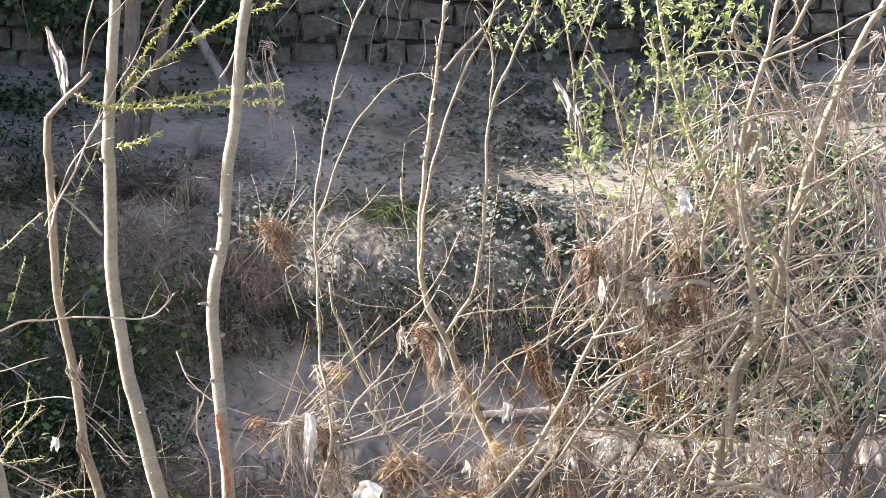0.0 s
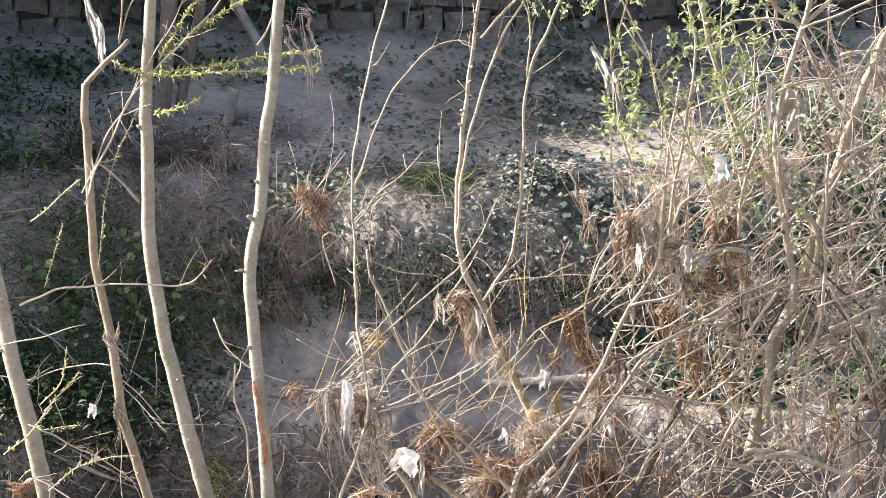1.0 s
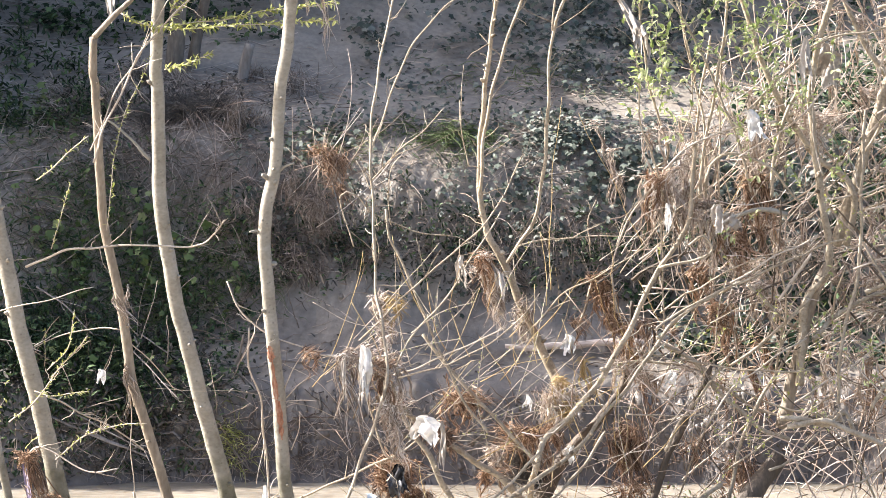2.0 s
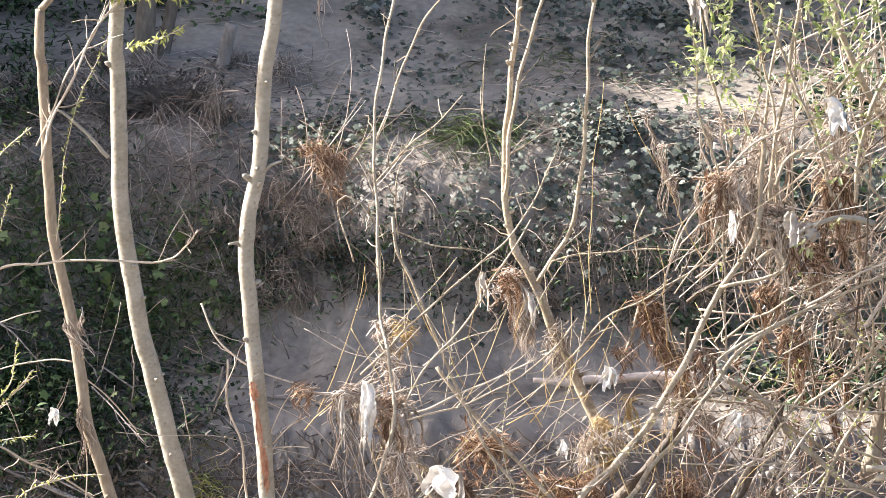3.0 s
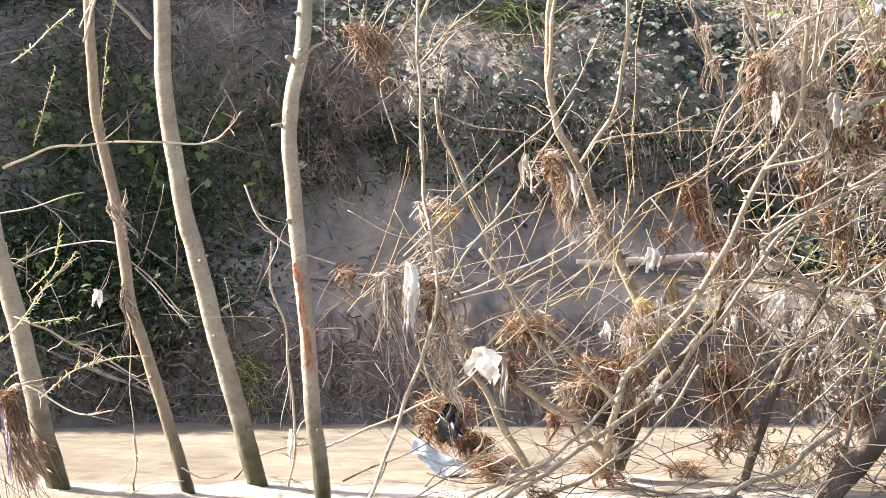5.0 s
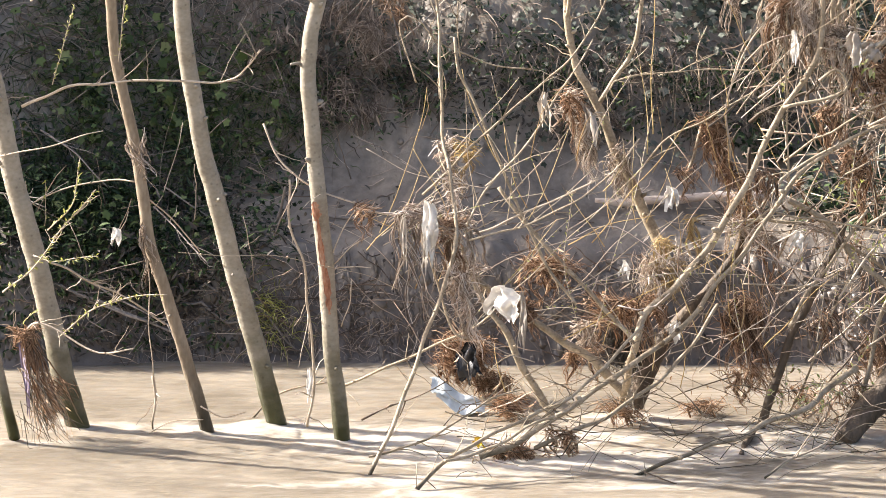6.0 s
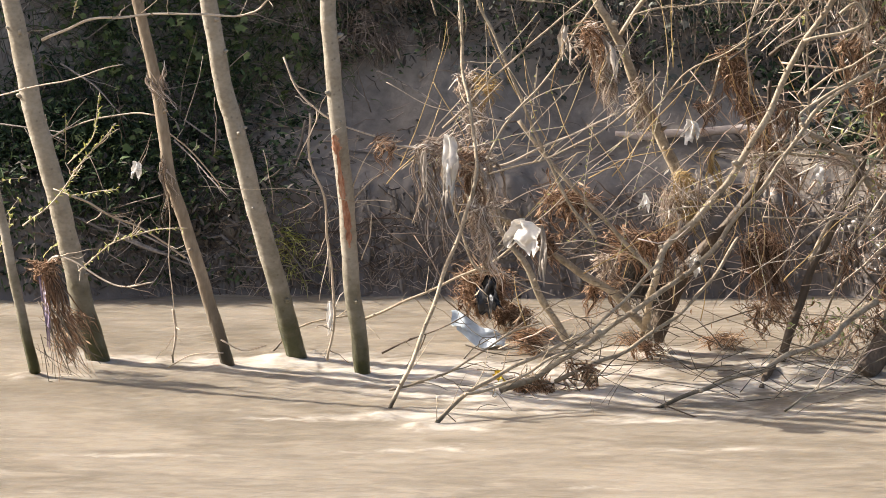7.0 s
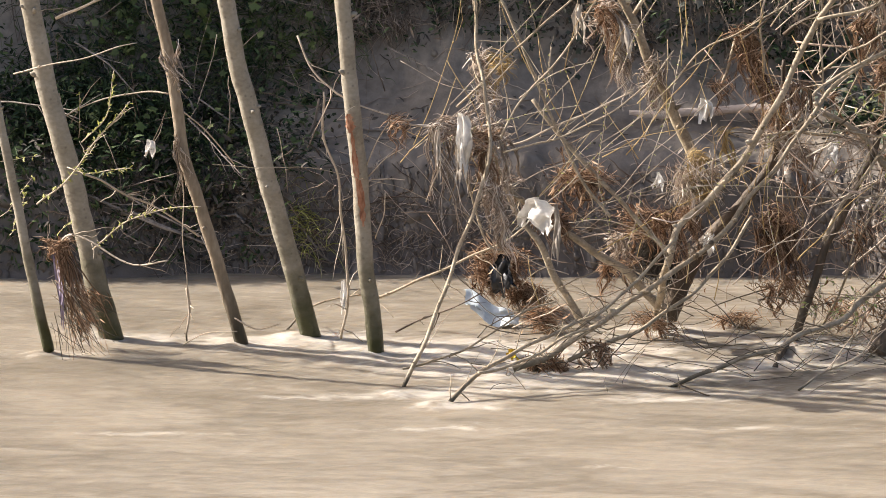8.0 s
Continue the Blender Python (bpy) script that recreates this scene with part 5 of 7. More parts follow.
debris("wad", (0.64, 0.20, 0.78), (0.082, 0.05, 0.023), 240, 0.18, RUST_FIBRE, "flat nest-like wad of brown grass on a branch", way=(1, 0, 0.05))
debris("hanging", (0.79, 0.35, 1.46), (0.087, 0.07, 0.077), 130, 0.28, FIBRE, DRAPED)
debris("hanging", (0.94, 0.40, 1.25), (0.041, 0.07, 0.077), 60, 0.23, FIBRE, DRAPED)
debris("hanging", (0.74, 0.30, 1.53), (0.041, 0.07, 0.026), 60, 0.28, RUST_FIBRE, "brown grass hanging from a branch in thin locks")
debris("wad", (1.15, 0.25, 0.74), (0.102, 0.08, 0.128), 360, 0.20, FIBRE, "tan wad of dead grass in the shrub", way=(0.4, 0, -1))
debris("hanging", (1.16, 0.20, 0.84), (0.113, 0.07, 0.102), 110, 0.23, OCHRE, DRAPED)
debris("hanging", (1.10, 0.20, 0.61), (0.113, 0.07, 0.041), 90, 0.28, RUST_FIBRE, "brown grass hanging from a branch in thin locks")
debris("wad", (0.99, 0.50, 0.35), (0.066, 0.05, 0.153), 420, 0.19, DARK_LEAVES, "black-brown rotten leaves packed round a stump", way=(0.4, 0, -1))
debris("wad", (0.94, 0.40, 0.52), (0.102, 0.05, 0.066), 220, 0.20, RUST_FIBRE, RUSTY, way=(0.8, 0, -0.6))
debris("hanging", (1.48, 0.20, 0.59), (0.102, 0.07, 0.041), 150, 0.36, RUST_FIBRE, "brown grass hanging from a branch in thin locks")
debris("wad", (1.55, 0.30, 0.48), (0.066, 0.05, 0.077), 260, 0.23, RUST_FIBRE, RUSTY, way=(0.3, 0, -1))
debris("hanging", (1.36, 0.25, 1.41), (0.051, 0.07, 0.051), 80, 0.27, RUST_FIBRE, "brown grass hanging from a branch in thin locks")
debris("hanging", (1.45, 0.25, 1.22), (0.051, 0.07, 0.041), 60, 0.18, RUST_FIBRE, "brown grass hanging from a branch in thin locks")
debris("hanging", (0.77, 0.30, 0.35), (0.066, 0.07, 0.026), 60, 0.20, RUST_FIBRE, "brown grass hanging from a branch in thin locks")
debris("hanging", (1.56, 0.40, 0.25), (0.102, 0.07, 0.036), 70, 0.15, RUST_FIBRE, "brown grass hanging from a branch in thin locks")
debris("wad", (1.02, 0.30, 0.09), (0.179, 0.05, 0.018), 70, 0.20, RUST_FIBRE, "drifted brown litter floating round the stems", way=(1, 0, 0.05))
debris("wad", (1.32, 0.60, 0.05), (0.153, 0.05, 0.020), 70, 0.20, RUST_FIBRE, "drifted brown litter floating round the stems", way=(1, 0, 0.05))
debris("wad", (0.42, -0.35, 0.02), (0.077, 0.05, 0.023), 150, 0.15, RUST_FIBRE, RUSTY, way=(0.8, 0, -0.5))
debris("hanging", (0.44, -0.35, 0.02), (0.051, 0.07, 0.013), 50, 0.10, RUST_FIBRE, "brown grass trailing into the water")
debris("hanging", (0.68, -0.30, 0.11), (0.036, 0.07, 0.026), 70, 0.18, RUST_FIBRE, "brown grass trailing into the water")
debris("hanging", (0.78, 0.25, 0.47), (0.051, 0.07, 0.026), 50, 0.15, FIBRE, DRAPED)
for hx, hz, n, drop in ((1.72, 2.05, 80, 0.4), (1.95, 2.2, 80, 0.45), (2.2, 2.1, 80, 0.5)):
    debris("hanging", (hx, 0.5, hz), (0.12, 0.08, 0.12), n, drop, FIBRE, DRAPED, lean=0.04)
debris("hanging", (1.72, 0.2, 2.0), (0.12, 0.1, 0.1), 110, 0.34, FIBRE, DRAPED)
debris("hanging", (2.05, 0.5, 1.75), (0.3, 0.15, 0.12), 129, 0.34, FIBRE, DRAPED)
debris("hanging", (1.75, 0.25, 2.2), (0.3, 0.15, 0.15), 133, 0.36, FIBRE, DRAPED)
debris("hanging", (2.1, 0.5, 2.35), (0.4, 0.15, 0.2), 141, 0.42, FIBRE, DRAPED)
debris("hanging", (2.5, 0.5, 2.2), (0.5, 0.2, 0.3), 212, 0.5, FIBRE, DRAPED)
debris("hanging", (2.8, 0.5, 2.75), (0.5, 0.2, 0.3), 176, 0.5, FIBRE, DRAPED)
debris("hanging", (3.2, 0.5, 2.4), (0.5, 0.2, 0.4), 212, 0.5, FIBRE, DRAPED)
debris("hanging", (3.1, 0.5, 3.1), (0.5, 0.2, 0.3), 153, 0.5, FIBRE, DRAPED)
debris("hanging", (2.3, 0.5, 1.5), (0.4, 0.2, 0.2), 153, 0.4, FIBRE, DRAPED)
debris("hanging", (2.9, 0.5, 1.6), (0.6, 0.2, 0.3), 212, 0.45, FIBRE, DRAPED)
debris("hanging", (1.9, 0.5, 1.0), (0.4, 0.2, 0.2), 153, 0.35, RUST_FIBRE, "brown frayed grass hanging from a stem")
debris("hanging", (2.6, 0.5, 1.0), (0.5, 0.2, 0.2), 153, 0.4, FIBRE, DRAPED)
debris("hanging", (3.2, 0.5, 1.0), (0.5, 0.2, 0.3), 176, 0.4, RUST_FIBRE, "brown frayed grass hanging from a stem")
debris("hanging", (2.15, 0.5, 0.35), (0.08, 0.06, 0.1), 70, 0.36, RUST_FIBRE, "brown grass trailing into the water")
debris("hanging", (-1.21, -0.02, 1.02), (0.03, 0.03, 0.04), 14, 0.3, FIBRE, "a few dead straws caught on a sapling")
debris("hanging", (-1.25, -0.08, 1.45), (0.03, 0.03, 0.04), 12, 0.2, FIBRE, "a few dead straws caught on a sapling", lean=0.3)
debris("hanging", (-0.19, -0.6, 3.2), (0.06, 0.04, 0.1), 30, 0.5, FIBRE, "brown rootlets hanging beside a trunk")
debris("wad", (1.72, 0.2, 0.34), (0.3, 0.2, 0.22), 100, 0.24, RUST_FIBRE, RUSTY, way=(0.5, 0, -1))
debris("wad", (1.74, 0.45, 0.12), (0.2, 0.12, 0.12), 120, 0.18, RUST_FIBRE, RUSTY, way=(0.6, 0, -0.8))
debris("wad", (2.2, 0.2, 0.4), (0.4, 0.2, 0.3), 90, 0.24, RUST_FIBRE, RUSTY, way=(0.5, 0, -1))
debris("wad", (2.8, 0.5, 0.7), (0.6, 0.25, 0.4), 95, 0.3, RUST_FIBRE, RUSTY)
debris("wad", (3.3, 0.5, 1.4), (0.6, 0.25, 0.5), 220, 0.3, FIBRE, "tan wad of dead grass in the shrub")
debris("wad", (2.5, 0.5, 1.5), (0.5, 0.25, 0.4), 180, 0.3, FIBRE, "tan wad of dead grass in the shrub")
debris("wad", (1.7, 0.3, 0.92), (0.4, 0.15, 0.05), 160, 0.3, FIBRE, "tan wad of dead grass in the shrub")
debris("wad", (2.9, 0.55, 2.4), (0.7, 0.25, 0.5), 170, 0.32, FIBRE, "tan wad of dead grass in the shrub")
debris("hanging", (-1.75, -0.02, 0.52), (0.03, 0.03, 0.04), 110, 0.5, RUST_FIBRE, "brown grass wrapped round a bent branch", lean=0.28)
debris("wad", (-1.64, 0.1, 0.16), (0.06, 0.05, 0.14), 60, 0.14, RUST_FIBRE, "brown drift litter against a trunk", way=(0.6, 0, -0.8))

debris("hanging", (1.67, 0.20, 1.98), (0.046, 0.06, 0.04), 110, 0.31, RUST_FIBRE, "brown grass hanging from a branch in thin locks")
debris("hanging", (1.79, 0.25, 1.92), (0.056, 0.06, 0.04), 80, 0.28, FIBRE, DRAPED)
debris("hanging", (1.91, 0.25, 1.49), (0.066, 0.06, 0.04), 80, 0.28, RUST_FIBRE, "brown grass hanging from a branch in thin locks")
debris("hanging", (1.58, 0.20, 1.19), (0.061, 0.06, 0.04), 80, 0.23, RUST_FIBRE, "brown grass hanging from a branch in thin locks")
debris("hanging", (2.11, 0.25, 1.67), (0.066, 0.06, 0.04), 90, 0.28, RUST_FIBRE, "brown grass hanging from a branch in thin locks")
debris("hanging", (2.02, 0.25, 1.26), (0.077, 0.06, 0.04), 90, 0.31, RUST_FIBRE, "brown grass hanging from a branch in thin locks")
debris("hanging", (2.22, 0.30, 1.38), (0.066, 0.06, 0.04), 80, 0.31, FIBRE, DRAPED)
debris("hanging", (1.35, 0.25, 1.44), (0.036, 0.06, 0.04), 60, 0.23, RUST_FIBRE, "brown grass hanging from a branch in thin locks")
debris("hanging", (1.24, 0.20, 1.24), (0.031, 0.06, 0.04), 40, 0.18, RUST_FIBRE, "brown grass hanging from a branch in thin locks")
debris("hanging", (1.95, 0.20, 1.84), (0.061, 0.06, 0.04), 80, 0.36, FIBRE, DRAPED)
debris("hanging", (2.21, 0.25, 1.98), (0.061, 0.06, 0.04), 90, 0.41, RUST_FIBRE, "brown grass hanging from a branch in thin locks")
debris("hanging", (0.19, 0.00, 1.16), (0.026, 0.05, 0.06), 60, 0.28, FIBRE, DRAPED)
debris("hanging", (0.20, -0.30, 0.86), (0.026, 0.05, 0.06), 60, 0.26, FIBRE, DRAPED)
debris("hanging", (0.25, -0.35, 0.73), (0.031, 0.05, 0.06), 50, 0.23, FIBRE, DRAPED)
debris("hanging", (0.16, -0.20, 0.99), (0.036, 0.05, 0.06), 60, 0.33, RUST_FIBRE, DRAPED)
debris("hanging", (0.83, 0.30, 1.35), (0.031, 0.05, 0.06), 60, 0.20, FIBRE, DRAPED)
debris("hanging", (0.55, 0.10, 0.61), (0.051, 0.05, 0.06), 50, 0.18, RUST_FIBRE, DRAPED)

HEAP = "heap of muddy roots and straw stranded on the terrace"
for hx, hy, wide, n in ((-1.5, 3.9, 0.4, 480), (-0.98, 3.75, 0.35, 480), (-0.72, 3.5, 0.3, 300), (-1.2, 4.3, 0.4, 200), (-0.6, 4.15, 0.25, 120)):
    debris("wad", (hx, hy, float(surface_z(hx, hy)) + 0.06), (wide, 0.25, 0.06), n, 0.3, DULL_FIBRE, HEAP, way=(rng.uniform(-0.6, 0.9), -0.4, -0.5))


# ---------------------------------------------------------------- rags and litter
def rag(name, centre, wide, tall, material, label, ragged=0.25, tilt=0.0, tail=0.0):
    """A torn piece of plastic or paper hanging in folds, with thickness."""
    nx, nz = 11, 13
    u, v = np.meshgrid(np.linspace(-0.5, 0.5, nx), np.linspace(0, 1, nz))
    ph = rng.uniform(0, 6.28, 4)
    w = wide * (0.3 + 0.75 * v ** 0.7) * (1 - tail * v ** 2)
    x = u * w + ragged * wide * 0.3 * np.sin(v * 5 + ph[0]) + tilt * v * tall
    z = -v * tall * (1 + ragged * np.sin(u * 9 + ph[1]) + 0.2 * np.sin(u * 23 + ph[0])) + 0.04 * tall * np.sin(u * 14 + ph[3])
    y = 0.14 * wide * np.sin(u * 11 + v * 4 + ph[2]) + 0.05 * wide * np.sin(v * 13 + ph[3])
    turn = rng.uniform(0.75, 1.0)
    x, y = x * 1.05 + y * math.sin(turn), y * math.cos(turn) - x * math.tan(turn) * 0.9
    front = np.stack([x, y, z], -1).reshape(-1, 3) + np.asarray(centre) + rng.normal(0, 0.03 * min(wide, tall), (nx * nz, 3)) * (0.3 + v.reshape(-1, 1))
    back = front + (0.0, 0.003, 0.0)
    n = nx * nz
    q = [(r * nx + c, r * nx + c + 1, (r + 1) * nx + c + 1, (r + 1) * nx + c) for r in range(nz - 1) for c in range(nx - 1)]
    rim = [r * nx for r in range(nz)] + [(nz - 1) * nx + c for c in range(1, nx)] + [r * nx + nx - 1 for r in range(nz - 2, -1, -1)] + list(range(nx - 2, 0, -1))
    sh = Shape()
    sh.add(np.vstack([front, back]), q + [tuple(i + n for i in f[::-1]) for f in q] +
           [(rim[i], rim[i - 1], rim[i - 1] + n, rim[i] + n) for i in range(len(rim))])
    return solo(name, sh, material, label, "rag", "rags in the branches")


WHITE = "torn white plastic scrap hanging in the branches"
rag("plastic_scrap", (0.403, -0.78, 0.864), 0.17, 0.13, RAG, "torn white plastic bag snagged on a branch", ragged=0.12)
rag("plastic_scrap", (0.50, -0.22, 0.73), 0.05, 0.2, TISSUE, WHITE, tail=0.5)
rag("plastic_scrap", (0.085, -0.5, 1.19), 0.085, 0.22, RAG, WHITE, tail=0.55)
rag("plastic_scrap", (0.06, -0.45, 1.04), 0.035, 0.14, TISSUE, WHITE, tail=0.4)
rag("plastic_scrap", (-0.03, -0.4, 1.1), 0.04, 0.16, TISSUE, "muddy paper shred hanging from a twig", tail=0.5)
rag("plastic_scrap", (0.60, -0.1, 1.62), 0.05, 0.11, TISSUE, WHITE, ragged=0.5)
rag("plastic_scrap", (0.78, 0.25, 1.52), 0.05, 0.15, TISSUE, WHITE, tilt=0.4)
rag("plastic_scrap", (1.97, -0.25, 1.91), 0.075, 0.13, TISSUE, WHITE, tail=0.3)
rag("plastic_scrap", (2.06, 0.1, 1.82), 0.1, 0.08, TISSUE, WHITE)
rag("plastic_scrap", (2.14, -0.2, 2.42), 0.1, 0.13, RAG, WHITE, tilt=0.4)
rag("plastic_scrap", (1.46, 0.02, 2.99), 0.07, 0.22, TISSUE, WHITE, tilt=0.5)
rag("plastic_scrap", (2.45, -0.1, 2.8), 0.06, 0.22, TISSUE, "grey-white plastic shred wrapped on a stem")
rag("plastic_scrap", (2.58, 0.25, 2.72), 0.16, 0.2, TISSUE, "dusty grey cloth hanging among the stems")
rag("plastic_scrap", (1.71, -0.2, 1.91), 0.035, 0.12, RAG, WHITE)
rag("plastic_scrap", (-1.37, -0.1, 3.3), 0.055, 0.3, TISSUE, "long grey-white plastic strip hanging from a twig", tilt=0.35, tail=0.5)
rag("plastic_scrap", (1.28, 2.28, 0.79), 0.08, 0.1, RAG, "small white scrap lying on the log")
rag("plastic_scrap", (1.75, 0.05, 0.96), 0.05, 0.07, RAG, WHITE)
rag("plastic_scrap", (-0.46, 0.05, 0.33), 0.03, 0.12, RAG, "clear plastic shred on a thin stem")
rag("plastic_scrap", (1.0, 0.3, 0.2), 0.035, 0.09, TISSUE, "grey plastic film snagged at the water line", ragged=0.1)
rag("plastic_scrap", (1.2, 0.05, 0.55), 0.05, 0.08, RAG, WHITE)
rag("plastic_scrap", (0.97, 0.1, 0.82), 0.04, 0.06, RAG, WHITE)
rag("plastic_scrap", (-1.42, 1.75, 0.68), 0.06, 0.07, RAG, "pale dead leaf on a weed stem")
# Added strip: its violet stands in for colour fringing of the lens.
rag("violet_fringe", (-1.77, -0.03, 0.5), 0.025, 0.28, VIOLET, "violet strip standing in for lens colour fringe on drift grass", tilt=0.15, tail=0.4)


def crumpled_sheet():
    """A folded strip of blue-grey plastic jammed in the debris at the water line."""
    sh = Shape()
    nx, ny = 22, 9
    u, v = np.meshgrid(np.linspace(0, 1, nx), np.linspace(0, 1, ny))
    x = 0.085 + 0.25 * u + 0.03 * v + 0.008 * np.sin(v * 9)
    top = 0.155 - 0.115 * u + 0.012 * np.sin(u * 9)
    z = top - (0.075 + 0.02 * np.sin(u * 6)) * v + 0.012 * np.sin(v * 9 + u * 4) * (1 - u)
    y = 0.7 - 0.1 * v + 0.018 * np.sin(v * 8 + u * 5) + 0.01 * np.sin(u * 17)
    f = np.stack([x, y, z], -1).reshape(-1, 3)
    q = [(r * nx + c, r * nx + c + 1, (r + 1) * nx + c + 1, (r + 1) * nx + c) for r in range(ny - 1) for c in range(nx - 1)]
    n = nx * ny
    sh.add(np.vstack([f, f + (0, 0.004, -0.003)]), q + [tuple(i + n for i in k[::-1]) for k in q])
    solo("plastic_sheet", sh, SHEET, "crumpled blue-grey plastic sheet jammed in debris", "plastic sheet")


crumpled_sheet()
rag("black_bag", (0.27, 0.8, 0.3), 0.12, 0.16, BLACK, "black plastic bag crushed into the debris wad")
rag("yellow_scrap", (0.3, -0.55, 0.14), 0.05, 0.04, YELLOW, "small yellow plastic scrap above the water")

# ---------------------------------------------------------------- things on the bank
log = thing("driftwood_log", "weathered pale driftwood log lying on the silt ledge", "log", at=(0.95, 2.42, 0.62))
stem(log, "branch", [(0.913, 2.45, 0.690, 0.012), (1.040, 2.45, 0.683, 0.0195), (1.2, 2.45, 0.692, 0.021), (1.329, 2.45, 0.70, 0.0213), (1.537, 2.45, 0.712, 0.0232), (1.75, 2.46, 0.71, 0.026)], LOG)
stem(log, "twig", [(1.1, 2.43, 0.70, 0.008), (1.13, 2.38, 0.74, 0.006), (1.2, 2.36, 0.77, 0.003)], LOG)
back_tree = thing("tree", "grey-brown trunk growing on the upper terrace", "tree", at=(-1.09, 4.3, 1.95))
stem(back_tree, "trunk", [(-1.10, 4.30, 1.85, 0.065), (-1.056, 4.30, 2.324, 0.052), (-1.028, 4.30, 2.756, 0.05), (-1.008, 4.30, 3.150, 0.048), (-0.98, 4.30, 3.9, 0.045)], DIM_BARK)
back_tree = thing("tree", "thin leaning grey-brown trunk on the upper terrace", "tree", at=(-0.99, 4.4, 1.95))
stem(back_tree, "trunk", [(-1.02, 4.40, 1.85, 0.038), (-0.915, 4.40, 2.385, 0.033), (-0.823, 4.40, 2.817, 0.031), (-0.76, 4.40, 3.4, 0.028)], DIM_BARK)
stump = thing("dead_branch", "dead grey branch leaning against the rubble wall", "branch", at=(-0.42, 5.0, 2.2))
stem(stump, "branch", [(-0.40, 5.0, 2.22, 0.036), (-0.456, 5.03, 2.427, 0.033), (-0.546, 5.1, 2.611, 0.03), (-0.655, 5.3, 2.757, 0.026)], OLD_WOOD)
post = thing("wooden_stake", "short grey wooden stake stuck in the silt", "stake", at=(-0.67, 4.2, 1.95))
stem(post, "branch", [(-0.675, 4.20, 1.95, 0.036), (-0.637, 4.20, 2.155, 0.034), (-0.601, 4.20, 2.281, 0.032)], OLD_WOOD)


for line in (
    [(-1.773, 1.95, 0.495, 0.0075), (-1.471, 1.82, 0.350, 0.0061), (-1.147, 1.70, 0.201, 0.0047)],
    [(-1.519, 2.20, 0.629, 0.0104), (-1.415, 2.12, 0.595, 0.0085), (-1.307, 2.05, 0.560, 0.0066)],
    [(-1.253, 2.10, 0.725, 0.0060), (-1.118, 1.95, 0.617, 0.0049), (-0.982, 1.80, 0.494, 0.0038)],
    [(-1.569, 1.85, 0.307, 0.0134), (-1.416, 1.80, 0.263, 0.0110), (-1.267, 1.75, 0.214, 0.0085)],
    [(-2.162, 2.00, 0.824, 0.0060), (-1.971, 1.90, 0.827, 0.0049), (-1.766, 1.80, 0.777, 0.0038)],
    [(-0.875, 2.25, 0.547, 0.0104), (-0.755, 2.23, 0.540, 0.0085), (-0.624, 2.20, 0.533, 0.0066)],
    [(-0.905, 2.15, 0.491, 0.0075), (-0.766, 2.10, 0.472, 0.0061), (-0.627, 2.05, 0.448, 0.0047)],
    [(-1.831, 2.50, 1.037, 0.0075), (-1.683, 2.35, 0.976, 0.0061), (-1.483, 2.20, 0.804, 0.0047)],
    [(-1.745, 1.90, 0.382, 0.0119), (-1.523, 1.82, 0.312, 0.0098), (-1.165, 1.75, 0.173, 0.0076)],
    [(-0.684, 2.30, 0.560, 0.0119), (-0.641, 2.25, 0.682, 0.0098), (-0.611, 2.20, 0.803, 0.0076)],
    [(-0.876, 2.20, 0.578, 0.0089), (-0.681, 2.17, 0.540, 0.0073), (-0.487, 2.15, 0.524, 0.0057)],
    [(-1.211, 2.30, 0.787, 0.0060), (-1.043, 2.25, 0.682, 0.0049), (-0.917, 2.20, 0.606, 0.0038)],
    [(-0.241, 3.00, 1.815, 0.0060), (-0.100, 2.85, 1.607, 0.0049), (-0.043, 2.70, 1.344, 0.0038)],
    [(-0.268, 2.60, 0.990, 0.0060), (-0.100, 2.50, 0.921, 0.0049), (0.068, 2.40, 0.824, 0.0038)],
):
    dead = thing("dead_branch", "dead grey branch leaning on the bank", "branch", "stranded branches", at=line[0][:3])
    stem(dead, "stem", line, OLD_WOOD)
for x0, y0, ln, ang, r in ((-1.5, 2.35, 0.9, -0.12, 0.008), (-0.9, 2.3, 0.8, -0.1, 0.006), (-1.4, 2.05, 0.7, -0.3, 0.01), (-1.1, 2.0, 0.55, -0.2, 0.009),
                           (-0.5, 2.3, 0.5, 0.15, 0.008), (-1.9, 2.2, 0.8, -0.25, 0.008), (0.2, 3.5, 0.6, 0.2, 0.006), (1.3, 3.0, 0.7, -0.05, 0.007), (1.0, 3.15, 0.8, -0.1, 0.006)):
    sh = Shape()
    s = np.linspace(0, 1, 12)
    xs, ys = x0 + ln * s, y0 + ang * s * 0.6
    sh.tube(np.stack([xs, ys - 0.02, [on_ground(a, b) + r * 0.8 + 0.012 * math.sin(a * 9) for a, b in zip(xs, ys)]], 1), r * np.linspace(1.0, 0.5, 12), 7)
    solo("fallen_branch", sh, OLD_WOOD, "grey muddy branch stranded on the bank", "branch", "stranded branches")


def ivy_leaf(sh, p, nrm, size):
    a0 = rng.uniform(0, 6.28)
    t = unit(np.cross(nrm, rng.normal(0, 1, 3)))
    b = np.cross(nrm, t)
    ring = []
    for k, r in enumerate((1.0, 0.55, 0.85, 0.5, 0.62, 0.35, 0.62, 0.5, 0.85, 0.55)):
        a = a0 + k * 2 * np.pi / 10
        ring.append(p + size * r * 0.62 * (t * np.cos(a) + b * np.sin(a)) + nrm * size * (0.1 * (k % 2) - 0.06 * r))
    sh.add([p + nrm * size * 0.05] + ring, [(0, 1 + k, 1 + (k + 1) % 10) for k in range(10)])


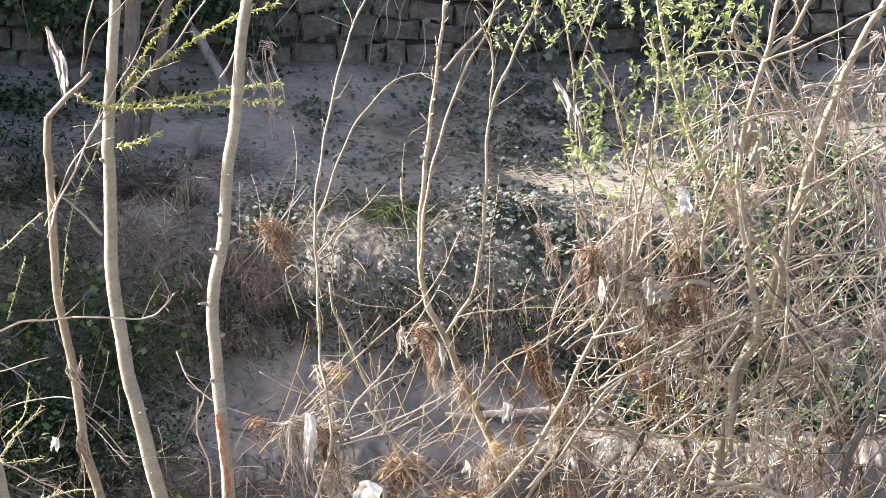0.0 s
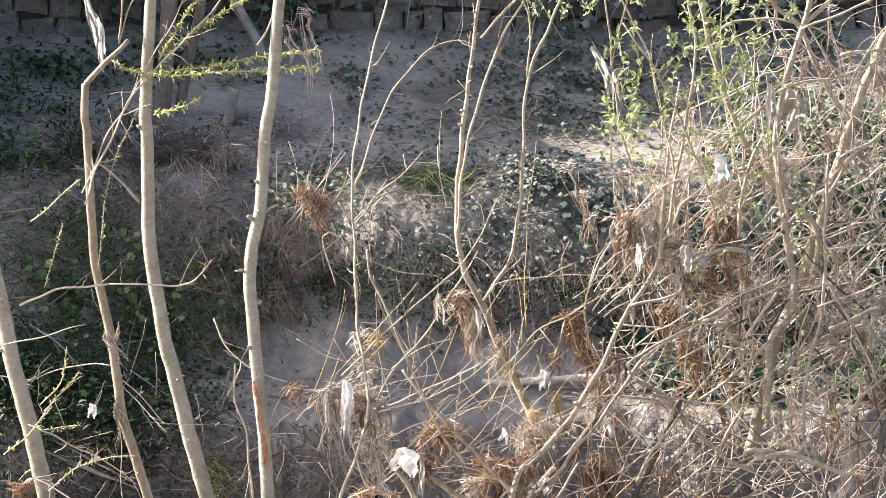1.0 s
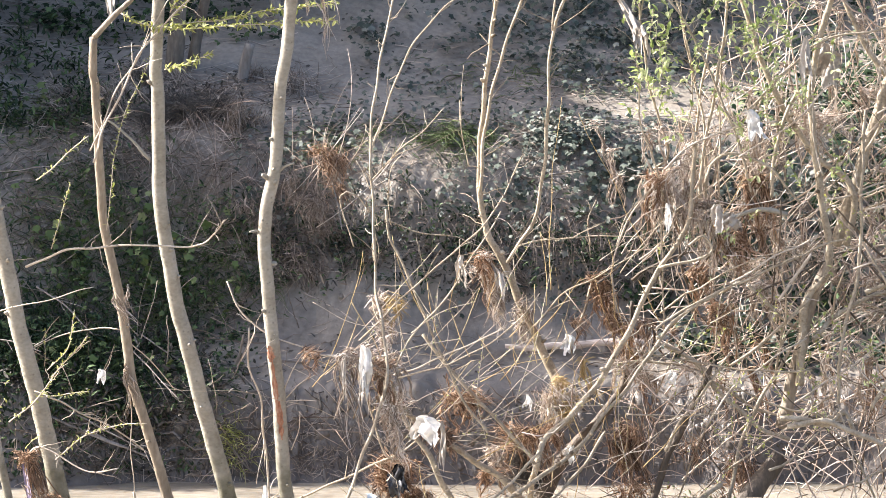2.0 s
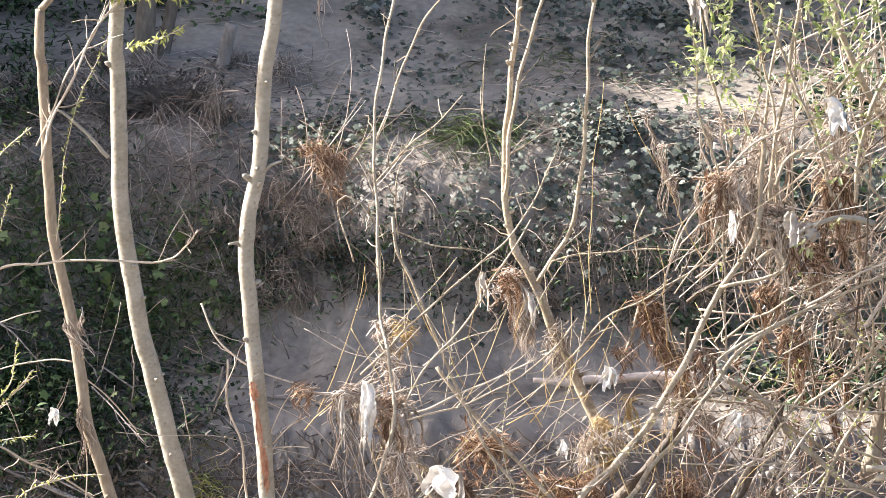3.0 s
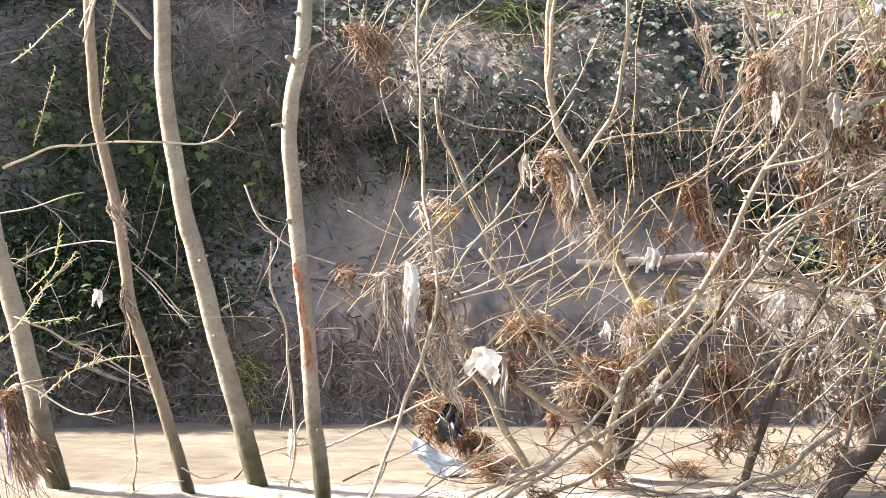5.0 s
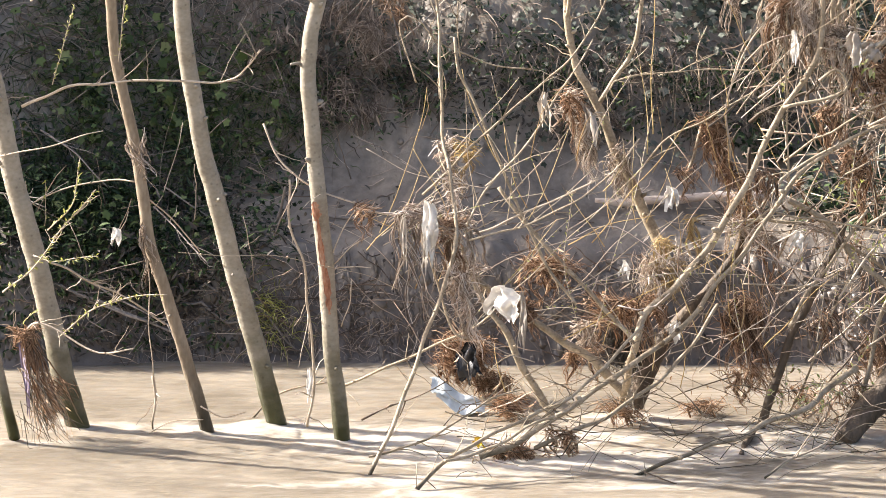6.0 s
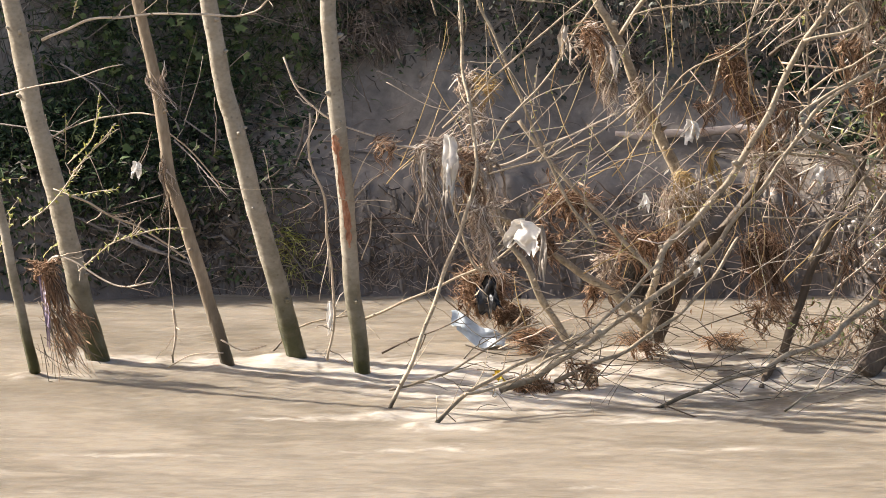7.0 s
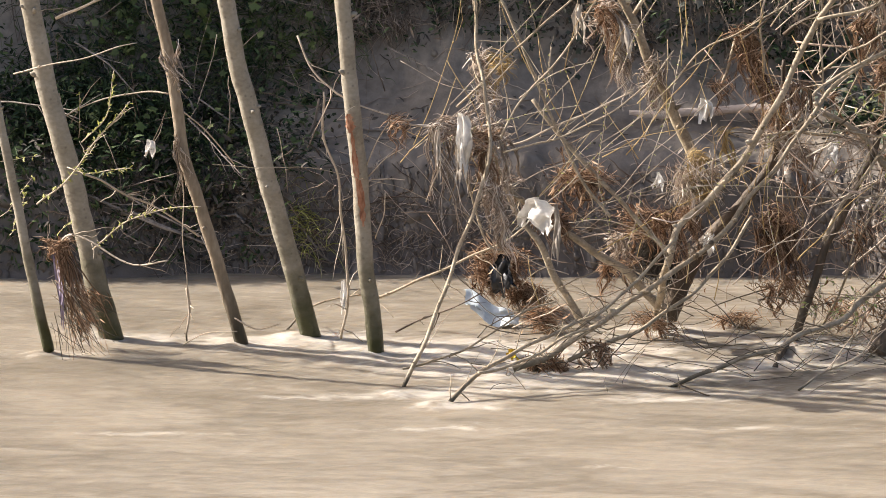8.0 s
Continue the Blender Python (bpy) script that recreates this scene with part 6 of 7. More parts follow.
def bank_patch(name, x, y, wx, wy, count, material, label, size=0.045, lift=0.06, category="ivy", leaf="ivy"):
    """A patch of low growth that follows the bank: leaves in uneven clusters."""
    sh = Shape()
    seeds = np.stack([rng.normal(x, wx * 0.5, 26), rng.normal(y, wy * 0.5, 26)], 1)
    for k in range(int(count * 1.4)):
        c = seeds[rng.integers(len(seeds))]
        px, py = c[0] + rng.normal(0, wx * 0.13), c[1] + rng.normal(0, wy * 0.13)
        if py > 5.42:
            continue
        z = on_ground(px, py)
        if z < 0.03:
            continue
        g = np.array([-(on_ground(px + 0.02, py) - z) / 0.02, -(on_ground(px, py + 0.02) - z) / 0.02, 1.0])
        nrm = unit(unit(g) + rng.normal(0, 0.6, 3) + (0, 0.0, 0.45))
        p = np.array([px, py, z]) + unit(g) * abs(rng.normal(0, lift)) + unit(g) * 0.01
        if leaf == "ivy":
            ivy_leaf(sh, p, nrm, size * rng.uniform(0.35, 1.0))
        else:
            d = unit((rng.normal(0, 0.6), rng.normal(-0.3, 0.5), rng.uniform(0.0, 1.0)))
            leaf_blade(sh, p, d, nrm, size * rng.uniform(0.4, 1.3), size * rng.uniform(0.14, 0.36))
    return solo(name, sh, material, label, category, kind="stuff")


IVY_LABEL = "silt-dusted ivy creeping over the muddy bank"
bank_patch("ivy", 1.55, 3.2, 0.62, 0.34, 900, IVY, IVY_LABEL, 0.06, 0.045)
bank_patch("ivy", 1.35, 3.45, 0.6, 0.2, 220, IVY, IVY_LABEL, 0.05, 0.04)
bank_patch("ivy", 2.1, 3.0, 0.5, 0.3, 350, IVY, IVY_LABEL, 0.055, 0.035)
bank_patch("ivy", 1.45, 4.15, 0.75, 0.6, 420, IVY, IVY_LABEL, 0.055, 0.04)
bank_patch("ivy", 1.9, 4.9, 0.9, 0.5, 650, IVY, IVY_LABEL, 0.06, 0.06)
bank_patch("ivy", 3.4, 3.15, 0.5, 0.5, 800, IVY, IVY_LABEL, 0.07, 0.06)
bank_patch("ivy", 2.8, 4.6, 0.8, 0.8, 500, IVY, IVY_LABEL, 0.06, 0.06)
bank_patch("ivy", 0.14, 4.83, 0.14, 0.3, 90, IVY, "small dark ivy clump on the bare terrace", 0.06, 0.05)
bank_patch("ivy", 0.8, 4.4, 1.3, 0.7, 70, IVY, "scattered small weeds on the bare terrace", 0.045, 0.02)
bank_patch("ivy", 0.5, 4.3, 0.7, 0.3, 90, IVY, IVY_LABEL, 0.05, 0.03)
bank_patch("ivy", 1.2, 5.0, 0.8, 0.4, 380, IVY, IVY_LABEL, 0.055, 0.05)
bank_patch("ivy", -0.2, 3.2, 0.5, 0.3, 260, IVY, IVY_LABEL, 0.045, 0.05)
bank_patch("ivy", 0.7, 3.05, 0.25, 0.3, 160, IVY, IVY_LABEL, 0.045, 0.05)
for px, py, wx, wy, n in ((0.25, 3.0, 0.3, 0.2, 120), (0.9, 2.95, 0.35, 0.2, 170), (-0.45, 3.05, 0.3, 0.2, 150), (1.2, 2.85, 0.4, 0.12, 120), (-0.1, 3.5, 0.6, 0.2, 130), (0.5, 3.75, 0.8, 0.25, 130)):
    bank_patch("ivy", px, py, wx, wy, n, IVY, IVY_LABEL, 0.045, 0.04)
WEEDS = "nettles and weeds on the shaded bank, coloured near-black for shade"
bank_patch("weeds", -1.3, 3.0, 0.75, 0.25, 560, SHADED_GREEN, WEEDS, 0.05, 0.08, "weeds", "blade")
bank_patch("weeds", -1.0, 2.88, 0.55, 0.18, 380, SHADED_GREEN, WEEDS, 0.048, 0.07, "weeds", "blade")
bank_patch("weeds", -1.75, 2.75, 0.5, 0.3, 560, SHADED_GREEN, WEEDS, 0.05, 0.1, "weeds", "blade")
bank_patch("weeds", -1.6, 2.25, 0.4, 0.3, 420, SHADED_GREEN, WEEDS, 0.06, 0.06, "weeds", "blade")
bank_patch("weeds", -2.0, 3.7, 0.5, 0.5, 420, SHADED_GREEN, WEEDS, 0.06, 0.07, "weeds", "blade")
bank_patch("weeds", -1.0, 2.6, 0.6, 0.15, 160, SHADED_GREEN, WEEDS, 0.05, 0.04, "weeds", "ivy")
bank_patch("weeds", -1.75, 4.5, 0.6, 0.6, 600, SHADED_GREEN, WEEDS, 0.06, 0.09, "weeds", "blade")
bank_patch("weeds", -1.3, 5.1, 0.9, 0.3, 500, SHADED_GREEN, WEEDS, 0.06, 0.1, "weeds", "ivy")
bank_patch("weeds", -1.75, 2.1, 0.4, 0.2, 500, SHADED_GREEN, WEEDS, 0.055, 0.06, "weeds", "blade")
bank_patch("weeds", -1.15, 2.25, 0.5, 0.2, 260, SHADED_GREEN, WEEDS, 0.045, 0.04, "weeds", "ivy")
bank_patch("weeds", -1.55, 3.75, 0.5, 0.35, 420, SHADED_GREEN, WEEDS, 0.05, 0.06, "weeds", "blade")
bank_patch("leaf_litter", -1.2, 3.7, 0.9, 0.5, 500, DARK_LEAVES, "dark dead leaves heaped among roots on the terrace", 0.05, 0.05, "litter", "blade")
bank_patch("weeds", -1.9, 2.35, 0.4, 0.3, 500, SHADED_GREEN, WEEDS, 0.055, 0.08, "weeds", "blade")
# Weeds that also make dark gaps, as shade does, between the sticks.
bank_patch("weeds", 2.5, 2.5, 0.6, 0.3, 650, SHADED_GREEN, WEEDS, 0.06, 0.08, "weeds", "ivy")
bank_patch("weeds", 2.2, 2.9, 0.6, 0.25, 420, SHADED_GREEN, WEEDS, 0.055, 0.06, "weeds", "ivy")
# Extra dark weeds and dead leaves that deepen the bank's shade.
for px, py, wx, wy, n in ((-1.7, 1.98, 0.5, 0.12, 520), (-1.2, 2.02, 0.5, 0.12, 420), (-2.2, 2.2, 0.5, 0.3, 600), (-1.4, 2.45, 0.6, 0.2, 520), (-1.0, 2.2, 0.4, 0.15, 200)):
    bank_patch("weeds", px, py, wx, wy, n, SHADED_GREEN, WEEDS, 0.05, 0.06, "weeds", "blade")
    bank_patch("leaf_litter", px, py, wx, wy, n // 2, DARK_LEAVES, "dark dead leaves heaped among the weeds", 0.06, 0.05, "litter", "blade")
# Real ivy growth, thickened as a dark backing in place of shade.
for px, py, wx, wy, n in ((2.5, 3.0, 0.5, 0.3, 900), (3.1, 3.1, 0.6, 0.4, 1000), (3.4, 2.5, 0.5, 0.3, 700), (2.7, 3.7, 0.6, 0.4, 700), (3.4, 4.2, 0.6, 0.6, 700), (2.2, 2.5, 0.4, 0.2, 400)):
    bank_patch("weeds", px, py, wx, wy, n, SHADED_GREEN if px > 2.6 else IVY, "dark green ivy and weeds behind the drowned shrub", 0.055, 0.1, "weeds", "ivy")
for px, py, wx, wy, n in ((-1.35, 2.98, 0.5, 0.2, 70), (-1.7, 2.75, 0.4, 0.25, 70), (-0.95, 2.86, 0.35, 0.15, 50), (-1.6, 2.2, 0.5, 0.2, 50), (-1.9, 3.6, 0.4, 0.4, 50)):
    bank_patch("weeds", px, py, wx, wy, n, GRASS, "brighter broad weed leaves on the shaded bank", 0.075, 0.11, "weeds", "ivy")
# dark growth under the lip of the upper step, doubling as the undercut's shade
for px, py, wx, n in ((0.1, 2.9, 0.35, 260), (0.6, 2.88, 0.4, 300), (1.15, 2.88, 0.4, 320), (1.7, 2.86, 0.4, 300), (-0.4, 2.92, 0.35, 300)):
    bank_patch("weeds", px, py, wx, 0.12, n, SHADED_GREEN, "dark weeds under the lip of the bank, deepening its shade", 0.045, 0.06, "weeds", "blade")
    bank_patch("leaf_litter", px, py - 0.03, wx, 0.1, n // 2, DARK_LEAVES, "dark dead leaves standing in for shade under the lip of the bank", 0.05, 0.05, "litter", "blade")
bank_patch("weeds", -2.0, 2.35, 0.5, 0.25, 700, SHADED_GREEN, WEEDS, 0.05, 0.08, "weeds", "blade")
bank_patch("weeds", -2.1, 1.95, 0.25, 0.2, 160, SHADED_GREEN, WEEDS, 0.05, 0.06, "weeds", "blade")


def tuft(sh, x, y, wx, wy, count, length, fall=0.6, thick=0.0022, out=0.6):
    """Blades rooted on the bank that arch over a little, down the slope."""
    for k in range(count):
        px, py = x + rng.normal(0, wx * 0.5), y + rng.normal(0, wy * 0.5)
        if py > 5.42:
            continue
        p = np.array([px, py, on_ground(px, py) - 0.005])
        if p[2] < -0.02:
            continue
        d = unit((rng.normal(0, 0.6), rng.normal(-out, 0.4), rng.uniform(0.0, 0.9)))
        L = length * rng.uniform(0.4, 1.25)
        s = np.linspace(0, 1, 6)
        c = p + d * L * s[:, None] + np.array([0, -0.12, -1.0]) * fall * L * (s ** 2.2)[:, None] + np.array([rng.normal(0, 0.12), 0, 0]) * L * (s ** 2)[:, None]
        g = surface_z(c[:, 0], c[:, 1])
        c[:, 2] = np.maximum(c[:, 2], g + 0.006)
        sh.tube(c, thick * rng.uniform(0.6, 1.3) * np.array([1, 1.2, 1.1, 0.9, 0.6, 0.25]), 3, cap=False)


def straw(sh, x, y, wx, wy, count, length, thick=0.002):
    """Flattened straws: straight or kinked, lying on one another all ways along the slope."""
    for k in range(count):
        px, py = x + rng.normal(0, wx * 0.5), y + rng.normal(0, wy * 0.5)
        if py > 5.4:
            continue
        L, a = length * rng.uniform(0.35, 1.3), rng.choice([0.3, -0.5, -1.2, 1.1]) + rng.normal(0, 0.35)
        z = on_ground(px, py)
        up = (on_ground(px, py + 0.05) - on_ground(px, py - 0.05)) / 0.1
        down = unit((0, -1, -up))
        d = np.array([math.cos(a), 0, 0]) + down * math.sin(a)
        s = np.linspace(-0.5, 0.5, 5)[:, None]
        c = np.array([px, py, z]) + d * L * s + rng.normal(0, 0.1, 3) * L * s ** 2 + rng.normal(0, 0.004, (5, 3))
        c[:, 2] = np.maximum(c[:, 2], surface_z(c[:, 0], c[:, 1])) + abs(rng.normal(0, 0.02)) + 0.003
        sh.tube(c, thick * rng.uniform(0.5, 1.3) * np.array([0.6, 1, 1, 0.9, 0.5]), 3, cap=False)


def tufts(name, spots, material, label, category="grass", **kw):
    for x, y, wx, wy, n, length in spots:
        sh = Shape()
        if material is DULL_FIBRE and name == "dead_grass":
            straw(sh, x, y, wx, wy, int(n * 1.5), length)
        else:
            tuft(sh, x, y, wx, wy, n, length, **kw)
        solo(name, sh, material, label, category, kind="stuff")


tufts("dead_grass", ((-1.5, 3.15, 0.6, 0.25, 120, 0.32), (-1.9, 2.9, 0.5, 0.3, 110, 0.3), (-1.2, 2.75, 0.6, 0.2, 110, 0.28), (-1.6, 2.4, 0.6, 0.2, 90, 0.3), (-0.75, 2.8, 0.4, 0.2, 90, 0.26), (-0.9, 3.95, 0.5, 0.4, 169, 0.3), (-0.62, 3.25, 0.5, 0.4, 70, 0.28), (-1.15, 3.5, 0.4, 0.4, 117, 0.3), (-0.2, 3.3, 0.35, 0.3, 90, 0.24),
                     (-0.95, 3.15, 0.6, 0.3, 156, 0.3), (0.35, 3.4, 0.7, 0.3, 90, 0.2), (-0.35, 4.1, 0.5, 0.4, 104, 0.2), (1.3, 4.2, 0.8, 0.4, 104, 0.24),
                     (1.0, 3.3, 0.7, 0.3, 117, 0.28), (2.0, 3.3, 0.8, 0.5, 130, 0.3), (-1.6, 3.4, 0.6, 0.5, 169, 0.3), (1.4, 2.95, 0.9, 0.2, 104, 0.26)),
      DULL_FIBRE, "flattened grey-brown straw matted over the bank")
for px, py, wide, tall, n in ((-0.14, 2.98, 0.16, 0.26, 300), (-0.3, 2.86, 0.3, 0.18, 260), (0.05, 2.84, 0.3, 0.12, 130), (-0.6, 2.98, 0.3, 0.16, 150), (1.0, 2.86, 0.4, 0.14, 120), (1.7, 2.84, 0.4, 0.14, 140)):
    debris("wad", (px, py - 0.06, float(surface_z(px, py)) + 0.02), (wide, 0.06, tall), n, 0.2, DULL_FIBRE, "brown roots and straw tangled on the bank edge",
           way=(rng.uniform(-0.5, 0.7), -0.2, -0.8))
tufts("grass", ((0.66, 3.38, 0.22, 0.12, 240, 0.24), (0.45, 3.5, 0.5, 0.15, 160, 0.16), (-0.95, 2.95, 0.5, 0.15, 220, 0.24), (-0.6, 2.85, 0.3, 0.12, 140, 0.2),
                (-1.6, 3.0, 0.5, 0.3, 260, 0.26), (-1.2, 2.8, 0.6, 0.2, 260, 0.22), (-1.8, 2.6, 0.5, 0.3, 200, 0.24), (-1.9, 3.8, 0.5, 0.5, 200, 0.2), (1.2, 4.3, 0.8, 0.3, 160, 0.18), (-0.1, 3.35, 0.4, 0.15, 120, 0.18)),
      GRASS, "limp green grass on the bank edge")
tufts("grass", ((-1.3, 3.0, 0.6, 0.3, 320, 0.2), (-1.75, 2.8, 0.5, 0.3, 320, 0.22), (-0.95, 2.85, 0.5, 0.2, 260, 0.18), (-1.6, 2.3, 0.6, 0.2, 260, 0.2), (-1.9, 3.6, 0.6, 0.5, 260, 0.2), (-1.2, 2.1, 0.5, 0.12, 200, 0.18)),
      SHADED_GREEN, "dark limp grass among the weeds of the shaded bank", thick=0.0018)
tufts("rootlets", ((-1.3, 3.3, 0.3, 0.1, 80, 0.3), (-1.0, 3.25, 0.3, 0.12, 80, 0.32), (-0.75, 3.15, 0.3, 0.12, 80, 0.3), (-0.36, 3.12, 0.14, 0.1, 70, 0.36),
                   (-0.3, 2.98, 0.18, 0.08, 70, 0.3), (-0.55, 2.95, 0.3, 0.1, 70, 0.3), (0.35, 3.15, 0.4, 0.1, 30, 0.26), (-1.6, 3.6, 0.4, 0.2, 120, 0.4)),
      ROOTLETS, "brown rootlets hanging over the broken bank edge", "roots", fall=0.9, thick=0.0014, out=0.7)
tufts("rootlets", ((0.1, 2.98, 0.4, 0.08, 40, 0.2), (0.6, 2.96, 0.4, 0.08, 110, 0.28), (1.1, 2.95, 0.4, 0.08, 120, 0.3), (1.6, 2.95, 0.4, 0.08, 100, 0.28), (0.2, 3.2, 0.5, 0.15, 40, 0.22), (-0.45, 3.3, 0.4, 0.2, 50, 0.3)),
      ROOTLETS, "brown rootlets hanging over the broken bank edge", "roots", fall=0.9, thick=0.0014, out=0.7)
stalks = Shape()
for k in range(90):
    px, py = rng.uniform(-2.3, -0.3), rng.uniform(2.0, 3.2)
    d = unit((rng.normal(0, 0.9), -0.35, rng.normal(0.25, 0.35)))
    L, s = rng.uniform(0.15, 0.6), np.linspace(0, 1, 7)[:, None]
    c = np.array([px, py, on_ground(px, py)]) + d * L * s + rng.normal(0, 0.15, 3) * L * s ** 2 + rng.normal(0, 0.004, (7, 3))
    c[:, 2] = np.maximum(c[:, 2], surface_z(c[:, 0], c[:, 1]) + 0.006)
    stalks.tube(c, rng.uniform(0.0012, 0.0036) * np.linspace(1.1, 0.5, 7), 4)
solo("dead_stalks", stalks, ROOTLETS, "dead brown stalks poking through the bank weeds", "stalks", kind="stuff")
# The pale bud colour puts sunlight into this tuft.
tufts("grass_tuft", ((-0.66, 1.93, 0.1, 0.05, 60, 0.2), (-0.7, 1.92, 0.08, 0.05, 50, 0.17)), BUDS, "green grass tuft at the water's edge, coloured as if sunlit", fall=0.45)
tufts("dead_grass", ((-0.75, 1.92, 0.6, 0.12, 160, 0.2), (-0.3, 1.9, 0.5, 0.08, 120, 0.14), (0.3, 1.9, 0.8, 0.08, 140, 0.12), (-1.6, 1.92, 0.6, 0.1, 140, 0.2)),
      DULL_FIBRE, "grey drift straw along the water's edge")

# ---------------------------------------------------------------- clods and growth on the steep faces of the bank
def face_place(x, z_low, z_high):
    """A place on the first or second step of the bank at a random height, and the way the face looks."""
    z = rng.uniform(z_low, z_high)
    ys = np.linspace(1.72, 3.5, 90)
    zs = surface_z(np.full(90, x), ys)
    y = float(ys[np.argmax(zs > z)])
    up = (on_ground(x, y + 0.04) - on_ground(x, y - 0.04)) / 0.08
    return np.array([x, y, on_ground(x, y)]), unit((0, -up, 1.0))


def clod(sh, p, out, size):
    """A rounded, uneven lump of mud half sunk in the bank."""
    t = unit(np.cross(out, (1, 0.2, 0.1)))
    b = np.cross(out, t)
    rings, wide, deep = 6, size * rng.uniform(0.35, 1.0), size * rng.uniform(0.1, 0.5)
    size = size * rng.uniform(0.8, 1.9)
    v = [p + out * deep]
    for r, h in ((0.55, 0.8), (1.0, 0.1), (1.05, -0.4)):
        for k in range(rings):
            a = k * 2 * math.pi / rings + 0.4 * h
            q = r * rng.uniform(0.5, 1.4)
            v.append(p + (t * math.cos(a) * size + b * math.sin(a) * wide) * q + out * deep * (h + rng.normal(0, 0.3)))
    f = [(0, 1 + k, 1 + (k + 1) % rings) for k in range(rings)]
    f += [(1 + j * rings + k, 1 + (j + 1) * rings + k, 1 + (j + 1) * rings + (k + 1) % rings, 1 + j * rings + (k + 1) % rings) for j in range(2) for k in range(rings)]
    sh.add(v, f)


clods_low, clods_high = Shape(), Shape()
for k in range(2600):
    p, out = face_place(rng.uniform(-2.4, 3.0), 0.0, 0.46)
    clod(clods_low, p, out, float(np.clip(rng.lognormal(-4.3, 0.55), 0.005, 0.045)))
for k in range(700):
    p, out = face_place(rng.uniform(-2.2, 3.0), 0.9, 1.7)
    clod(clods_high, p, out, float(np.clip(rng.lognormal(-4.35, 0.5), 0.006, 0.04)))
solo("mud_clods", clods_low, SILT, "wet slumped clods of silt along the water line", "mud", kind="stuff")
solo("mud_clods", clods_high, SILT, "crumbling clods of silt on the upper bank face", "mud", kind="stuff")

# Dark weeds and leaves; upstream they also stand in for shade.
for x0, x1, n, material, label in ((-2.5, -1.05, 1500, SHADED_GREEN, "weeds coloured near-black for shade, hanging down the bank to the water"), (-2.5, -0.8, 1300, DARK_LEAVES, "dark dead leaves caught on the bank foot"),
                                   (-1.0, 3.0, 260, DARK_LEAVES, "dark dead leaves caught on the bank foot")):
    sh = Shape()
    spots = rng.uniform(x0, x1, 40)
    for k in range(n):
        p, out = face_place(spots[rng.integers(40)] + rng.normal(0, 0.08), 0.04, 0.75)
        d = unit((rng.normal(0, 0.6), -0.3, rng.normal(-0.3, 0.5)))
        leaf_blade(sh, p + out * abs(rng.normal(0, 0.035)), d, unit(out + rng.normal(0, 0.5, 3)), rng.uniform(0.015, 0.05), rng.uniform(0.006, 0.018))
    solo("weeds" if material is SHADED_GREEN else "leaf_litter", sh, material, label, "weeds" if material is SHADED_GREEN else "litter", kind="stuff")

sh = Shape()
for k in range(260):
    p, out = face_place(rng.uniform(-2.3, 2.6), 0.02, 0.5)
    d = unit((rng.normal(0, 1.0), -0.35, rng.normal(0.0, 0.5)))
    L, q = rng.uniform(0.06, 0.35), np.linspace(0, 1, 6)[:, None]
    c = p + out * 0.012 + d * L * q + rng.normal(0, 0.2, 3) * L * q ** 2 + rng.normal(0, 0.004, (6, 3))
    c[:, 2] = np.maximum(c[:, 2], np.maximum(surface_z(c[:, 0], c[:, 1]) + 0.005, 0.01))
    sh.tube(c, rng.uniform(0.0012, 0.004) * np.linspace(1.1, 0.5, 6), 4)
solo("dead_stalks", sh, ROOTLETS, "broken stalks and roots sticking out of the bank foot", "stalks", kind="stuff")

# ---------------------------------------------------------------- flood litter strewn over the silt
litter, crumbs = Shape(), Shape()
for k in range(4200):
    px, py = rng.uniform(-2.4, 3.9), rng.uniform(1.85, 5.4)
    if rng.random() > (0.45 + 0.5 * float(lumps(px * 0.8, py * 0.8))) * (0.1 if py > 3.6 and px > -0.4 else 0.3 if py < 2.8 and px > -0.6 else 1.0):
        continue
    a, L = rng.normal(0, 0.7), rng.uniform(0.03, 0.28)
    s = np.linspace(-0.5, 0.5, 5)
    xs, ys = px + math.cos(a) * L * s, py + math.sin(a) * L * s * 0.6
    c = np.stack([xs, ys, surface_z(xs, ys) + rng.uniform(0.002, 0.02)], 1) + rng.normal(0, 0.003, (5, 3))
    litter.tube(c, np.full(5, rng.uniform(0.0012, 0.0035)), 3, cap=False)
for k in range(2400):
    px, py = rng.uniform(-2.4, 3.9), rng.uniform(1.85, 5.4)
    if rng.random() > (0.4 + 0.5 * float(lumps(px * 0.8 + 5, py * 0.8))) * (0.4 if py < 2.8 and px > -0.6 else 1.0):
        continue
    ivy_leaf(crumbs, np.array([px, py, on_ground(px, py) + 0.006]), unit((rng.normal(0, 0.4), rng.normal(-0.4, 0.3), 1)), rng.uniform(0.012, 0.04))
solo("straw_litter", litter, DULL_FIBRE, "muddy straw and twigs strewn over the silt", "litter", kind="stuff")
solo("leaf_litter", crumbs, DARK_LEAVES, "dark dead leaves half stuck in the silt", "litter", kind="stuff")

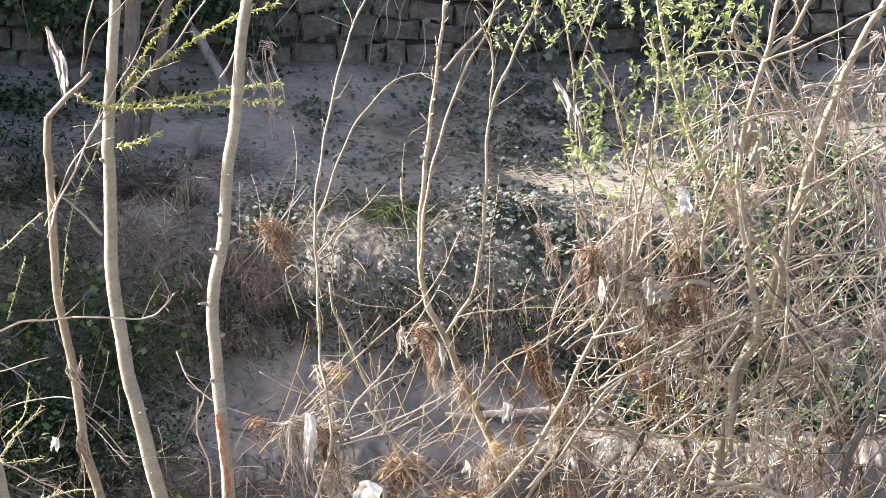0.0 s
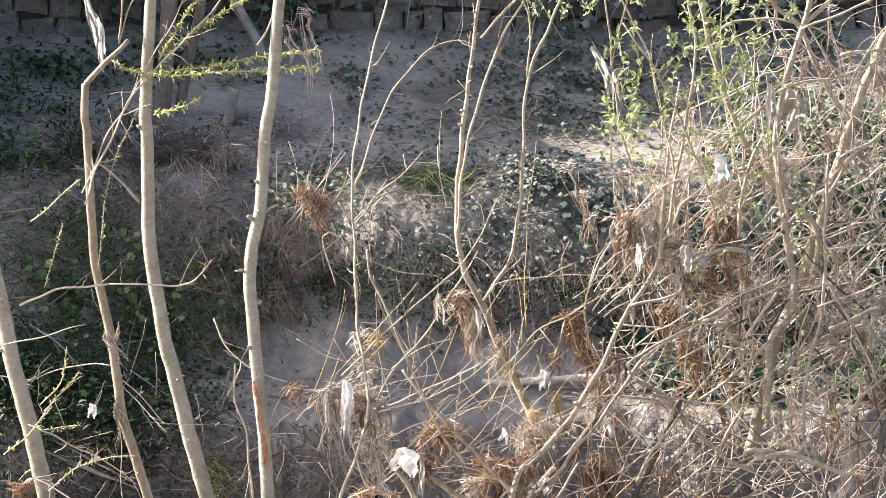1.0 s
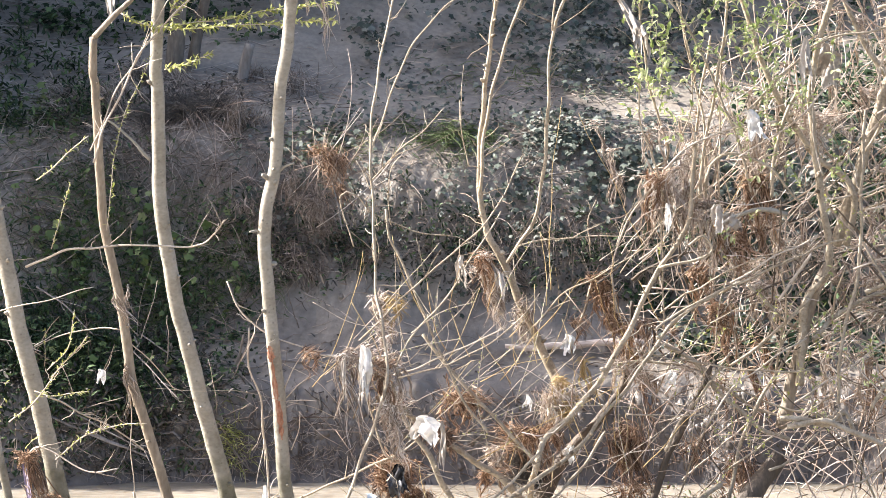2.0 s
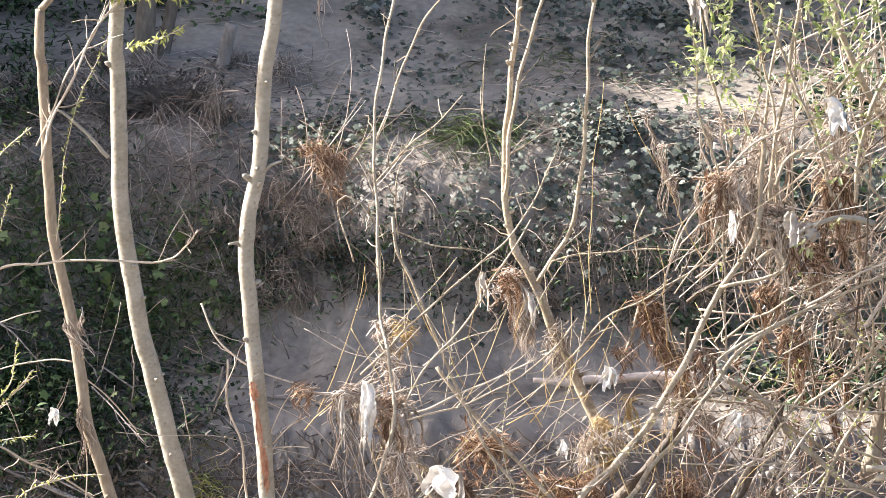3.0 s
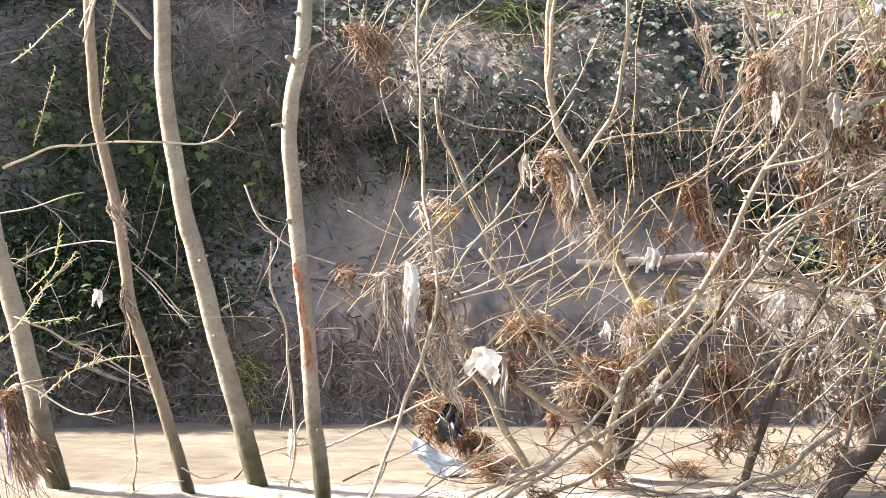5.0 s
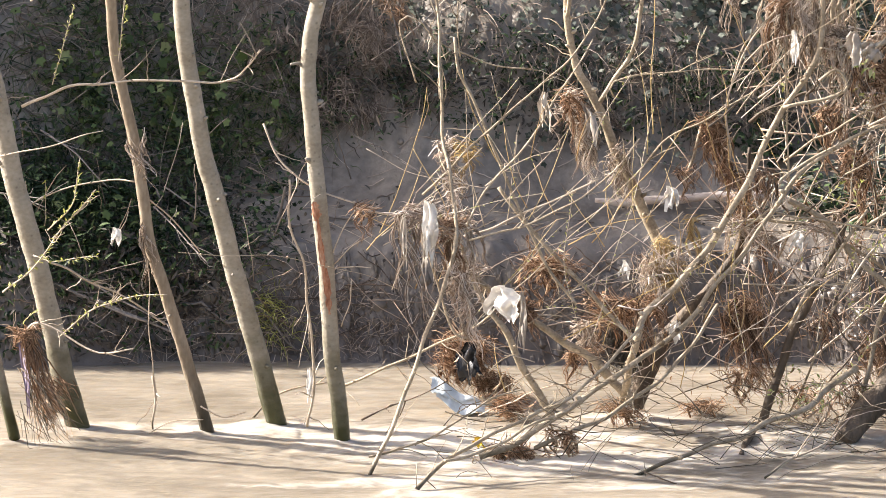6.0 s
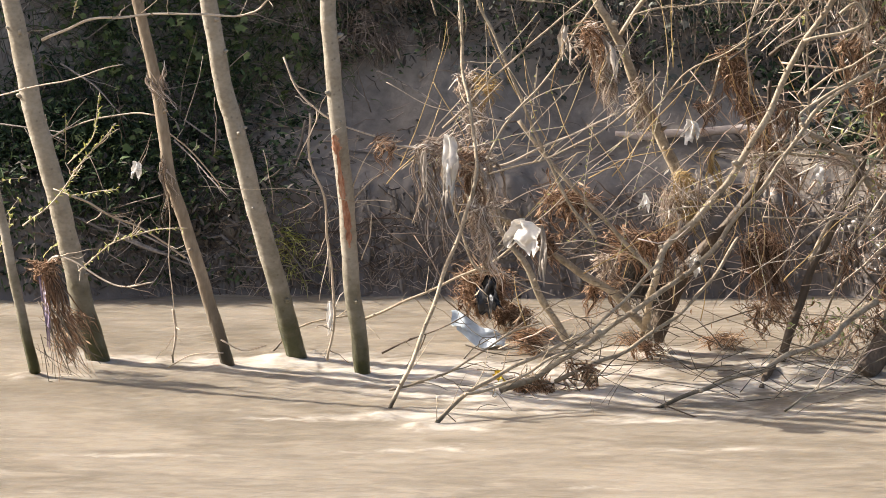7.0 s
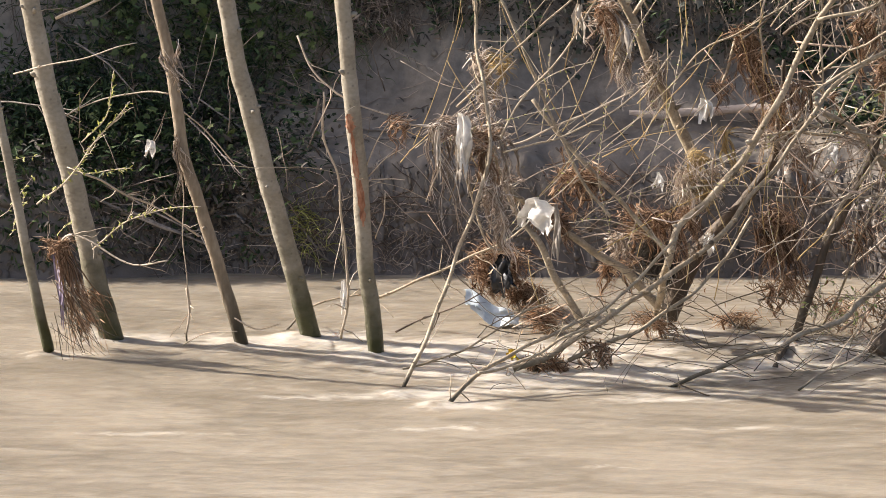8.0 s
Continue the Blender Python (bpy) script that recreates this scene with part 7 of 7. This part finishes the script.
# ---------------------------------------------------------------- fresh leaves in the shrub and beside it
def sprig(x, y, z, wide, tall, shoots, label, material, size=0.038, name="leafy_shoots"):
    sprout = thing(name, label, "leaves", "leafing shoots", at=(x, y, z - tall / 2))
    for k in range(shoots):
        wood, green = Shape(), Shape()
        p = np.array([x, y, z]) + rng.normal(0, 0.5, 3) * (wide, 0.12, tall)
        d = unit((rng.normal(0, 0.5), rng.normal(-0.2, 0.3), rng.uniform(0.2, 1)))
        L = rng.uniform(0.08, 0.24)
        pts = p + d * L * np.linspace(0, 1, 6)[:, None] + rng.normal(0, 0.004, (6, 3))
        wood.tube(pts, 0.0018 * np.linspace(1, 0.5, 6), 4)
        for q in pts[1:]:
            for j in range(2):
                w = unit(d * 0.4 + rng.normal(0, 0.6, 3))
                leaf_blade(green, q, w, unit(rng.normal(0, 0.4, 3) + (0, -0.3, 1)), size * rng.uniform(0.5, 1.3), size * rng.uniform(0.25, 0.5))
        shoot = part("shoot", wood, PALE_BARK, sprout)
        part("leaves", green, material, shoot)


GREEN = "fresh light-green leafing shoots in the shrub"
sprig(2.2, 0.1, 2.95, 0.32, 0.6, 46, GREEN, SPRING, 0.05)
sprig(2.3, 0.1, 3.25, 0.5, 0.18, 36, GREEN, SPRING, 0.05)
sprig(2.0, 0.1, 2.55, 0.4, 0.4, 24, GREEN, SPRING, 0.045)
sprig(1.65, 0.1, 2.7, 0.14, 0.5, 26, GREEN, SPRING, 0.05)
sprig(1.3, 0.15, 3.2, 0.25, 0.16, 12, GREEN, SPRING)
sprig(1.55, 0.1, 3.3, 0.16, 0.3, 12, GREEN, SPRING)
sprig(2.3, 0.1, 2.2, 0.4, 0.4, 18, GREEN, SPRING)
sprig(3.1, 0.1, 2.0, 0.7, 0.9, 30, GREEN, SPRING)
sprig(2.2, 0.0, 0.75, 0.5, 0.5, 24, GREEN, BUDS, 0.028)
sprig(2.4, 0.1, 1.3, 0.8, 0.6, 22, GREEN, BUDS, 0.03)
sprig(1.8, 0.1, 0.15, 0.5, 0.1, 16, GREEN, SPRING, 0.025)
sprig(-2.0, 0.2, 0.55, 0.4, 0.5, 10, GREEN, BUDS, 0.025)
sprig(2.9, 0.0, 0.9, 0.6, 0.6, 20, GREEN, SPRING, 0.03)

# ---------------------------------------------------------------- the rubble wall on top of the bank
WALL_Y, WALL_FOOT, WALL_TOP = 5.56, 2.3, 3.9
body = Shape()
body.add([(x, y, z) for x in (-12, 12) for y in (WALL_Y, WALL_Y + 0.5) for z in (WALL_FOOT - 0.3, WALL_TOP)],
         [(0, 1, 3, 2), (4, 6, 7, 5), (0, 4, 5, 1), (2, 3, 7, 6), (1, 5, 7, 3), (0, 2, 6, 4)])
wall = solo("wall_north", body, MORTAR, "dry rubble stone wall under rusty wire netting", "wall", kind="structure", smooth=False)


def stone_mesh(k):
    """A rough block of unit size with worn, chamfered front edges."""
    g = np.random.default_rng(40 + k)
    sh = Shape()
    rings = []
    for inset, y in ((0.0, 0.5), (0.0, -0.2), (0.07, -0.42), (0.2, -0.5)):
        h = 0.5 - inset
        for cx, cz in ((-h, -h), (0.05 * g.normal(), -h), (h, -h), (h, 0.05 * g.normal()), (h, h), (0.05 * g.normal(), h), (-h, h), (-h, 0.05 * g.normal())):
            rings.append((cx + g.normal(0, 0.035), y + g.normal(0, 0.05) * (inset > 0), cz + g.normal(0, 0.045)))
    f = [(r * 8 + i, r * 8 + (i + 1) % 8, (r + 1) * 8 + (i + 1) % 8, (r + 1) * 8 + i) for r in range(3) for i in range(8)] + [tuple(24 + i for i in range(8))]
    sh.add(rings, f)
    return sh


STONES = [stone_mesh(k).mesh("stone", STONE, smooth=False) for k in range(14)]
outer = Shape()
count, z = 0, WALL_FOOT
while z < WALL_TOP:
    h = rng.uniform(0.11, 0.21)
    x = -12 + rng.uniform(0, 0.2)
    while x < 12:
        w = rng.uniform(0.12, 0.32)
        hh = h * rng.uniform(0.7, 1.12)
        place = Matrix.LocRotScale((x + w / 2, WALL_Y - 0.015 + rng.normal(0, 0.02), z + h / 2 + 0.05 * math.sin(x * 1.9 + z * 3) + rng.normal(0, 0.01)), Euler((rng.normal(0, 0.06), rng.normal(0, 0.09), rng.normal(0, 0.07))),
                                   (w - rng.uniform(0.008, 0.024), 0.12, hh - 0.012))
        me = STONES[rng.integers(14)]
        if -2.4 < x < 3.7 and z < 3.45:
            ob = new("stone", me)
            ob.parent = wall
            ob.matrix_basis = place
            count += 1
        elif -6 < x < 6:
            v = np.array([place @ vv.co for vv in me.vertices])
            outer.add(v, [tuple(p.vertices) for p in me.polygons])
        x += w
    z += h
rest = part("outer_stones", outer, STONE, wall, smooth=False)
tagged(rest, kind="stuff")

net = Shape()
A = 0.065
for r in range(16):
    for c in range(70):
        cx, cz = -2.5 + c * A * 1.5, WALL_FOOT + 0.1 + r * A * 1.75 + (c % 2) * A * 0.87
        if cz > min(3.6, WALL_TOP):
            continue
        ring = [np.array([cx + A * math.cos(a), WALL_Y - 0.1 + 0.02 * math.sin(cx * 3 + cz * 4), cz + A * math.sin(a)]) + rng.normal(0, 0.004, 3) for a in (0, math.pi / 3, 2 * math.pi / 3, math.pi)]
        net.tube(ring, [0.0021] * 4, 3, cap=False)
part("wire_netting", net, WIRE, wall, "rusty hexagonal wire netting")

# ivy and dead stems before the wall
def wall_growth(x, z, wx, wz, count, material, label, size, name="ivy", category="ivy"):
    sh = Shape()
    seeds = np.stack([rng.normal(x, wx * 0.5, 16), rng.normal(z, wz * 0.5, 16)], 1)
    for k in range(count):
        c = seeds[rng.integers(16)]
        p = np.array([c[0] + rng.normal(0, wx * 0.14), WALL_Y - 0.14 - abs(rng.normal(0, 0.07)), c[1] + rng.normal(0, wz * 0.14)])
        if p[2] > WALL_TOP + 0.1 or p[2] < on_ground(p[0], p[1]):
            continue
        ivy_leaf(sh, p, unit((rng.normal(0, 0.4), -1, rng.normal(0.4, 0.4))), size * rng.uniform(0.6, 1.3))
    solo(name, sh, material, label, category, kind="stuff")


wall_growth(1.9, 2.85, 0.9, 0.5, 700, IVY, "dark ivy climbing the rubble wall", 0.06)
wall_growth(2.9, 2.9, 0.8, 0.6, 500, IVY, "dark ivy climbing the rubble wall", 0.06)
wall_growth(-1.4, 2.95, 1.0, 0.6, 1100, SHADED_GREEN, "dark leaves hanging over the rubble wall", 0.055)
wall_growth(-0.5, 3.0, 0.5, 0.5, 420, SHADED_GREEN, "dark leaves hanging over the rubble wall", 0.05)
wall_growth(0.5, 2.95, 0.5, 0.3, 60, IVY, "a few ivy leaves on the stones", 0.05)
sh = Shape()
for k in range(120):
    x = rng.choice([-1.3, -0.5, 0.9, 1.6]) + rng.normal(0, 0.45)
    z0 = rng.uniform(2.6, 3.5)
    s = np.linspace(0, 1, 8)
    L = rng.uniform(0.2, 0.7)
    c = np.stack([x + rng.normal(0, 0.35) * L * s + 0.03 * np.sin(s * 6 + k), WALL_Y - 0.16 - 0.05 * rng.random() - 0.06 * np.sin(s * 3), z0 + 0.2 - L * s], 1)
    c[:, 2] = np.maximum(c[:, 2], surface_z(c[:, 0], c[:, 1]) + 0.01)
    sh.tube(c, np.full(8, rng.uniform(0.0015, 0.004)), 4)
solo("dead_vines", sh, DULL_FIBRE, "dead brown vines hanging over the wall", "vines", kind="stuff")

# ---------------------------------------------------------------- loose tangles on the bank and at the foot of the thick willow
debris("wad", (-0.13, 2.86, 1.7), (0.13, 0.05, 0.2), 220, 0.2, RUST_FIBRE, "brown wad of roots and dead grass hanging on the bank edge", way=(0.3, -0.2, -0.9))
debris("wad", (-0.2, 2.8, 1.55), (0.12, 0.05, 0.16), 170, 0.22, DULL_FIBRE, "brown wad of roots and dead grass hanging on the bank edge", way=(0.4, -0.2, -0.8))
sh = Shape()
for k in range(16):
    a = np.array([-0.2 + rng.normal(0, 0.07), 2.84, 1.52 + rng.normal(0, 0.08)])
    b = np.array([0.05 + rng.normal(0, 0.22), 3.15, 2.0 + rng.normal(0, 0.12)])
    s = np.linspace(0, 1, 9)[:, None]
    c = a + (b - a) * s + np.array([rng.normal(0, 0.05), -0.12, rng.normal(0.02, 0.05)]) * (4 * s * (1 - s))
    c[:, 2] = np.maximum(c[:, 2], surface_z(c[:, 0], c[:, 1]) + 0.006)
    sh.tube(c, rng.uniform(0.0014, 0.003) * np.linspace(1, 0.5, 9), 4)
solo("dry_stalks", sh, FIBRE, "pale dry stalks leaning out of the bank edge", "stalks", kind="stuff")
for hx, hy, n in ((-1.02, 3.68, 420), (-0.85, 3.62, 260), (-1.12, 3.5, 220)):
    debris("wad", (hx, hy, float(surface_z(hx, hy)) + 0.05), (0.2, 0.15, 0.07), n, 0.26, DARK_LEAVES, "heap of dark muddy roots stranded on the terrace", way=(0.6, -0.4, -0.5))
sh = Shape()
for k in range(46):
    px, py = -0.98 + rng.normal(0, 0.15), 3.6 + rng.normal(0, 0.12)
    d = unit((rng.normal(0.35, 0.7), -0.5, rng.normal(-0.25, 0.35)))
    s = np.linspace(0, 1, 7)[:, None]
    c = np.array([px, py, on_ground(px, py) + 0.08]) + d * rng.uniform(0.12, 0.38) * s + np.array([0, 0, -0.08]) * s ** 2
    c[:, 2] = np.maximum(c[:, 2], surface_z(c[:, 0], c[:, 1]) + 0.006)
    sh.tube(c, rng.uniform(0.001, 0.003) * np.linspace(1, 0.5, 7), 4)
solo("dry_stalks", sh, STICKS, "dry roots and stalks fanning out of a stranded heap", "stalks", kind="stuff")
sh = Shape()
for k in range(60):
    a = np.array([-1.73 + rng.normal(0, 0.035), 0.0 + rng.normal(0, 0.05), rng.uniform(0.1, 0.4)])
    d = unit((rng.uniform(0.1, 1.0), rng.normal(0, 0.3), -rng.uniform(0.5, 1.2)))
    s = np.linspace(0, 1, 7)[:, None]
    c = a + d * rng.uniform(0.1, 0.32) * s + rng.normal(0, 0.03, 3) * s * s
    c[:, 2] = np.maximum(c[:, 2], 0.004)
    sh.tube(c, rng.uniform(0.001, 0.0032) * np.linspace(1, 0.5, 7), 4)
solo("twig_litter", sh, BROWN_BARK, "brown wet twigs trailing from a bundle of flood debris", "twigs", kind="stuff")
